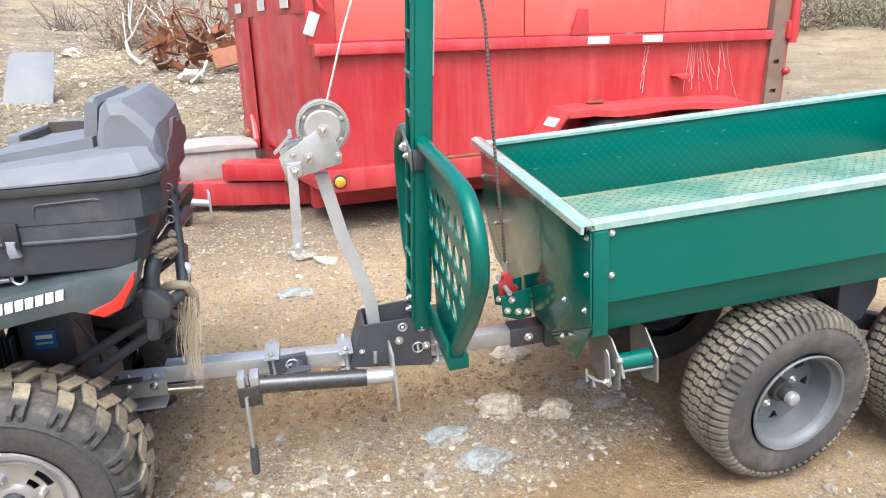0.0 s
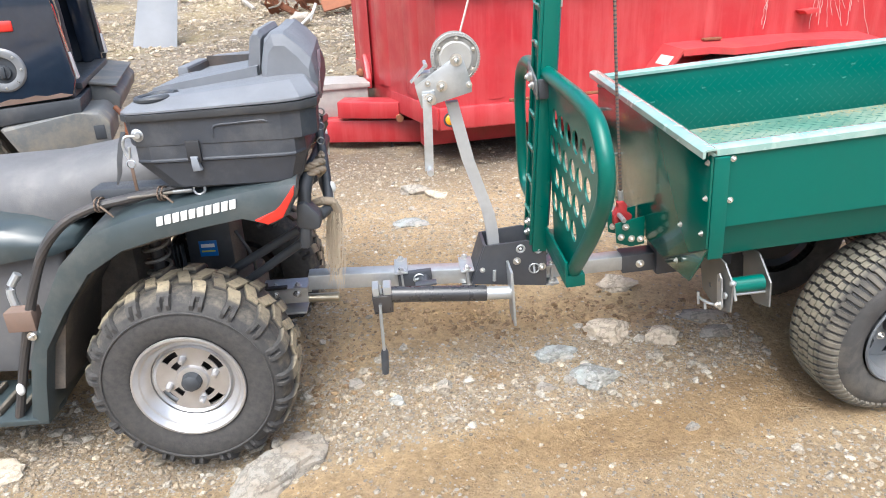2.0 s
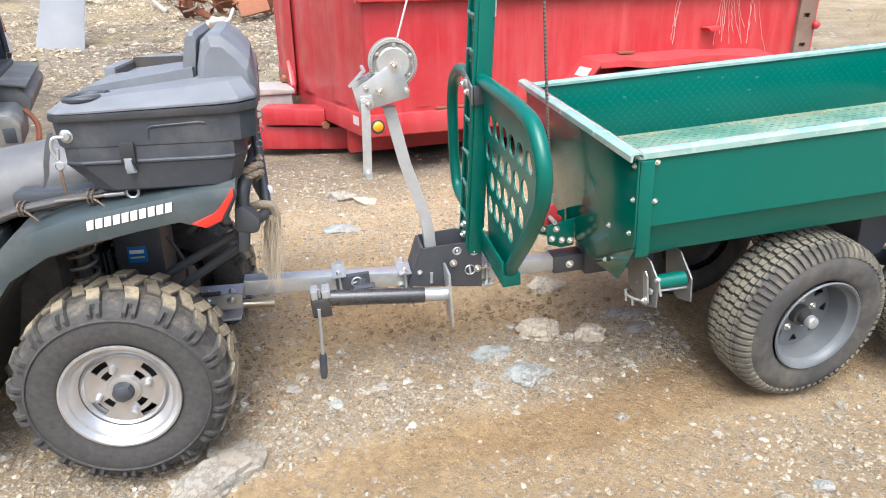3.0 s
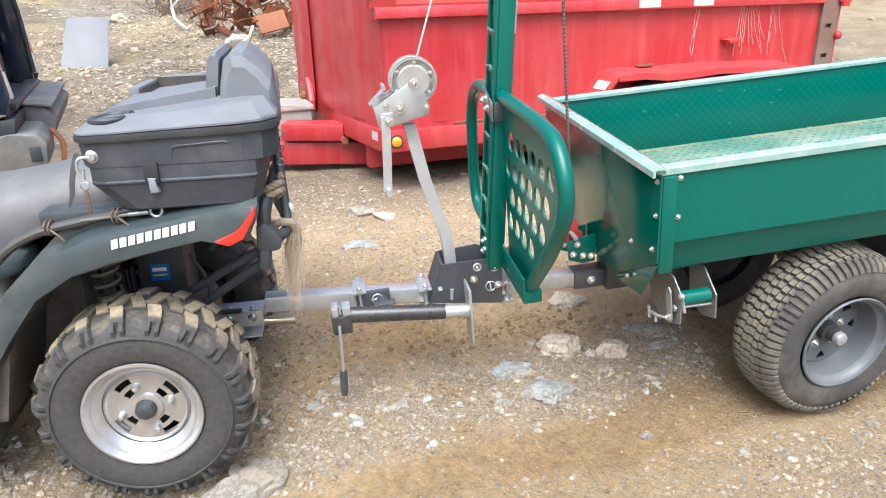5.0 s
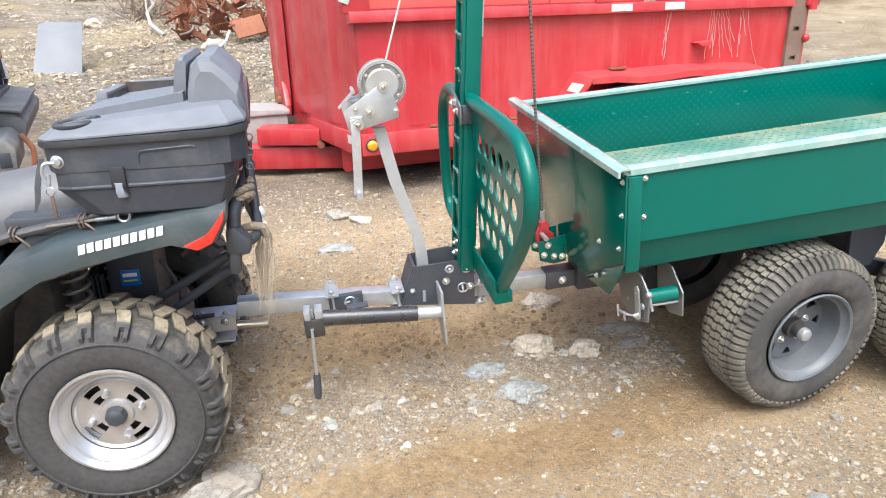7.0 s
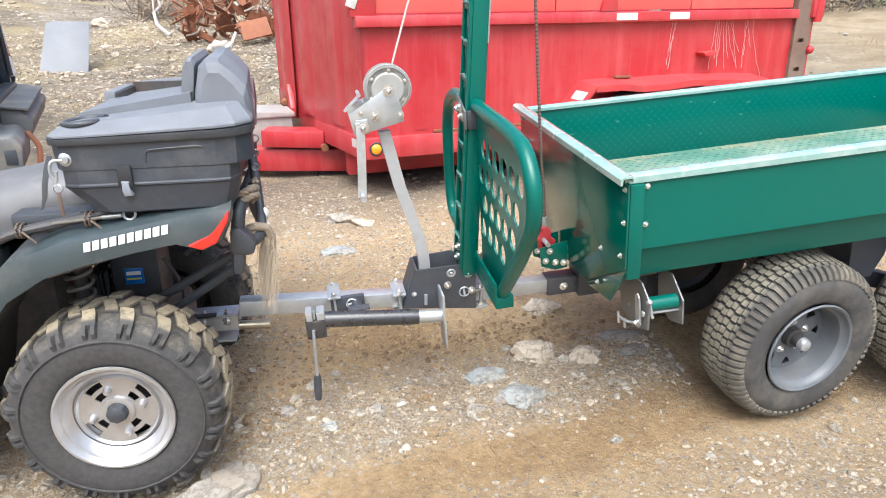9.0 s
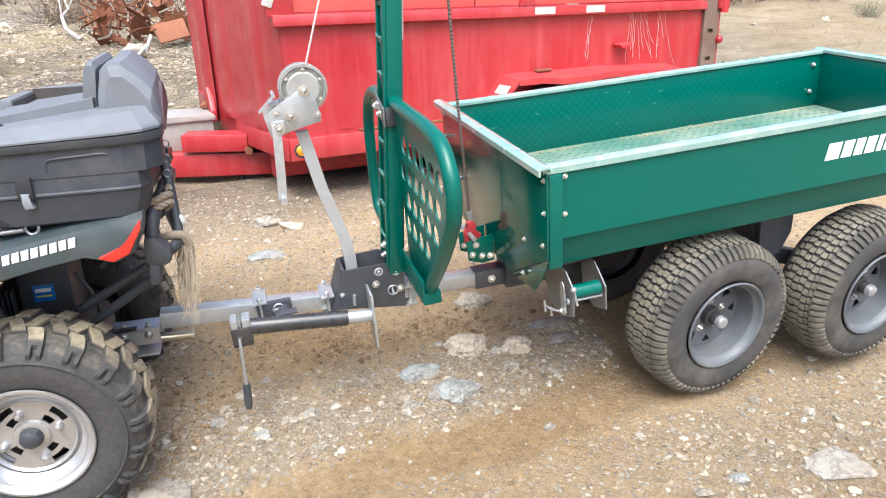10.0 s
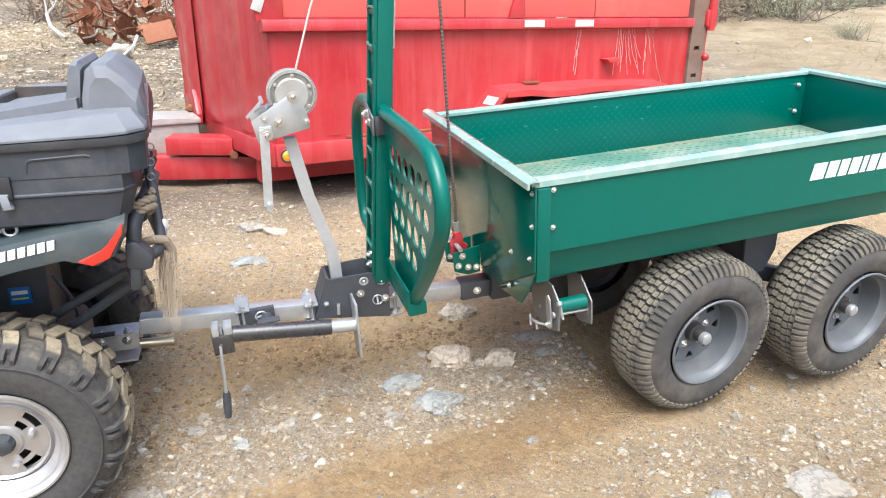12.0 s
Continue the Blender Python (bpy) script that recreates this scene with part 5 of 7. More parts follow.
def cargo_box():
    t = thing("cargo_box", QUAD_POSE, "black plastic cargo box with a grey backrest lid", "cargo box")
    top = [(-0.048, 0.13), (-0.042, 0.07), (-0.018, 0.040), (0.05, 0.032), (0.36, 0.030), (0.41, 0.045), (0.446, 0.09), (0.447, 0.14), (0.40, 0.55), (0.385, 0.84), (0.36, 0.90), (0.31, 0.92), (0.03, 0.92), (-0.03, 0.90), (-0.048, 0.85)]
    low = [(0.032, 0.16), (0.034, 0.10), (0.042, 0.062), (0.08, 0.047), (0.33, 0.045), (0.365, 0.054), (0.386, 0.10), (0.388, 0.15), (0.36, 0.55), (0.345, 0.80), (0.33, 0.86), (0.29, 0.88), (0.09, 0.88), (0.05, 0.87), (0.034, 0.82)]
    mix = lambda f: [(a[0] + (b[0] - a[0]) * f, a[1] + (b[1] - a[1]) * f) for a, b in zip(low, top)]
    belly = [(a[0] - 0.062, a[1] - 0.012 if a[1] < 0.5 else a[1]) if a[0] < 0.1 else (a[0] + 0.022, a[1] - 0.012 if a[1] < 0.5 else a[1]) for a in low]
    rings = [plan_ring(0.98, 0.893, low), plan_ring(1.0, 0.899, low), plan_ring(0.992, 0.966, belly), plan_ring(1.004, 0.970, belly), plan_ring(1.004, 0.974, belly), plan_ring(1.0, 0.978, belly), plan_ring(1.0, 1.012, belly), plan_ring(1.0, 1.014, mix(0.93)), plan_ring(1.0, 1.022, mix(0.95)), plan_ring(1.0, 1.078, mix(1.0), 0.02)]
    tub = part("tub", Shape().loft(rings), SCUFFED, t, "scuffed black plastic tub", 16)
    part("moulded_ridge", Shape().tube([(0.185, 0.0335, 1.028), (0.188, 0.0315, 1.056), (0.20, 0.030, 1.060), (0.315, 0.029, 1.066), (0.325, 0.0295, 1.062)], 0.0032, 6, rounds=4, bend=0.012), SCUFFED, tub)
    skirt = [plan_ring(0.96, 1.074, top, 0.02), plan_ring(1.02, 1.077, top, 0.02), plan_ring(1.024, 1.080, top, 0.02), plan_ring(1.024, 1.093, top, 0.03), plan_ring(0.99, 1.0945, top, 0.03)]
    lid = [plan_ring(0.99, 1.0935, top, 0.03), plan_ring(1.018, 1.095, top, 0.035), plan_ring(1.018, 1.099, top, 0.04), plan_ring(1.008, 1.102, top, 0.045), plan_ring(0.90, 1.122, top, 0.07), plan_ring(0.88, 1.123, top, 0.075), plan_ring(0.70, 1.124, top, 0.08)]
    l = part("lid", Shape().loft(lid), LID, t, "sun-faded grey plastic lid", 12)
    part("lid_skirt", Shape().loft(skirt), BLACK, l, "black lower lid edge", 35)
    wedge = lambda y0, y1: [[(x, y, z) for x, z in ((-0.015, 1.112), (0.285, 1.125), (0.285, 1.180), (0.03, 1.142), (0.0, 1.136))] for y in (y0, y1)]
    part("lid_cushion", Shape().loft(wedge(0.20, 0.42)), LID, l, "raised grey lid cushion")
    part("lid_rim", Shape().prism([(-0.03, 1.11), (0.25, 1.12), (0.25, 1.150), (0.02, 1.136), (-0.02, 1.13)], 1, 0.50, 0.545, 0.004).prism([(-0.03, 1.11), (0.25, 1.12), (0.25, 1.172), (0.02, 1.158), (-0.02, 1.145)], 1, 0.79, 0.835, 0.006).box((-0.035, 0.545, 1.10), (0.0, 0.79, 1.152), 0.006), LID, l, "grey rim round the open lid tray")
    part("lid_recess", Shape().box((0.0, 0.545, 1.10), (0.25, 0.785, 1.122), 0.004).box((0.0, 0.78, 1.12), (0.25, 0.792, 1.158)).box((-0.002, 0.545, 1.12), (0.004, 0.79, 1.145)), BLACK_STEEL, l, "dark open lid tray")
    wing = [(0.298, 1.10), (0.303, 1.18), (0.320, 1.250), (0.340, 1.270), (0.374, 1.269), (0.412, 1.238), (0.442, 1.205), (0.454, 1.14), (0.452, 1.10)]
    rings = []
    for y, k, dz in ((0.150, 0.82, -0.035), (0.165, 0.95, -0.008), (0.19, 1.0, 0.0), (0.45, 0.98, -0.004), (0.74, 0.95, 0.0), (0.77, 0.9, -0.008), (0.785, 0.78, -0.035)):
        dx = -0.075 * (y - 0.15)
        rings.append([(0.375 + (x - 0.375) * k + dx, y, z + (dz if z > 1.12 else 0)) for x, z in wing])
    part("backrest", Shape().loft(rings), LID, l, "tall moulded grey backrest block", 24)
    rng = random.Random(4)
    edge = [(0.17, 1.09)] + [(0.17 + 0.58 * k / 14, 1.150 + 0.035 * math.sin(math.pi * k / 14) + rng.uniform(-0.022, 0.012)) for k in range(15)] + [(0.75, 1.09)]
    part("torn_cover", Shape().prism(edge, 0, 0.446, 0.456, 0.0, Matrix(((1, -0.075, 0, 0.0115), (0, 1, 0, 0), (0, 0, 1, 0), (0, 0, 0, 1)))), surface("torn_maroon_vinyl", (0.085, 0.055, 0.062), 0.6, dirt_amount=0.3), l, "torn maroon vinyl on the back")
    pad = [(0.258, 1.13), (0.254, 1.17), (0.270, 1.252), (0.284, 1.270), (0.297, 1.270), (0.306, 1.255), (0.292, 1.17), (0.290, 1.13)]
    cush = []
    for y, k in ((0.235, 0.80), (0.25, 0.98), (0.27, 1.0), (0.66, 1.0), (0.68, 0.98), (0.695, 0.8)):
        cush.append([(0.278 + (x - 0.278) * k - 0.06 * (y - 0.2), y, 1.13 + (z - 1.13) * (0.6 + 0.4 * k)) for x, z in pad])
    part("backrest_pad", Shape().loft(cush), LID, l, "grey upright backrest pad", 30)
    ring = [(0.0 + 0.05 * math.cos(a) + 0.035, 0.115 + 0.055 * math.sin(a), 1.126 + 0.004 * math.cos(a)) for a in (2 * math.pi * k / 20 * 0.82 + 0.5 for k in range(21))]
    part("ring_handle", Shape().tube(ring, 0.0085, 8), BLACK, l, "black loop handle")
    st = part("latch_strap", Shape().box((0.112, 0.024, 0.968), (0.148, 0.036, 1.024), 0.003), STRAP_BLACK, tub, "black webbing strap")
    part("latch_buckle", Shape().prism([(0.119, 0.984), (0.141, 0.983), (0.137, 0.962), (0.147, 0.946), (0.121, 0.944), (0.124, 0.962)], 1, 0.020, 0.036, 0.003), surface("grey_buckle_plastic", (0.2, 0.22, 0.25), 0.45, dirt_amount=0.1), st, "grey plastic buckle")
    eye = part("lock_boss", Shape().lathe([(0.0, -0.012), (0.008, -0.012), (0.010, -0.004), (0.018, 0.0)], (-0.004, 0.040, 1.043), 1, 20), ZINC, tub)
    part("spring_hook", Shape().tube([(-0.006, 0.018, 1.045), (-0.03, 0.012, 1.048), (-0.038, 0.012, 1.02), (-0.026, 0.012, 0.985), (-0.022, 0.012, 1.02)], 0.004, 8, rounds=3, bend=0.012).lathe([(0.010, -0.002), (0.012, 0.0), (0.010, 0.002)], (-0.026, 0.012, 0.976), 1, 16, loop=True), ZINC, eye, "steel snap hook")
    part("hang_tag", Shape().box((-0.030, 0.010, 0.905), (-0.022, 0.014, 0.966), 0.001), surface("leather_strap", (0.10, 0.065, 0.045), 0.8, dirt_amount=0.3), eye)
    for z in (1.055, 1.015, 0.975):
        part("chain_ring", Shape().lathe([(0.0095, -0.002), (0.0115, 0.0), (0.0095, 0.002), (0.0075, 0.0)], (0.448 - (1.055 - z) * 0.1, 0.16, z), 1, 18, loop=True), DULL_ZINC, tub)
    return t


def strand(points, r):
    """A laid rope: three twisted yarns along a line."""
    s = Shape()
    pts = [Vector(p) for p in points]
    n = len(pts)
    for y in range(3):
        line = []
        for i, p in enumerate(pts):
            for h in range(3):
                q = pts[min(i + 1, n - 1)]
                c = p.lerp(q, h / 3)
                d = (pts[min(i + 1, n - 1)] - pts[max(i - 1, 0)]).normalized()
                u = d.cross(Vector((0.31, 0.17, 0.93))).normalized()
                a = 2 * math.pi * (y / 3 + (i * 3 + h) * 0.09)
                line.append(c + (u * math.cos(a) + d.cross(u) * math.sin(a)) * r * 0.5)
                if i == n - 1:
                    break
        s.tube(line, r * 0.56, 7)
    return s


def tow_rope():
    t = thing("tow_rope", QUAD_POSE @ Matrix.Translation((0.404, 0.20, 0.868)), "frayed pale hemp rope knotted round the bumper", "rope")
    coil = [(0.030 * math.cos(a), -0.015 + 0.034 * math.sin(a), 0.045 - 0.062 * k / 44 + 0.020 * math.cos(a + 0.5)) for k, a in ((k, 2 * math.pi * k / 15) for k in range(34))]
    part("rope_coil", strand(coil, 0.0105), ROPE, t, "thick wound coil of hemp rope", 60)
    bight = [(-0.010, -0.005, -0.085), (0.018, -0.016, -0.075), (0.046, -0.008, -0.082), (0.058, 0.002, -0.115), (0.055, 0.006, -0.175)]
    smooth = [Vector(a).lerp(Vector(b), f / 6) for a, b in zip(bight, bight[1:]) for f in range(6)] + [Vector(bight[-1])]
    part("rope_bight", strand(smooth, 0.0125), ROPE, t, "doubled rope end fraying downwards", 60)
    rng = random.Random(9)
    s = Shape()
    for k in range(120):
        x, y = 0.046 + rng.gauss(0, 0.012), 0.004 + rng.gauss(0, 0.011)
        L = 0.06 + 0.17 * rng.random() ** 0.8
        z0 = -0.105 - 0.05 * rng.random()
        p = [(0.054 + (x - 0.054) * 0.8, y, z0)]
        for j in range(1, 6):
            p.append((x + rng.gauss(0, 0.004) - 0.0035 * j, y + rng.gauss(0, 0.004), z0 - L * j / 5))
        s.tube(p, lambda f: 0.0012 * (1 - 0.45 * f), 4)
    ob = part("frayed_fibre", s, FIBRE, t, "loose frayed rope fibres", 60)
    tagged(ob, kind="stuff")
    return t


def strap_tail():
    t = thing("strap_tail", QUAD_POSE @ Matrix.Translation((-0.06, 0.06, 1.03)), "loose black webbing strap hanging beside the box", "strap")
    part("webbing", Shape().loft([[(x - w, y, z), (x + w, y, z), (x + w, y + 0.002, z), (x - w, y + 0.002, z)] for x, y, z, w in ((0.012, 0.0, 0.02, 0.006), (0.002, -0.006, -0.01, 0.007), (-0.008, -0.012, -0.05, 0.007), (-0.014, -0.014, -0.085, 0.006), (-0.026, -0.014, -0.115, 0.002))]), BLACK, t)
    return t


def cord_tie(x, z):
    t = thing("cord_tie", QUAD_POSE @ Matrix.Translation((x, 0.075, z)), "brown cord knotted round the rack rail", "cord")
    s = Shape()
    for k in range(2):
        a = 0.5 * k
        s.tube([(-0.012 + 0.010 * k + 0.003 * math.cos(q), 0.019 * math.cos(q + a), 0.019 * math.sin(q + a)) for q in (2 * math.pi * j / 12 for j in range(13))], 0.0028, 6)
    s.tube([(0.0, -0.018, 0.0), (0.018, -0.026, -0.012), (0.03, -0.022, -0.03)], 0.003, 6, rounds=3, bend=0.01)
    part("knot", s, surface("brown_cord", (0.12, 0.09, 0.068), 0.9, dirt_amount=0.3), t)
    return t


def rack_cable():
    t = thing("tie_down_cable", QUAD_POSE @ Matrix.Translation((0.117, 0.07, 0.885)), "short steel tie-down cable with an eyelet", "cable")
    part("eyelet", Shape().lathe([(0.015, -0.004), (0.0185, 0.0), (0.015, 0.004), (0.0115, 0.0)], (0, -0.012, 0.002), 1, 20, loop=True), ZINC, t)
    part("ferrule", Shape().rod((-0.07, -0.008, -0.004), (-0.018, -0.012, 0.0), 0.006, 10), DULL_ZINC, t)
    part("cable", Shape().tube([(-0.07, -0.008, -0.004), (-0.15, 0.0, -0.012), (-0.25, 0.01, -0.02), (-0.27, 0.0, -0.03)], 0.004, 8, rounds=3, bend=0.03), surface("grey_cable", (0.14, 0.125, 0.105), 0.7, dirt_amount=0.4), t)
    return t


quad()
strap_tail()
cord_tie(0.02, 0.876)
cord_tie(-0.15, 0.855)
cargo_box()
tow_rope()
rack_cable()


# ---- red dump trailer ----
def dump_trailer():
    t = thing("dump_trailer", DUMP_POSE, "large weathered red steel dump trailer parked on dirt", "trailer")
    box = part("box_side", Shape().box((-2.265, 0.0, 0.57), (1.36, 0.03, 1.30)), RED, t, "faded red ribbed steel side")
    for x in (-1.87, -1.46, -1.06, -0.66, -0.27, 0.14, 0.55, 0.90, 1.20):
        part("rib", Shape().prism([(x - 0.06, 0.0), (x - 0.02, -0.006), (x + 0.02, -0.006), (x + 0.06, 0.0)], 2, 0.60, 1.275), RED, box)
    part("box_side", Shape().box((-2.53, 1.87, 0.57), (1.36, 1.90, 1.75)), RED, t)
    part("box_floor", Shape().prism([(-2.26, 0.03), (1.36, 0.03), (1.36, 1.87), (-2.45, 1.87)], 2, 0.56, 0.62), RED_WORN, t)
    fr = part("front_wall", Shape().prism([(-2.265, 0.0), (-2.235, 0.0), (-2.40, 0.95), (-2.50, 1.90), (-2.53, 1.90), (-2.43, 0.95)], 2, 0.57, 1.75), RED, t, "bulged red front wall streaked with wear")
    for y in (0.42, 1.0, 1.45):
        x = -2.265 - 0.17 * y
        part("front_rib", Shape().prism([(x + 0.0238, y - 0.14), (x - 0.004, y - 0.06), (x - 0.0165, y + 0.02), (x - 0.0245, y + 0.08), (x - 0.0238, y + 0.14), (x + 0.02, y)], 2, 0.60, 1.52), RED, fr)
    band = part("front_band", Shape().prism([(-2.285, -0.02), (-2.265, -0.02), (-2.50, 1.9), (-2.56, 1.92)], 2, 1.52, 1.76, 0.004), RED, t)
    tape = surface("white_reflective_tape", (0.52, 0.515, 0.49), 0.35, dirt_amount=0.25)
    for y in (0.45, 0.95, 1.55):
        x = -2.287 - 0.143 * (y + 0.02)
        part("reflective_tape", Shape().prism([(x - 0.004, y - 0.08), (x, y - 0.08), (x - 0.022, y + 0.08), (x - 0.026, y + 0.08)], 2, 1.56, 1.63), tape, band)
    part("front_column", Shape().rod((-2.41, 1.72, 0.70), (-2.34, 1.72, 1.9), 0.075, 28).rod((-2.42, 1.72, 0.66), (-2.41, 1.72, 0.72), 0.088, 28), RED_WORN, t, "faded red hydraulic ram column")
    foot = part("column_foot", Shape().prism([(1.86, 0.50), (1.90, 0.72), (1.60, 0.72), (1.40, 0.80), (1.28, 0.62), (1.28, 0.54), (1.55, 0.50)], 0, -2.54, -2.50, 0.004), RED, t)
    hex_bolt(foot, (-2.542, 1.50, 0.64), (-1, 0, 0), 0.035, material=RUST)
    part("rubber_buffer", Shape().lathe([(0.0, 0.0), (0.06, 0.0), (0.045, 0.02), (0.06, 0.04), (0.045, 0.06), (0.06, 0.08), (0.045, 0.10), (0.06, 0.12), (0.0, 0.12)], (-2.42, 1.72, 0.44), 2, 20), BLACK, t)
    rail = part("top_rail", Shape().prism([(-0.055, 1.272), (0.0, 1.262), (0.03, 1.262), (0.03, 1.345), (-0.05, 1.338)], 0, -2.30, 1.36, 0.004), RED, t, "red top rail chipped and scraped")
    for x in (-0.384, 0.082):
        part("reflective_tape", Shape().box((x, -0.0585, 1.283), (x + 0.178, -0.053, 1.333)), tape, rail)
    part("reflective_tape", Shape().box((-0.206, -0.0575, 1.284), (0.082, -0.053, 1.330)), RED_WORN, rail, "scuffed red reflective tape")
    stake = part("corner_stake", Shape().box((-2.33, -0.02, 1.33), (-2.16, 0.04, 1.95), 0.006), RED_WORN, t)
    part("reflective_tape", Shape().box((-0.032, -0.003, -0.075), (0.032, 0.003, 0.06), 0.001), tape, stake).matrix_basis = Matrix.Translation((-2.30, -0.027, 1.46)) @ Matrix.Rotation(radians(22), 4, "Y")
    part("stake_hook", Shape().tube([(-2.27, -0.02, 1.62), (-2.27, -0.06, 1.60), (-2.25, -0.07, 1.54), (-2.22, -0.05, 1.52)], 0.012, 8, rounds=3, bend=0.03), RED_WORN, stake)
    bm_board = surface("faded_pink_board", (0.56, 0.10, 0.085), 0.6, dirt=(0.6, 0.35, 0.32), dirt_amount=0.4, grain=0.08, scale=2.0)
    for x0, x1 in ((-2.155, -0.86), (-0.85, 0.31), (0.32, 1.335)):
        part("side_board", Shape().box((x0, 0.002, 1.352), (x1, 0.028, 1.95), 0.003), bm_board, t, "sun-bleached red side board")
    part("board_cleat", Shape().prism([(-0.50, 1.345), (-0.36, 1.345), (-0.375, 1.52), (-0.445, 1.52)], 1, -0.03, 0.0, 0.004), RED, t)
    for x in (1.08, 1.10):
        part("board_mount", Shape().rod((x, 0.0, 1.62), (x, -0.02, 1.62), 0.03, 16), RED_WORN, t)
    # white paint that ran down the side
    drip = surface("spilt_white_paint", (0.58, 0.46, 0.43), 0.55, dirt=(0.42, 0.12, 0.11), dirt_amount=0.75, scale=40, spread=0.1)
    rng = random.Random(12)
    runs = [(0.175, 0.92, -0.03), (0.150, 0.95, -0.02), (0.19, 1.05, -0.05), (0.567, 0.90, -0.03), (0.585, 0.98, 0.0), (0.60, 0.92, 0.02), (0.625, 1.0, 0.0), (0.645, 0.9, 0.06), (0.665, 0.98, 0.06), (0.685, 0.95, 0.11), (0.715, 1.02, 0.12), (0.735, 0.90, 0.09), (0.86, 1.0, 0.02), (0.875, 1.06, 0.06), (0.93, 0.79, 0.17), (0.87, 0.90, 0.0)]
    for x, z1, lean in runs:
        n = 9
        pts = [(x + lean * (k / n) ** 1.3 + rng.uniform(-0.006, 0.006), -0.0015 - max(0.006 * min(1.0, max(0.0, (0.06 - abs(x + lean * (k / n) ** 1.3 - r)) / 0.04)) for r in (0.14, 0.55, 0.90)), 1.265 + (z1 - 1.265) * k / n) for k in range(n + 1)]
        part("paint_run", Shape().tube(pts, lambda f: 0.0022 * (0.6 + 0.5 * f), 6), drip, box)
    part("step_tab", Shape().prism([(0.40, 1.035), (0.53, 1.045), (0.53, 1.015), (0.44, 1.005)], 1, -0.09, 0.0, 0.003), RED_WORN, box)
    # chassis
    low = part("frame_rail", Shape().box((-2.27, -0.035, 0.425), (1.34, 0.05, 0.57), 0.008), RED, t)
    lamp, nt, b, co = nodes_of("amber_lens", 0.15, coat=0.7)
    b.inputs["Base Color"].default_value = (0.75, 0.30, 0.01, 1)
    part("marker_lamp", Shape().lathe([(0.0, -0.022), (0.02, -0.020), (0.034, -0.010), (0.036, 0.0)], (-2.20, -0.036, 0.495), 1, 24), lamp, low, "round amber marker lamp")
    part("lamp_bezel", Shape().lathe([(0.036, -0.004), (0.046, -0.004), (0.048, 0.0)], (-2.20, -0.036, 0.495), 1, 24), BLACK, low)
    part("rail_rust_line", Shape().box((-1.78, -0.02, 0.571), (0.9, 0.0, 0.592), 0.006), RUST, t)
    fx = part("front_crossmember", Shape().prism([(-2.29, -0.03), (-2.25, 0.0), (-2.36, 0.9), (-2.47, 1.9), (-2.54, 1.9), (-2.42, 0.9)], 2, 0.425, 0.57, 0.006), RED, t)
    part("reflective_tape", Shape().prism([(-2.303, 0.06), (-2.299, 0.06), (-2.318, 0.20), (-2.322, 0.20)], 2, 0.49, 0.55), tape, fx)
    for y in (0.36, 1.3):
        part("chassis_beam", Shape().box((-2.3, y, 0.24 if y < 1 else 0.30), (1.3, y + 0.1, 0.56), 0.006), RED_WORN, t)
    tg = part("tongue", Shape().bar((-3.6, 1.20, 0.305), (-2.0, 0.70, 0.265), 0.09, 0.17, bevel=0.006), RED, t, "red steel drawbar beam")
    part("tongue", Shape().bar((-3.6, 1.25, 0.30), (-2.1, 1.75, 0.27), 0.08, 0.15, bevel=0.006), RED_WORN, t)
    part("tongue_locker", Shape().bar((-2.80, 0.99, 0.455), (-2.36, 0.81, 0.445), 0.22, 0.125, bevel=0.006), RED, t, "closed red steel tongue locker")
    part("locker_catch", Shape().rod((-2.40, 0.68, 0.39), (-2.40, 0.74, 0.39), 0.028, 14), RUST, tg)
    part("tongue_hook", Shape().tube([(-2.45, 0.84, 0.20), (-2.45, 0.84, 0.15), (-2.43, 0.84, 0.13)], 0.01, 8), BLACK_STEEL, tg)
    jk = part("tongue_jack", Shape().rod((-3.32, 0.62, 0.36), (-3.10, 0.62, 0.325), 0.03, 18), BLACK_STEEL, t, "black jack folded beside the drawbar")
    part("jack_tube", Shape().rod((-3.10, 0.62, 0.325), (-2.97, 0.62, 0.30), 0.026, 18), ZINC, jk)
    part("jack_foot", Shape().box((-2.975, 0.55, 0.20), (-2.96, 0.69, 0.385), 0.004), ZINC, jk)
    part("jack_mount", Shape().bar((-3.15, 0.62, 0.335), (-3.15, 0.92, 0.32), 0.06, 0.06, bevel=0.005), BLACK_STEEL, jk)
    # fender and wheels
    fd = part("fender_top", Shape().loft([[(x, 0.0, zi), (x, -0.26, zo), (x, -0.26, zo - 0.022), (x, 0.0, zi - 0.02)] for x, zi, zo in ((-0.65, 0.872, 0.855), (-0.45, 0.878, 0.858), (-0.25, 0.872, 0.838), (-0.05, 0.876, 0.842), (0.2, 0.880, 0.858), (0.45, 0.874, 0.850), (0.7, 0.868, 0.832), (0.98, 0.855, 0.815))]), RED_WORN, t, "dented red wheel fender", 20)
    part("fender_lip", Shape().loft([[(x, -0.262, z), (x, -0.268, z - 0.002), (x, -0.268, z - 0.045), (x, -0.262, z - 0.045)] for x, z in ((-0.65, 0.856), (-0.45, 0.859), (-0.25, 0.839), (-0.05, 0.843), (0.2, 0.859), (0.45, 0.851), (0.7, 0.833), (0.98, 0.816))]), RED_WORN, fd)
    slope = part("fender_front", Shape().loft([[(-0.65, y, 0.873 if y == 0 else 0.856), (-0.86, y, 0.60), (-0.84, y, 0.59), (-0.635, y, 0.85)] for y in (0.0, -0.265)]), RED_WORN, t)
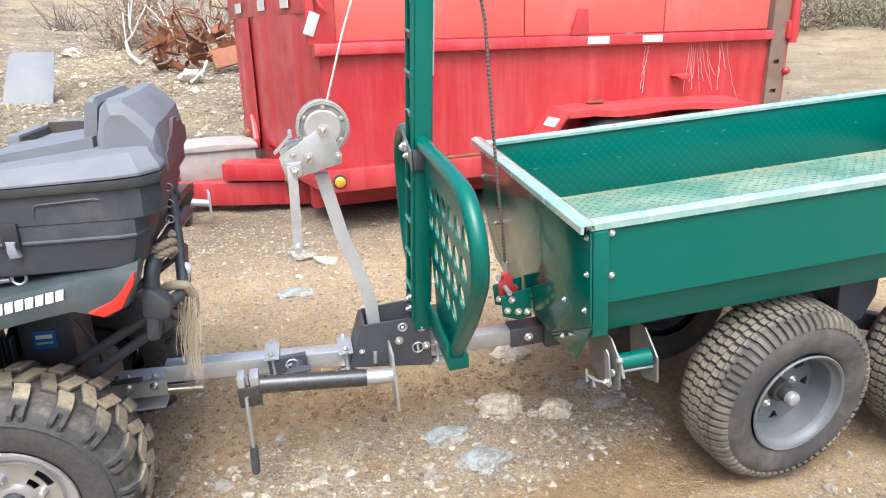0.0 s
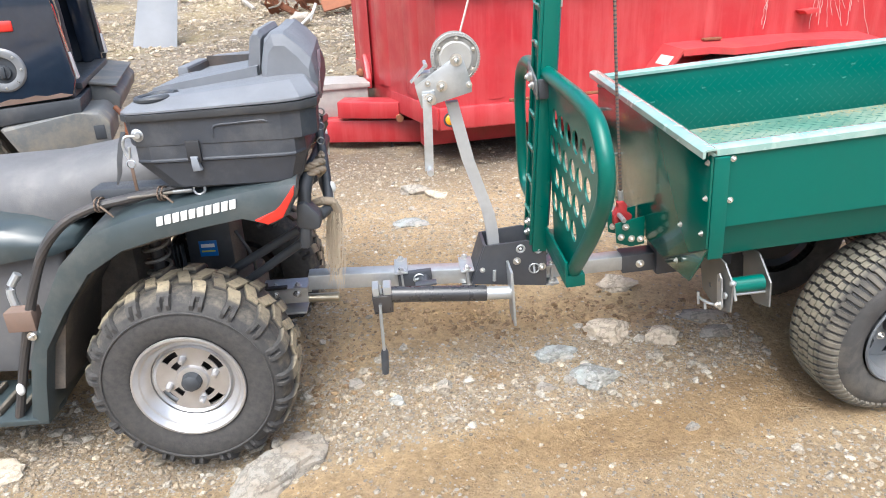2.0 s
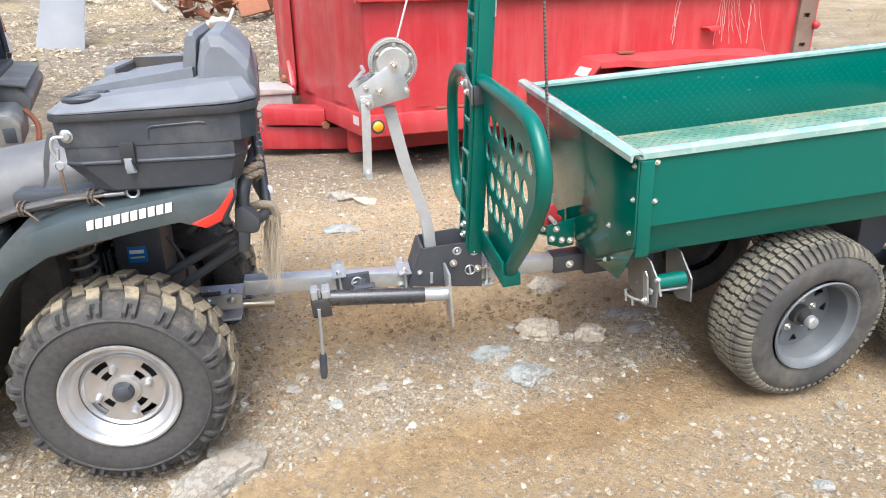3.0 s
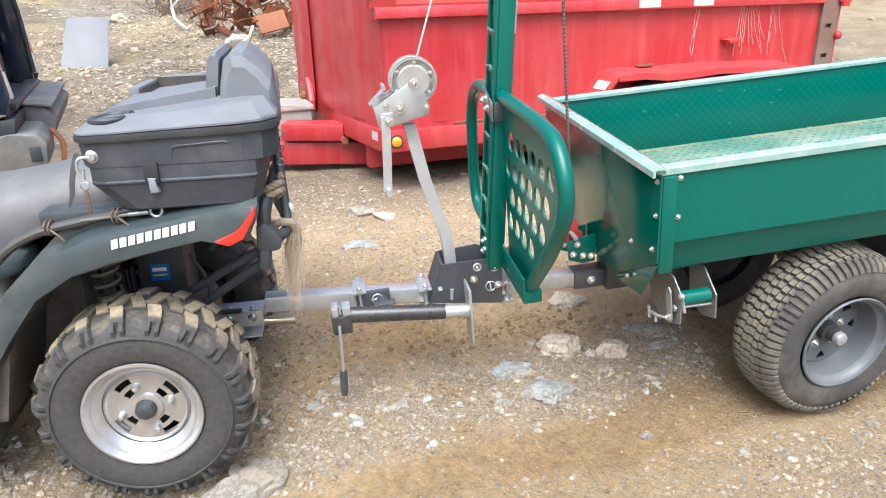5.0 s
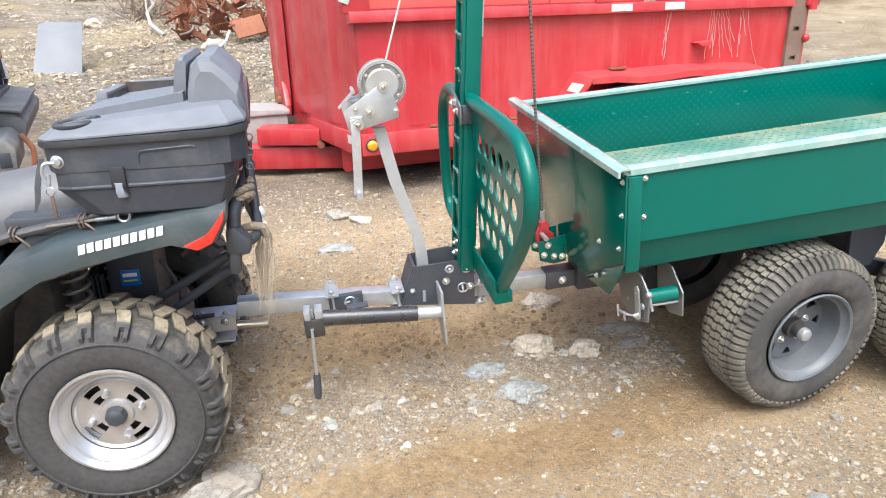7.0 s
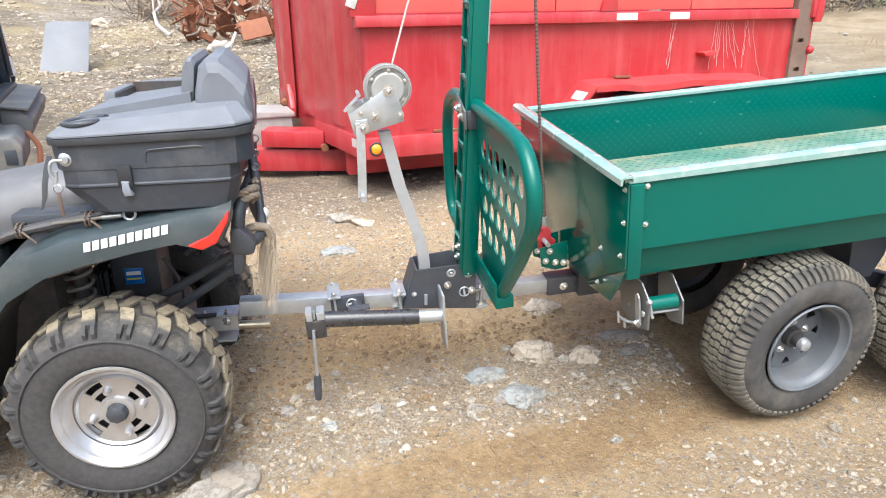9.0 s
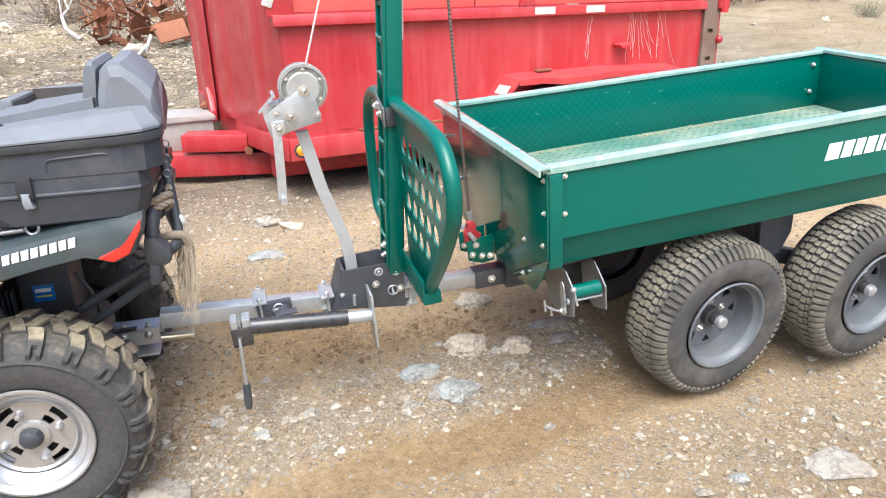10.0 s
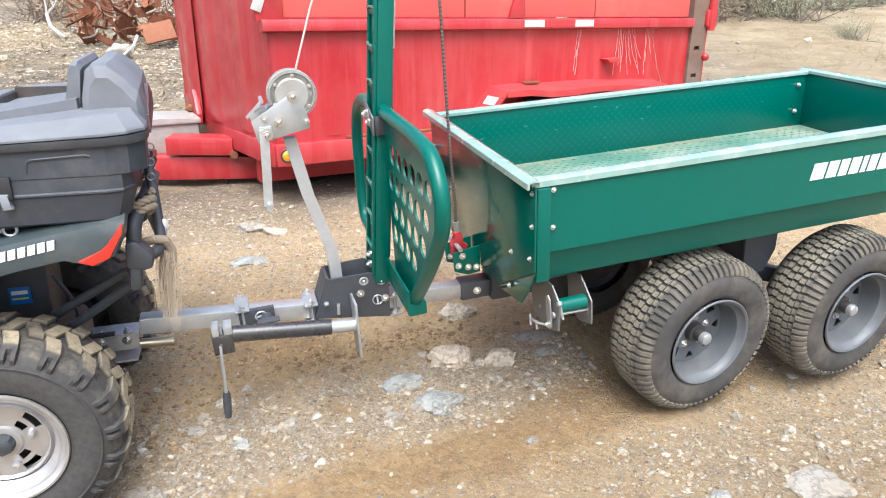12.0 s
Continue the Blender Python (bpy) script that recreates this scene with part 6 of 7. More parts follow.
    part("reflective_tape", Shape().box((-0.025, -0.075, -0.002), (0.045, 0.075, 0.002)), tape, slope).matrix_basis = Matrix.Translation((-0.725, -0.15, 0.774)) @ Matrix.Rotation(radians(-51), 4, "Y")
    part("fender_clip", Shape().box((-0.36, -0.06, 0.875), (-0.22, -0.02, 0.892), 0.004), RUST, fd)
    for x in (-0.22, 0.56):
        for y, m in ((-0.24, Matrix()), (2.14, Matrix.Rotation(math.pi, 4, "Z"))):
            w = part("wheel", Shape().lathe(tyre_profile(0.345, 0.20, 0.20), (0, 0, 0), 1, 40), RUBBER, t)
            w.matrix_basis = Matrix.Translation((x, y, 0.46)) @ m
            part("rim", Shape().lathe([(0.2, 0.01), (0.19, 0.0), (0.17, 0.03), (0.06, 0.04), (0.0, 0.03)], (0, 0, 0), 1, 32), GREY_RIM, w)
    # rear post with notches and hinge
    rp = part("rear_post", flat_with_holes([(1.36, 0.50), (1.53, 0.50), (1.535, 1.95), (1.36, 1.95)], [[(1.41, z), (1.475, z), (1.475, z + 0.032), (1.41, z + 0.032)] for z in (0.62, 0.85, 1.08)], 1, -0.03, -0.015), OLD_STEEL, t, "rusty brown notched tailgate post")
    part("post_web", Shape().box((1.36, -0.016, 0.50), (1.375, 0.08, 1.95)).box((1.52, -0.016, 0.50), (1.535, 0.08, 1.95)).box((1.375, 0.0, 0.50), (1.52, 0.015, 1.95)), OLD_STEEL, rp)
    part("hinge", Shape().box((1.50, -0.06, 1.27), (1.62, 0.02, 1.41), 0.01).rod((1.56, -0.05, 1.24), (1.56, -0.05, 1.56), 0.035, 16), RED, t)
    part("hinge_pin", Shape().ball((1.545, -0.04, 1.02), 0.035), RED, t)
    part("tail_frame", Shape().box((1.53, -0.02, 0.5), (1.56, 1.9, 1.9), 0.005), RED, t)
    return t


def tool_box():
    m = DUMP_POSE @ Matrix.Translation((-2.82, 1.36, 0.36))
    t = thing("tool_box", m, "closed grey metal tool box on the drawbar", "tool box")
    grey = surface("dusty_grey_sheet_metal", (0.33, 0.32, 0.30), 0.55, 0.1, dirt_amount=0.4)
    part("case", Shape().box((-0.30, -0.22, 0.0), (0.26, 0.22, 0.22), 0.006), grey, t)
    part("lid", Shape().prism([(-0.32, 0.215), (0.28, 0.215), (0.28, 0.25), (-0.02, 0.262), (-0.32, 0.25)], 1, -0.24, 0.24, 0.004), grey, t)
    part("bracket", Shape().box((-0.25, -0.3, -0.06), (0.2, 0.2, 0.0), 0.004), RED_WORN, t)
    return t


# ---- off-road car behind the quad ----
def car():
    t = thing("off_road_car", Matrix.Translation((-2.589, 2.581, 0)) @ Matrix.Rotation(radians(CAR_YAW), 4, "Z"), "dark blue boxy off-road car, rear hatch open, with a muddy bumper", "car")
    L, W = 3.4, 1.6
    side = [(0.0, 0.91), (0.03, 1.0), (0.0, 1.32), (-0.05, 1.80), (-2.0, 1.82), (-2.35, 1.32), (-3.3, 1.22), (-3.4, 0.75), (-3.25, 0.62), (-3.0, 0.62), (-2.9, 0.95), (-2.45, 0.95), (-2.35, 0.60), (-1.15, 0.60), (-1.05, 0.86), (-0.92, 1.03), (-0.58, 1.04), (-0.44, 1.0), (-0.36, 0.90)]
    for y0, y1 in ((0.0, 0.05), (W - 0.05, W)):
        part("body_side", Shape().prism(side, 1, y0, y1, 0.012), NAVY, t, "dark blue painted body side")
    part("roof", Shape().box((-2.05, 0.03, 1.78), (-0.04, W - 0.03, 1.83), 0.015), NAVY, t)
    part("bonnet", Shape().prism([(-2.4, 1.30), (-3.3, 1.20), (-3.38, 0.8), (-3.3, 0.66), (-2.4, 0.9)], 1, 0.04, W - 0.04, 0.02), NAVY, t)
    part("load_floor", Shape().box((-2.3, 0.05, 0.88), (0.0, W - 0.05, 0.94), 0.01), BLACK, t)
    part("interior_lining", Shape().box((-0.9, 0.05, 0.94), (-0.86, W - 0.05, 1.78)), BLACK, t)
    for y0, y1 in ((0.05, 0.14), (W - 0.14, W - 0.05)):
        part("rear_pillar", Shape().prism([(0.0, 0.94), (0.01, 1.3), (-0.05, 1.78), (-0.16, 1.78), (-0.12, 0.94)], 1, y0, y1, 0.01), NAVY, t)
    part("hatch_seal", Shape().tube([(0.01, 0.15, 1.0), (0.0, 0.15, 1.35), (-0.05, 0.17, 1.75), (-0.05, W - 0.17, 1.75), (0.0, W - 0.15, 1.35), (0.01, W - 0.15, 1.0)], 0.014, 8, rounds=3, bend=0.06), BLACK, t)
    part("hatch_trim", Shape().box((-0.05, 0.15, 0.925), (0.03, W - 0.15, 0.96), 0.008), BLACK, t)
    lens = bpy.data.materials["red_lamp_lens"]
    for y in (0.035, W - 0.11):
        tl = part("tail_lamp", Shape().prism([(0.018, 1.118), (0.0, 1.34), (-0.028, 1.34), (-0.012, 1.112)], 1, y, y + 0.075, 0.006), lens, t, "tall slanted red tail lamp")
        part("reverse_lens", Shape().prism([(0.036, 0.99), (0.02, 1.116), (-0.012, 1.11), (0.0, 0.99)], 1, y, y + 0.075, 0.006), WHITE, tl, "white reversing lens")
    part("seat_belt", Shape().tube([(-0.02, 0.16, 1.14), (-0.03, 0.22, 1.10), (-0.05, 0.26, 1.09)], 0.014, 8, rounds=3, bend=0.03), lens, t, "red grab strap")
    part("side_marker", Shape().box((-0.34, -0.008, 1.228), (-0.178, 0.004, 1.276), 0.006), lens, t, "small red side marker")
    ringm = surface("brushed_fuel_ring", (0.25, 0.26, 0.27), 0.4, 0.5, dirt_amount=0.3)
    fl = part("fuel_ring", Shape().lathe([(0.058, 0.012), (0.060, -0.010), (0.075, -0.014), (0.092, -0.012), (0.10, -0.004), (0.10, 0.006)], (-0.267, 0.0, 1.06), 1, 40), ringm, t, "silver bolted fuel filler ring")
    part("filler_well", Shape().lathe([(0.0, 0.0), (0.058, 0.0), (0.058, -0.004)], (-0.267, -0.001, 1.06), 1, 32), BLACK, fl)
    part("filler_cap", Shape().lathe([(0.0, -0.016), (0.03, -0.014), (0.034, 0.0)], (-0.262, -0.001, 1.05), 1, 20).box((-0.275, -0.03, 1.025), (-0.252, -0.014, 1.078), 0.006), BLACK, fl)
    for k in range(8):
        a = math.pi * k / 4
        hex_bolt(fl, (-0.267 + 0.08 * math.cos(a), -0.013, 1.06 + 0.08 * math.sin(a)), (0, -1, 0), 0.004, "screw")
    part("rust_edge", Shape().prism([(-0.36, 0.895), (-0.03, 0.915), (0.0, 0.922), (-0.05, 0.935), (-0.11, 0.926), (-0.16, 0.934), (-0.22, 0.922), (-0.27, 0.926), (-0.33, 0.910)], 1, -0.006, 0.004), OLD_STEEL, t, "rusted lower body edge")
    grey = surface("muddy_grey_plastic", (0.12, 0.125, 0.125), 0.6, dirt=(0.30, 0.26, 0.19), dirt_amount=0.9, scale=9, spread=0.05)
    part("lower_trim", Shape().prism([(-0.36, 0.80), (0.02, 0.83), (0.03, 0.905), (-0.355, 0.885)], 1, 0.0, W, 0.01), BLACK, t)
    end = [(-0.345, 0.795), (0.0, 0.835), (0.10, 0.835), (0.14, 0.78), (0.13, 0.68), (0.05, 0.60), (-0.25, 0.585)]
    bp = part("rear_bumper", Shape().prism(end, 1, -0.03, 0.40, 0.015).prism([(0.02, 0.84), (0.02, 0.93), (0.12, 0.90), (0.17, 0.84), (0.15, 0.76), (0.05, 0.74)], 1, 0.42, W + 0.02, 0.012), grey, t, "mud-splashed grey plastic bumper")
    part("bumper_recess", Shape().box((0.06, -0.034, 0.70), (0.11, -0.028, 0.77), 0.004), BLACK, bp)
    part("bumper_step", Shape().prism([(-0.02, 0.925), (0.16, 0.895), (0.16, 0.91), (-0.02, 0.94)], 1, 0.40, W, 0.004), grey, bp)
    part("tow_strap", Shape().tube([(0.14, 0.30, 0.80), (0.19, 0.24, 0.74), (0.18, 0.22, 0.66), (0.16, 0.2, 0.60)], 0.014, 8, rounds=3, bend=0.05), RUST, t, "frayed brown strap hanging from the bumper")
    for x, y, m in ((-0.75, 0.02, Matrix()), (-2.68, 0.02, Matrix()), (-0.75, W - 0.02, Matrix.Rotation(math.pi, 4, "Z")), (-2.68, W - 0.02, Matrix.Rotation(math.pi, 4, "Z"))):
        w = part("wheel", Shape().lathe(tyre_profile(0.39, 0.22, 0.26), (0, 0, 0), 1, 56), surface("muddy_tyre", (0.06, 0.056, 0.05), 0.85, dirt=(0.27, 0.24, 0.19), dirt_amount=0.9, scale=8, spread=0.15) if x == -0.75 and y < 1 else RUBBER, t)
        w.matrix_basis = Matrix.Translation((x, y, 0.50)) @ m
        part("rim", Shape().lathe([(0.22, 0.01), (0.21, 0.0), (0.19, 0.04), (0.05, 0.05), (0.0, 0.04)], (0, 0, 0), 1, 36), GREY_RIM, w)
        s = Shape()
        for k in range(22):
            for h in (0, 1):
                a = 2 * math.pi * (k + 0.5 * h) / 22
                lug(s, tyre_profile(0.39, 0.22, 0.26), [((0.13 - 0.125 * j / 3) if not h else (0.13 + 0.125 * j / 3), a + 0.05 * j) for j in range(4)][::(1 if h else -1)], 0.026, 0.012)
        part("tread", s, TREAD, w)
    return t


# ---- scrap heap and hillside ----
def ground_at(x, y):
    return float(ground_z(np.array([x]), np.array([y]))[0])


def scrap_heap():
    cx, cy = -6.9, 10.6
    t = thing("scrap_heap", Matrix.Translation((cx, cy, ground_at(cx, cy))), "tangled heap of rusty scrap metal on the slope", "scrap metal")
    rng = random.Random(21)
    right = Vector((0.83, 0.55, 0))
    back = Vector((-0.55, 0.83, 0))
    for k in range(130):
        a, b = rng.uniform(-0.95, 0.95), rng.uniform(-0.3, 1.2)
        h = rng.uniform(0.0, 1.25) * (1 - abs(a) * 0.55)
        p = right * a + back * b + Vector((0, 0, h))
        d = Vector((rng.uniform(-1, 1), rng.uniform(-1, 1), rng.uniform(-0.4, 0.9))).normalized() * rng.uniform(0.15, 0.5)
        q = p + d
        m = p.lerp(q, 0.5) + Vector((rng.uniform(-0.1, 0.1), 0, rng.uniform(-0.1, 0.1)))
        part("scrap_bar", Shape().tube([p, m, q], rng.uniform(0.008, 0.022), 6, rounds=3, bend=0.1), RUST if k % 5 else STONE, t)
    for k in range(44):
        a, b, h = rng.uniform(-0.9, 0.9), rng.uniform(-0.3, 0.8), rng.uniform(0.05, 0.85)
        m = Matrix.Translation(right * a + back * b + Vector((0, 0, h * (1 - abs(a) * 0.5)))) @ Euler((rng.uniform(0, 3), rng.uniform(0, 3), rng.uniform(0, 3))).to_matrix().to_4x4()
        w, hh = rng.uniform(0.08, 0.26), rng.uniform(0.05, 0.16)
        part("scrap_plate", Shape().prism([(-w, -hh), (w * 0.7, -hh * 1.1), (w, hh * 0.6), (-w * 0.6, hh)], 2, -0.004, 0.004, m=m), RUST, t)
    tilt = Matrix.Translation(right * 0.28 + back * -0.4 + Vector((0, 0, 0.22))) @ Matrix.Rotation(radians(33), 4, "Z") @ Matrix.Rotation(radians(62), 4, "X") @ Matrix.Rotation(radians(14), 4, "Z")
    part("rusty_tray", Shape().box((-0.24, -0.16, -0.02), (0.24, 0.16, 0.02), 0.006, tilt), surface("orange_rust", (0.24, 0.095, 0.05), 0.85, dirt=(0.2, 0.08, 0.04), dirt_amount=0.6), t, "bent orange rusted tray")
    for k in range(3):
        part("wire_coil", Shape().tube([(right * (-0.35 + 0.22 * math.cos(a)) + back * 0.05 + Vector((0, 0, 0.62 + 0.18 * math.sin(a) + 0.1 * k))) for a in (2 * math.pi * j / 16 for j in range(17))], 0.012, 6), ROPE if k == 0 else RUST, t)
    return t


def litter():
    x, y = -6.55, 9.55
    t = thing("plastic_litter", Matrix.Translation((x, y, ground_at(x, y))), "crumpled white plastic sheet with pale pipes", "litter")
    s = Shape()
    s.ball((0, 0, 0.10), 0.16, (1.2, 0.8, 0.7), 3)
    for v in s.bm.verts:
        v.co += Vector(v.co).normalized() * 0.06 * noise.noise(v.co * 9)
    part("sheet", s, STONE, t, "crumpled white plastic", 20)
    part("pipe", Shape().rod((0.12, 0.1, 0.08), (0.20, 0.2, 0.33), 0.022, 12), WHITE, t)
    part("pipe", Shape().rod((0.08, -0.1, 0.02), (0.24, 0.05, 0.20), 0.022, 12), WHITE, t)
    return t


def metal_sheet():
    x, y = -7.55, 7.48
    t = thing("metal_sheet", Matrix.Translation((x, y, ground_at(x, y) - 0.02)) @ Matrix.Rotation(radians(40), 4, "Z") @ Matrix.Rotation(radians(48), 4, "X"), "bare grey sheet of metal leaning on the bank", "metal sheet")
    part("sheet", Shape().prism([(-0.30, 0.0), (0.30, 0.0), (0.36, 0.90), (0.05, 0.91), (-0.06, 0.93), (-0.19, 0.89)], 2, -0.006, 0.006, 0.002), surface("weathered_zinc_sheet", (0.15, 0.158, 0.17), 0.6, 0.1, dirt=(0.22, 0.2, 0.18), dirt_amount=0.4, scale=3), t)
    return t


def shrub(x, y, size, tone, seed, name="shrub", label="leafless grey-green roadside shrub", leafy=True):
    t = thing(name, Matrix.Translation((x, y, ground_at(x, y) - 0.03)), label, "bush", "shrubs on the slope")
    rng = random.Random(seed)
    twigs, leaves = Shape(), Shape()
    for k in range(34):
        a, e = rng.uniform(0, 2 * math.pi), rng.uniform(0.2, 1.35)
        p = Vector((rng.gauss(0, 0.25) * size, rng.gauss(0, 0.25) * size, 0))
        pts = [p]
        d = Vector((math.cos(a) * math.cos(e), math.sin(a) * math.cos(e), math.sin(e)))
        for j in range(4):
            d = (d + Vector((rng.gauss(0, 0.2), rng.gauss(0, 0.2), rng.gauss(0.05, 0.15)))).normalized()
            pts.append(pts[-1] + d * size * rng.uniform(0.14, 0.32))
        twigs.tube(pts, lambda f: 0.014 * size * (1.1 - f), 4)
        if leafy:
            for j in range(56):
                c = pts[rng.randint(1, 4)] + Vector((rng.gauss(0, 0.13), rng.gauss(0, 0.13), rng.gauss(0, 0.13))) * size
                u = Vector((rng.gauss(0, 1), rng.gauss(0, 1), rng.gauss(0, 1))).normalized()
                v = u.orthogonal().normalized()
                r = rng.uniform(0.016, 0.034) * size
                vs = [leaves.bm.verts.new(c + u * r), leaves.bm.verts.new(c + v * r * 0.5), leaves.bm.verts.new(c - u * r), leaves.bm.verts.new(c - v * r * 0.5)]
                leaves.bm.faces.new(vs)
    tagged(part("twig_mass", twigs, TWIG, t), kind="stuff")
    if leafy:
        tagged(part("foliage", leaves, tone, t), kind="stuff")
    return t


def dead_branch(x, y, length, az, el, r, seed, label="bleached dead branch lying on the slope"):
    t = thing("dead_branch", Matrix.Translation((x, y, ground_at(x, y))), label, "branch", "branches on the slope")
    rng = random.Random(seed)
    d = Vector((math.cos(az) * math.cos(el), math.sin(az) * math.cos(el), math.sin(el)))
    pts = [Vector((0, 0, 0.03)) + d * length * k / 5 + Vector((rng.gauss(0, 0.03), rng.gauss(0, 0.03), rng.gauss(0, 0.03))) * length for k in range(6)]
    part("limb", Shape().tube(pts, lambda f: r * (1.05 - 0.7 * f), 8), DEADWOOD, t)
    for k in range(3):
        p = pts[2 + k]
        q = p + (d + Vector((rng.gauss(0, 0.5), rng.gauss(0, 0.5), 0.4))).normalized() * length * 0.35
        part("side_branch", Shape().tube([p, p.lerp(q, 0.5) + Vector((0, 0, 0.03)), q], r * 0.4, 6), DEADWOOD, t)
    return t


CAR_YAW = 46.0
TWIG = surface("grey_twigs", (0.16, 0.13, 0.11), 0.9, dirt_amount=0.2)
DEADWOOD = surface("bleached_wood", (0.33, 0.305, 0.275), 0.85, dirt_amount=0.3)
SAGE = surface("dusty_sage_leaves", (0.13, 0.15, 0.085), 0.8, dirt=(0.24, 0.22, 0.16), dirt_amount=0.6, scale=4)
DRY = surface("dry_brown_leaves", (0.24, 0.18, 0.12), 0.85, dirt_amount=0.5, scale=4)
dump_trailer()
tool_box()
car()
scrap_heap()
litter()
metal_sheet()
for i, (x, y, s) in enumerate(((3.3, 20.6, 1.5), (4.3, 21.2, 1.7), (5.4, 21.0, 1.3), (2.4, 22.0, 1.8), (6.6, 22.6, 1.2), (7.9, 24.5, 1.5), (4.9, 23.5, 2.0), (9.6, 27.0, 1.8), (6.1, 18.2, 0.55), (11.5, 30.0, 2.2), (3.4, 25.0, 2.2))):
    shrub(x, y, s, SAGE if i % 3 else DRY, 40 + i)
for i, (x, y, s) in enumerate(((-11.5, 13.8, 1.1), (-12.5, 15.2, 1.3), (-10.3, 14.6, 0.9), (-14.5, 18.0, 1.5), (-12.0, 17.5, 1.4), (-16.5, 17.0, 1.2), (-9.6, 12.6, 0.6), (-18.0, 22.0, 1.8), (-8.4, 13.6, 0.9))):
    shrub(x, y, s, DRY, 70 + i, "dead_shrub", "tangle of leafless grey brush on the bank", leafy=i % 3 == 0)
dead_branch(-9.4, 11.6, 2.2, 2.3, 0.5, 0.045, 1)
dead_branch(-8.3, 12.3, 2.6, 2.6, 0.35, 0.04, 2)
dead_branch(-7.2, 12.6, 1.6, 0.4, 0.25, 0.035, 3)
dead_branch(-6.9, 11.5, 1.4, 2.9, 0.6, 0.02, 4)


# ---- stones ----
def stone_material(name, dark, pale, scale=9.0, dirty=0.6):
    m, nt, b, co = nodes_of(name, 0.9)
    isl = nt.nodes.new("ShaderNodeNewGeometry").outputs["Random Per Island"]
    c = ramp(nt, isl, (0.0, dark), (0.6, tuple((a + q) / 2 for a, q in zip(dark, pale))), (1.0, pale))
    c = blend(nt, ramp(nt, tex(nt, co, scale, 7, 0.7), (0.38, 0.0), (0.72, dirty)), c, (0.30, 0.235, 0.165))
    c = blend(nt, 0.7, c, ramp(nt, tex(nt, co, scale * 6, 9, 0.8), (0.3, 0.6), (0.5, 1.0), (0.7, 1.25)), "MULTIPLY")
    c = blend(nt, 0.8, c, ramp(nt, tex(nt, co, scale * 1.6, 8, 0.65), (0.455, 1.0), (0.49, 0.55), (0.51, 0.6), (0.55, 1.0)), "MULTIPLY")
    nt.links.new(c, b.inputs["Base Color"])
    bump(nt, b, tex(nt, co, 55, 9, 0.8), 0.8, 0.012)
    return m


def rock(x, y, sx, sy, sz, az, seed, material, label, sink=0.35):
    t = Shape()
    t.ball((0, 0, 0), 1.0, sub=4)
    rng = random.Random(seed)
    off = Vector((rng.uniform(0, 50), rng.uniform(0, 50), rng.uniform(0, 50)))
    cuts = [(Vector((rng.gauss(0, 1), rng.gauss(0, 1), rng.gauss(0, 0.8))).normalized(), rng.uniform(0.45, 0.8)) for _ in range(11)]
    for v in t.bm.verts:
        p = v.co.copy()
        for n, d in cuts:
            k = p.dot(n) - d
            if k > 0:
                p -= n * k * 0.94
        p += p.normalized() * (0.14 * noise.noise(p * 1.8 + off) + 0.09 * noise.noise(p * 4.5 + off) + 0.07 * noise.noise(p * 9 + off) + 0.04 * noise.noise(p * 22 + off))
        v.co = (p.x * sx, p.y * sy, p.z * sz)
    ob = part("rock", t, material, None, "", 28)
    ob.matrix_world = Matrix.Translation((x, y, ground_at(x, y) + sz * (0.5 - sink))) @ Matrix.Rotation(az, 4, "Z") @ Matrix.Rotation(rng.uniform(-0.12, 0.12), 4, "X")
    return tagged(ob, label, "rock", "rocks in the yard")


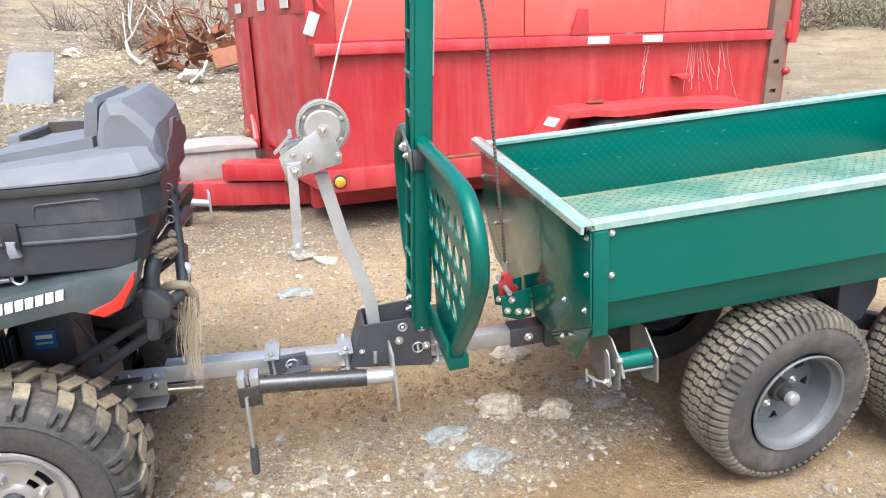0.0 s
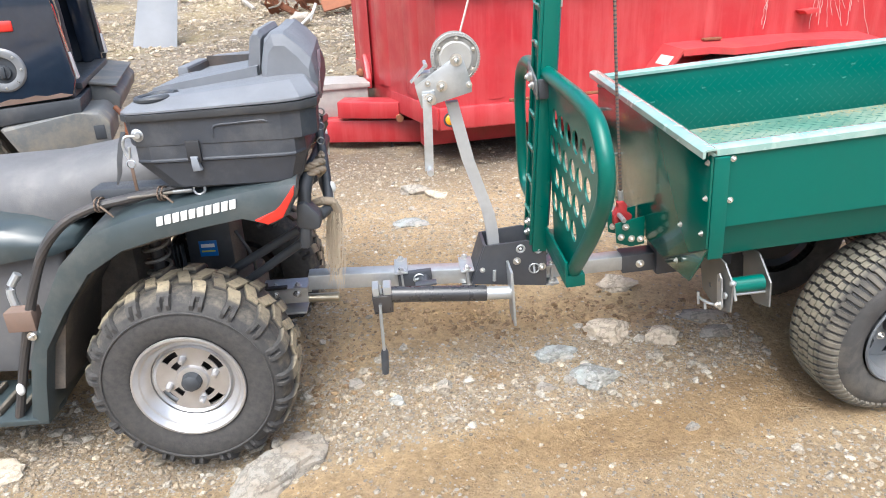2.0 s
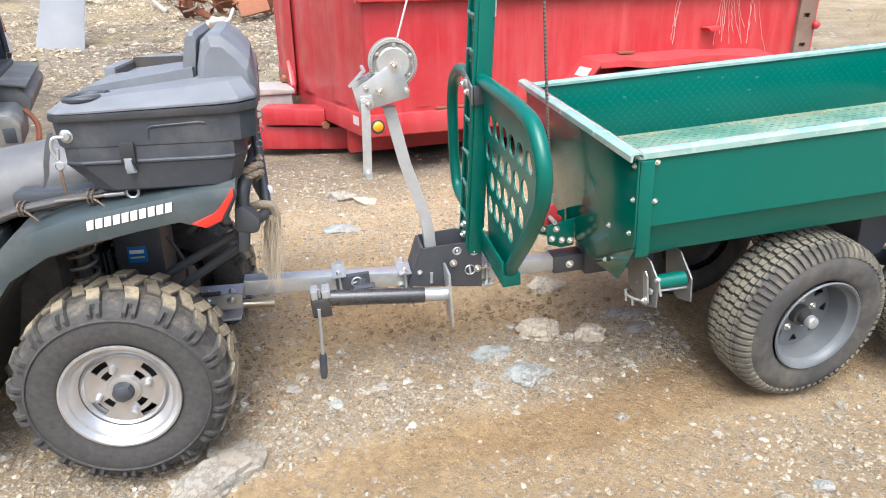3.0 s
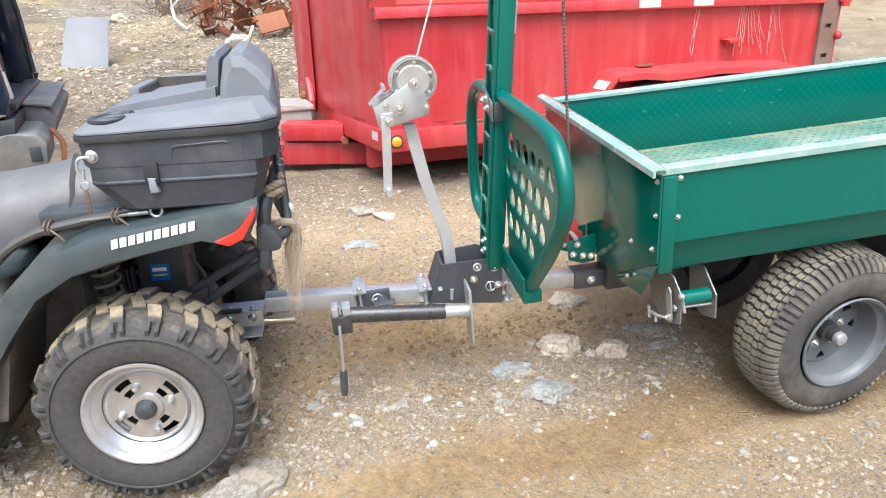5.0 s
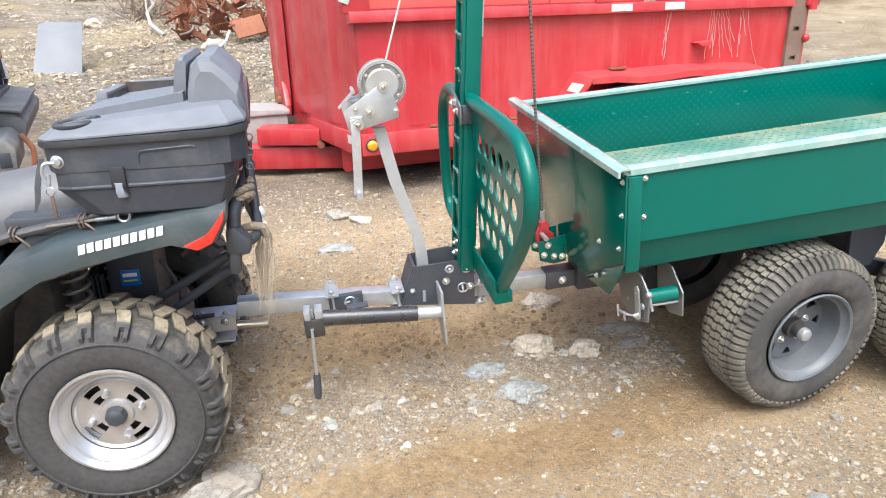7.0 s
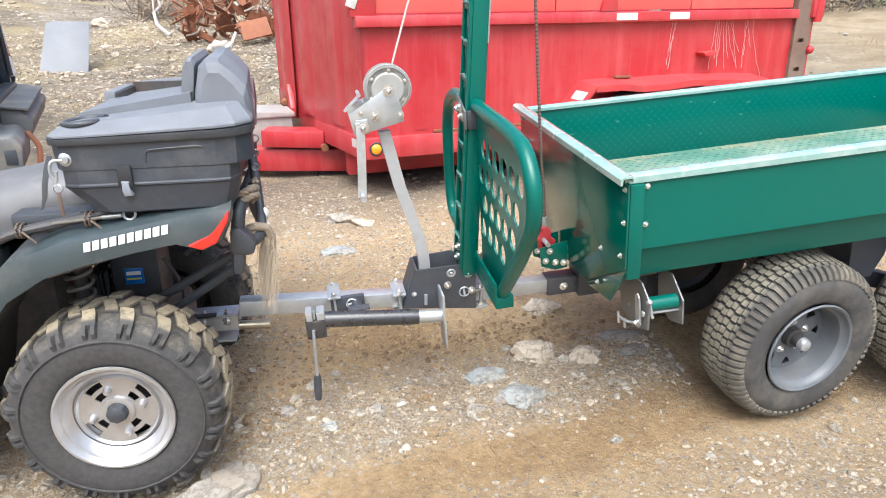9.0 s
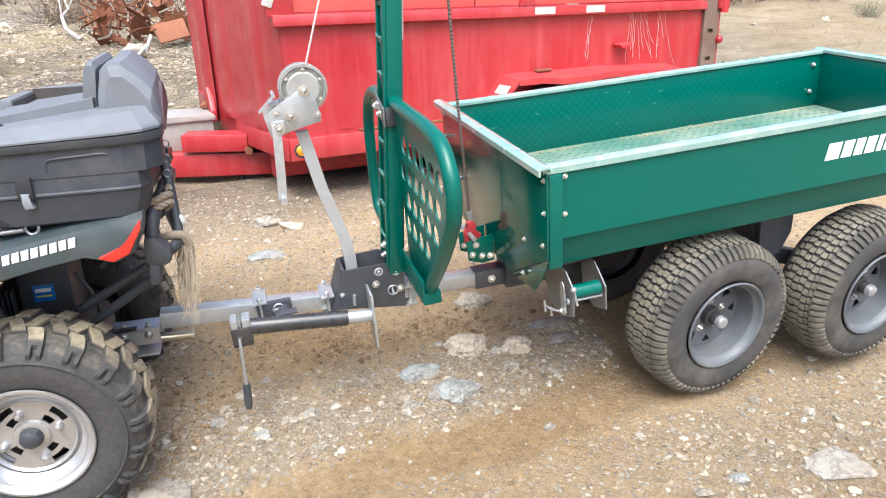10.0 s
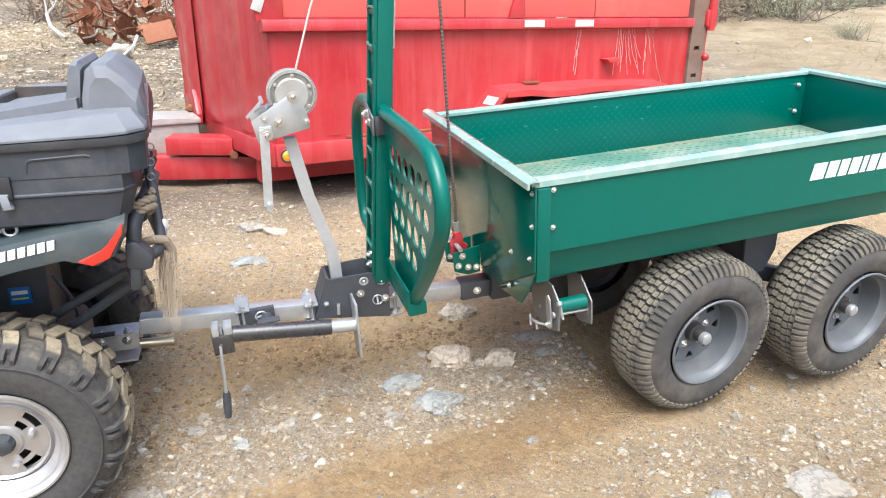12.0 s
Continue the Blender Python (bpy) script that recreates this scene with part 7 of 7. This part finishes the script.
def pebble_field(name, n, region, size, seed, material, label, keep, tiny=False):
    """Many loose stones in one mesh; keep gives the share that stays at a place."""
    rng = np.random.RandomState(seed)
    x0, x1, y0, y1 = region
    X, Y = rng.uniform(x0, x1, n), rng.uniform(y0, y1, n)
    on = rng.rand(n) < keep(X, Y)
    X, Y = X[on], Y[on]
    n = len(X)
    Z = ground_z(X, Y)
    S = size[0] * (size[1] / size[0]) ** (rng.rand(n) ** 2.2)
    g = (1 + 5 ** 0.5) / 2
    base = np.array([(-1, g, 0), (1, g, 0), (-1, -g, 0), (1, -g, 0), (0, -1, g), (0, 1, g), (0, -1, -g), (0, 1, -g), (g, 0, -1), (g, 0, 1), (-g, 0, -1), (-g, 0, 1)], float) / 1.9
    tri = np.array([(0, 11, 5), (0, 5, 1), (0, 1, 7), (0, 7, 10), (0, 10, 11), (1, 5, 9), (5, 11, 4), (11, 10, 2), (10, 7, 6), (7, 1, 8), (3, 9, 4), (3, 4, 2), (3, 2, 6), (3, 6, 8), (3, 8, 9), (4, 9, 5), (2, 4, 11), (6, 2, 10), (8, 6, 7), (9, 8, 1)])
    if tiny:
        base = np.array([(1, 0, 0), (-1, 0, 0), (0, 1, 0), (0, -1, 0), (0, 0, 1), (0, 0, -1)], float)
        tri = np.array([(0, 2, 4), (2, 1, 4), (1, 3, 4), (3, 0, 4), (2, 0, 5), (1, 2, 5), (3, 1, 5), (0, 3, 5)])
    q = len(base)
    V = base[None] * rng.uniform(0.62, 1.25, (n, q, 1)) * np.stack([rng.uniform(0.7, 1.4, n), rng.uniform(0.6, 1.1, n), rng.uniform(0.4, 0.85, n)], -1)[:, None, :]
    a = rng.uniform(0, 6.283, n)
    c, s = np.cos(a)[:, None], np.sin(a)[:, None]
    V = np.stack([V[..., 0] * c - V[..., 1] * s, V[..., 0] * s + V[..., 1] * c, V[..., 2]], -1) * S[:, None, None] * 0.5
    V += np.stack([X, Y, Z + S * 0.08], -1)[:, None, :]
    F = (tri[None] + (np.arange(n) * q)[:, None, None]).reshape(-1, 3)
    me = bpy.data.meshes.new(name)
    me.from_pydata(V.reshape(-1, 3).tolist(), [], F.tolist())
    me.materials.append(material)
    return tagged(new(name, me), label, "gravel", kind="stuff")


def straw(name, n, region, seed, material, label, keep, length=(0.015, 0.06), width=0.0007, rise=0.25):
    """Dry stalks lying about, in one mesh."""
    rng = np.random.RandomState(seed)
    X, Y = rng.uniform(region[0], region[1], n), rng.uniform(region[2], region[3], n)
    on = rng.rand(n) < keep(X, Y)
    X, Y = X[on], Y[on]
    n = len(X)
    Z = ground_z(X, Y) + 0.004
    a, L = rng.uniform(0, 6.283, n), rng.uniform(length[0], length[1], n)
    up = rng.uniform(0, rise, n) * L
    bend = rng.normal(0, 0.25, n)
    V, F = [], []
    for i in range(n):
        d, s = np.array([math.cos(a[i]), math.sin(a[i])]), np.array([-math.sin(a[i]), math.cos(a[i])]) * width
        k = len(V)
        for f in (0.0, 0.5, 1.0):
            c = np.array([X[i], Y[i]]) + d * L[i] * f + s / width * bend[i] * L[i] * f * (1 - f)
            z = Z[i] + up[i] * f
            V += [(c[0] - s[0], c[1] - s[1], z), (c[0] + s[0], c[1] + s[1], z), (c[0], c[1], z + width * 1.6)]
        for q in (0, 3):
            for e in range(3):
                F.append((k + q + e, k + q + (e + 1) % 3, k + q + 3 + (e + 1) % 3, k + q + 3 + e))
    me = bpy.data.meshes.new(name)
    me.from_pydata(V, [], F)
    me.materials.append(material)
    return tagged(new(name, me), label, "dry grass", kind="stuff")


BUFF = stone_material("buff_rock", (0.56, 0.48, 0.37), (0.66, 0.585, 0.47), 9, 0.4)
SLATE = stone_material("blue_grey_rock", (0.32, 0.345, 0.335), (0.39, 0.415, 0.40), 9, 0.65)
PALE = stone_material("pale_grey_rock", (0.31, 0.295, 0.26), (0.39, 0.37, 0.33), 9, 0.75)
rock(-0.725, 1.60, 0.125, 0.25, 0.07, -0.12, 3, PALE, "large pale flat rock beside a tyre", 0.55)
rock(0.045, 2.70, 0.11, 0.07, 0.06, 0.4, 5, BUFF, "buff angular rock half sunk in dirt")
rock(0.215, 2.72, 0.085, 0.055, 0.045, 0.3, 8, BUFF, "small buff rock half sunk in dirt")
rock(0.045, 2.40, 0.115, 0.09, 0.036, 0.6, 13, SLATE, "flat blue-grey rock in the gravel", 0.45)
rock(-0.10, 2.49, 0.10, 0.07, 0.03, 0.3, 17, SLATE, "flat blue-grey rock in the gravel", 0.45)
rock(-0.025, 2.35, 0.034, 0.024, 0.022, 1.0, 19, PALE, "small white stone in the gravel")
rock(-0.085, 2.27, 0.045, 0.03, 0.018, 0.4, 23, PALE, "small white stone in the gravel")
rock(-0.04, 3.06, 0.11, 0.07, 0.04, 0.5, 29, BUFF, "pale rock under the drawbar", 0.45)
rock(-1.49, 3.95, 0.14, 0.06, 0.05, 0.7, 31, PALE, "pale rock on the far dirt")
rock(-1.33, 3.94, 0.08, 0.05, 0.05, 0.2, 33, BUFF, "buff rock on the far dirt")
rock(-1.19, 3.40, 0.12, 0.08, 0.02, 0.5, 37, SLATE, "flat grey rock sunk level with the dirt", 0.42)
rock(1.23, 2.24, 0.15, 0.095, 0.025, 0.55, 42, PALE, "broad flat grey-white rock", 0.52)
rock(-1.46, 1.22, 0.10, 0.08, 0.03, 0.2, 43, BUFF, "reddish flat stone by the footboard", 0.45)
rock(0.31, 2.94, 0.13, 0.07, 0.02, 0.5, 47, PALE, "flat dusty rock in the trailer's shade", 0.5)
rock(0.40, 2.84, 0.10, 0.05, 0.018, 0.6, 53, PALE, "flat dusty rock in the trailer's shade", 0.45)
rock(0.39, 2.25, 0.03, 0.022, 0.018, 0.6, 59, PALE, "small pale stone in the wheel track")
rock(-0.51, 2.0, 0.04, 0.03, 0.02, 0.1, 61, SLATE, "small blue-grey stone in the gravel")
rock(-0.68, 2.02, 0.045, 0.035, 0.02, 0.9, 67, PALE, "small pale stone in the gravel")
rock(-0.40, 2.13, 0.05, 0.03, 0.018, 0.3, 71, PALE, "small pale stone in the gravel")
rock(0.95, 2.12, 0.035, 0.028, 0.015, 0.3, 73, SLATE, "small grey stone in the gravel")
for k, (x, y, s) in enumerate(((-11.9, 12.6, 0.30), (-12.6, 13.4, 0.22), (-9.2, 9.9, 0.14), (-8.9, 9.0, 0.10), (-6.0, 8.9, 0.12), (-4.6, 8.3, 0.16), (-5.2, 7.4, 0.12), (-10.4, 10.6, 0.18), (-7.9, 8.8, 0.1), (-4.1, 7.4, 0.13), (5.0, 17.6, 0.15), (3.4, 16.9, 0.10))):
    rock(x, y, s, s * 0.7, s * 0.5, k * 0.7, 100 + k, PALE if k % 2 else BUFF, "pale boulder on the stony bank", 0.4)

GRIT = stone_material("mixed_gravel", (0.25, 0.19, 0.122), (0.56, 0.49, 0.375), 14, 0.35)
CRUMB = stone_material("soil_crumbs", (0.30, 0.20, 0.108), (0.56, 0.43, 0.275), 14, 0.3)
pebble_field("soil_crumbs", 60000, (-2.0, 2.5, 1.1, 3.9), (0.003, 0.009), 44, CRUMB, "brown crumbs of dry soil", lambda x, y: 0.75 * (1 - band(x, y)) * (1 - 0.6 * track(x, y)), True)
WET_CRUMB = stone_material("damp_soil_clods", (0.20, 0.125, 0.062), (0.41, 0.285, 0.155), 14, 0.2)
pebble_field("soil_clods", 17000, (-1.5, 0.6, 1.6, 3.3), (0.007, 0.034), 45, WET_CRUMB, "damp brown clods torn up by wheels", lambda x, y: np.clip(clodded(x, y), 0, 1) ** 1.4)
pebble_field("grit", 170000, (-2.2, 2.7, 1.1, 4.2), (0.003, 0.009), 4, GRIT, "fine grit between the stones", lambda x, y: band(x, y) ** 1.3, True)
pebble_field("gravel", 60000, (-2.4, 2.9, 1.0, 4.4), (0.007, 0.030), 5, GRIT, "loose mixed gravel over brown dirt", lambda x, y: band(x, y))
CHIP = stone_material("broken_grey_stone", (0.27, 0.235, 0.18), (0.60, 0.555, 0.47), 14, 0.3)
pebble_field("coarse_gravel", 8500, (-2.2, 2.7, 1.1, 4.2), (0.012, 0.052), 6, CHIP, "coarse broken stones among the gravel", lambda x, y: band(x, y) ** 1.6 * 0.8)
LITTER = stone_material("bank_litter", (0.075, 0.052, 0.034), (0.44, 0.40, 0.33), 20, 0.3)
pebble_field("far_gravel", 9000, (-9, 8, 4.2, 12), (0.012, 0.07), 7, GRIT, "scattered stones on the far yard", lambda x, y: 0.35 + 0.8 * value_noise(x, y, 1.5, 14))
pebble_field("near_bank_stones", 26000, (-13, -1.5, 6.0, 14), (0.02, 0.10), 18, GRIT, "pale rubble at the foot of the bank", lambda x, y: 0.5 + 0.9 * value_noise(x, y, 1.2, 25))
pebble_field("bank_litter", 56000, (-10.5, -1.8, 5.4, 12.5), (0.010, 0.040), 19, LITTER, "brown bark, chips and small stones on the bank", lambda x, y: np.clip(0.55 + 1.1 * value_noise(x, y, 0.9, 26), 0, 1), True)
pebble_field("bank_stones", 9000, (-24, -1.5, 12, 30), (0.03, 0.16), 8, GRIT, "stony rubble of the bank", lambda x, y: 0.5 + 0.9 * value_noise(x, y, 2.5, 15))
HAY = surface("dry_stalks", (0.27, 0.215, 0.13), 0.9, dirt_amount=0.3)
straw("dry_stalks", 1500, (-1.5, 2.9, 1.2, 4.2), 9, HAY, "dry stalks scattered on the dirt", lambda x, y: np.clip(0.25 + 0.5 * (x > 0.4) + value_noise(x, y, 0.5, 16), 0, 1))
straw("bank_grass", 30000, (-14, 9, 5.5, 20), 10, HAY, "dry flattened grass on the bank", lambda x, y: np.clip(0.4 + 1.6 * value_noise(x, y, 1.8, 17), 0, 1), (0.05, 0.20), 0.0026, 0.8)
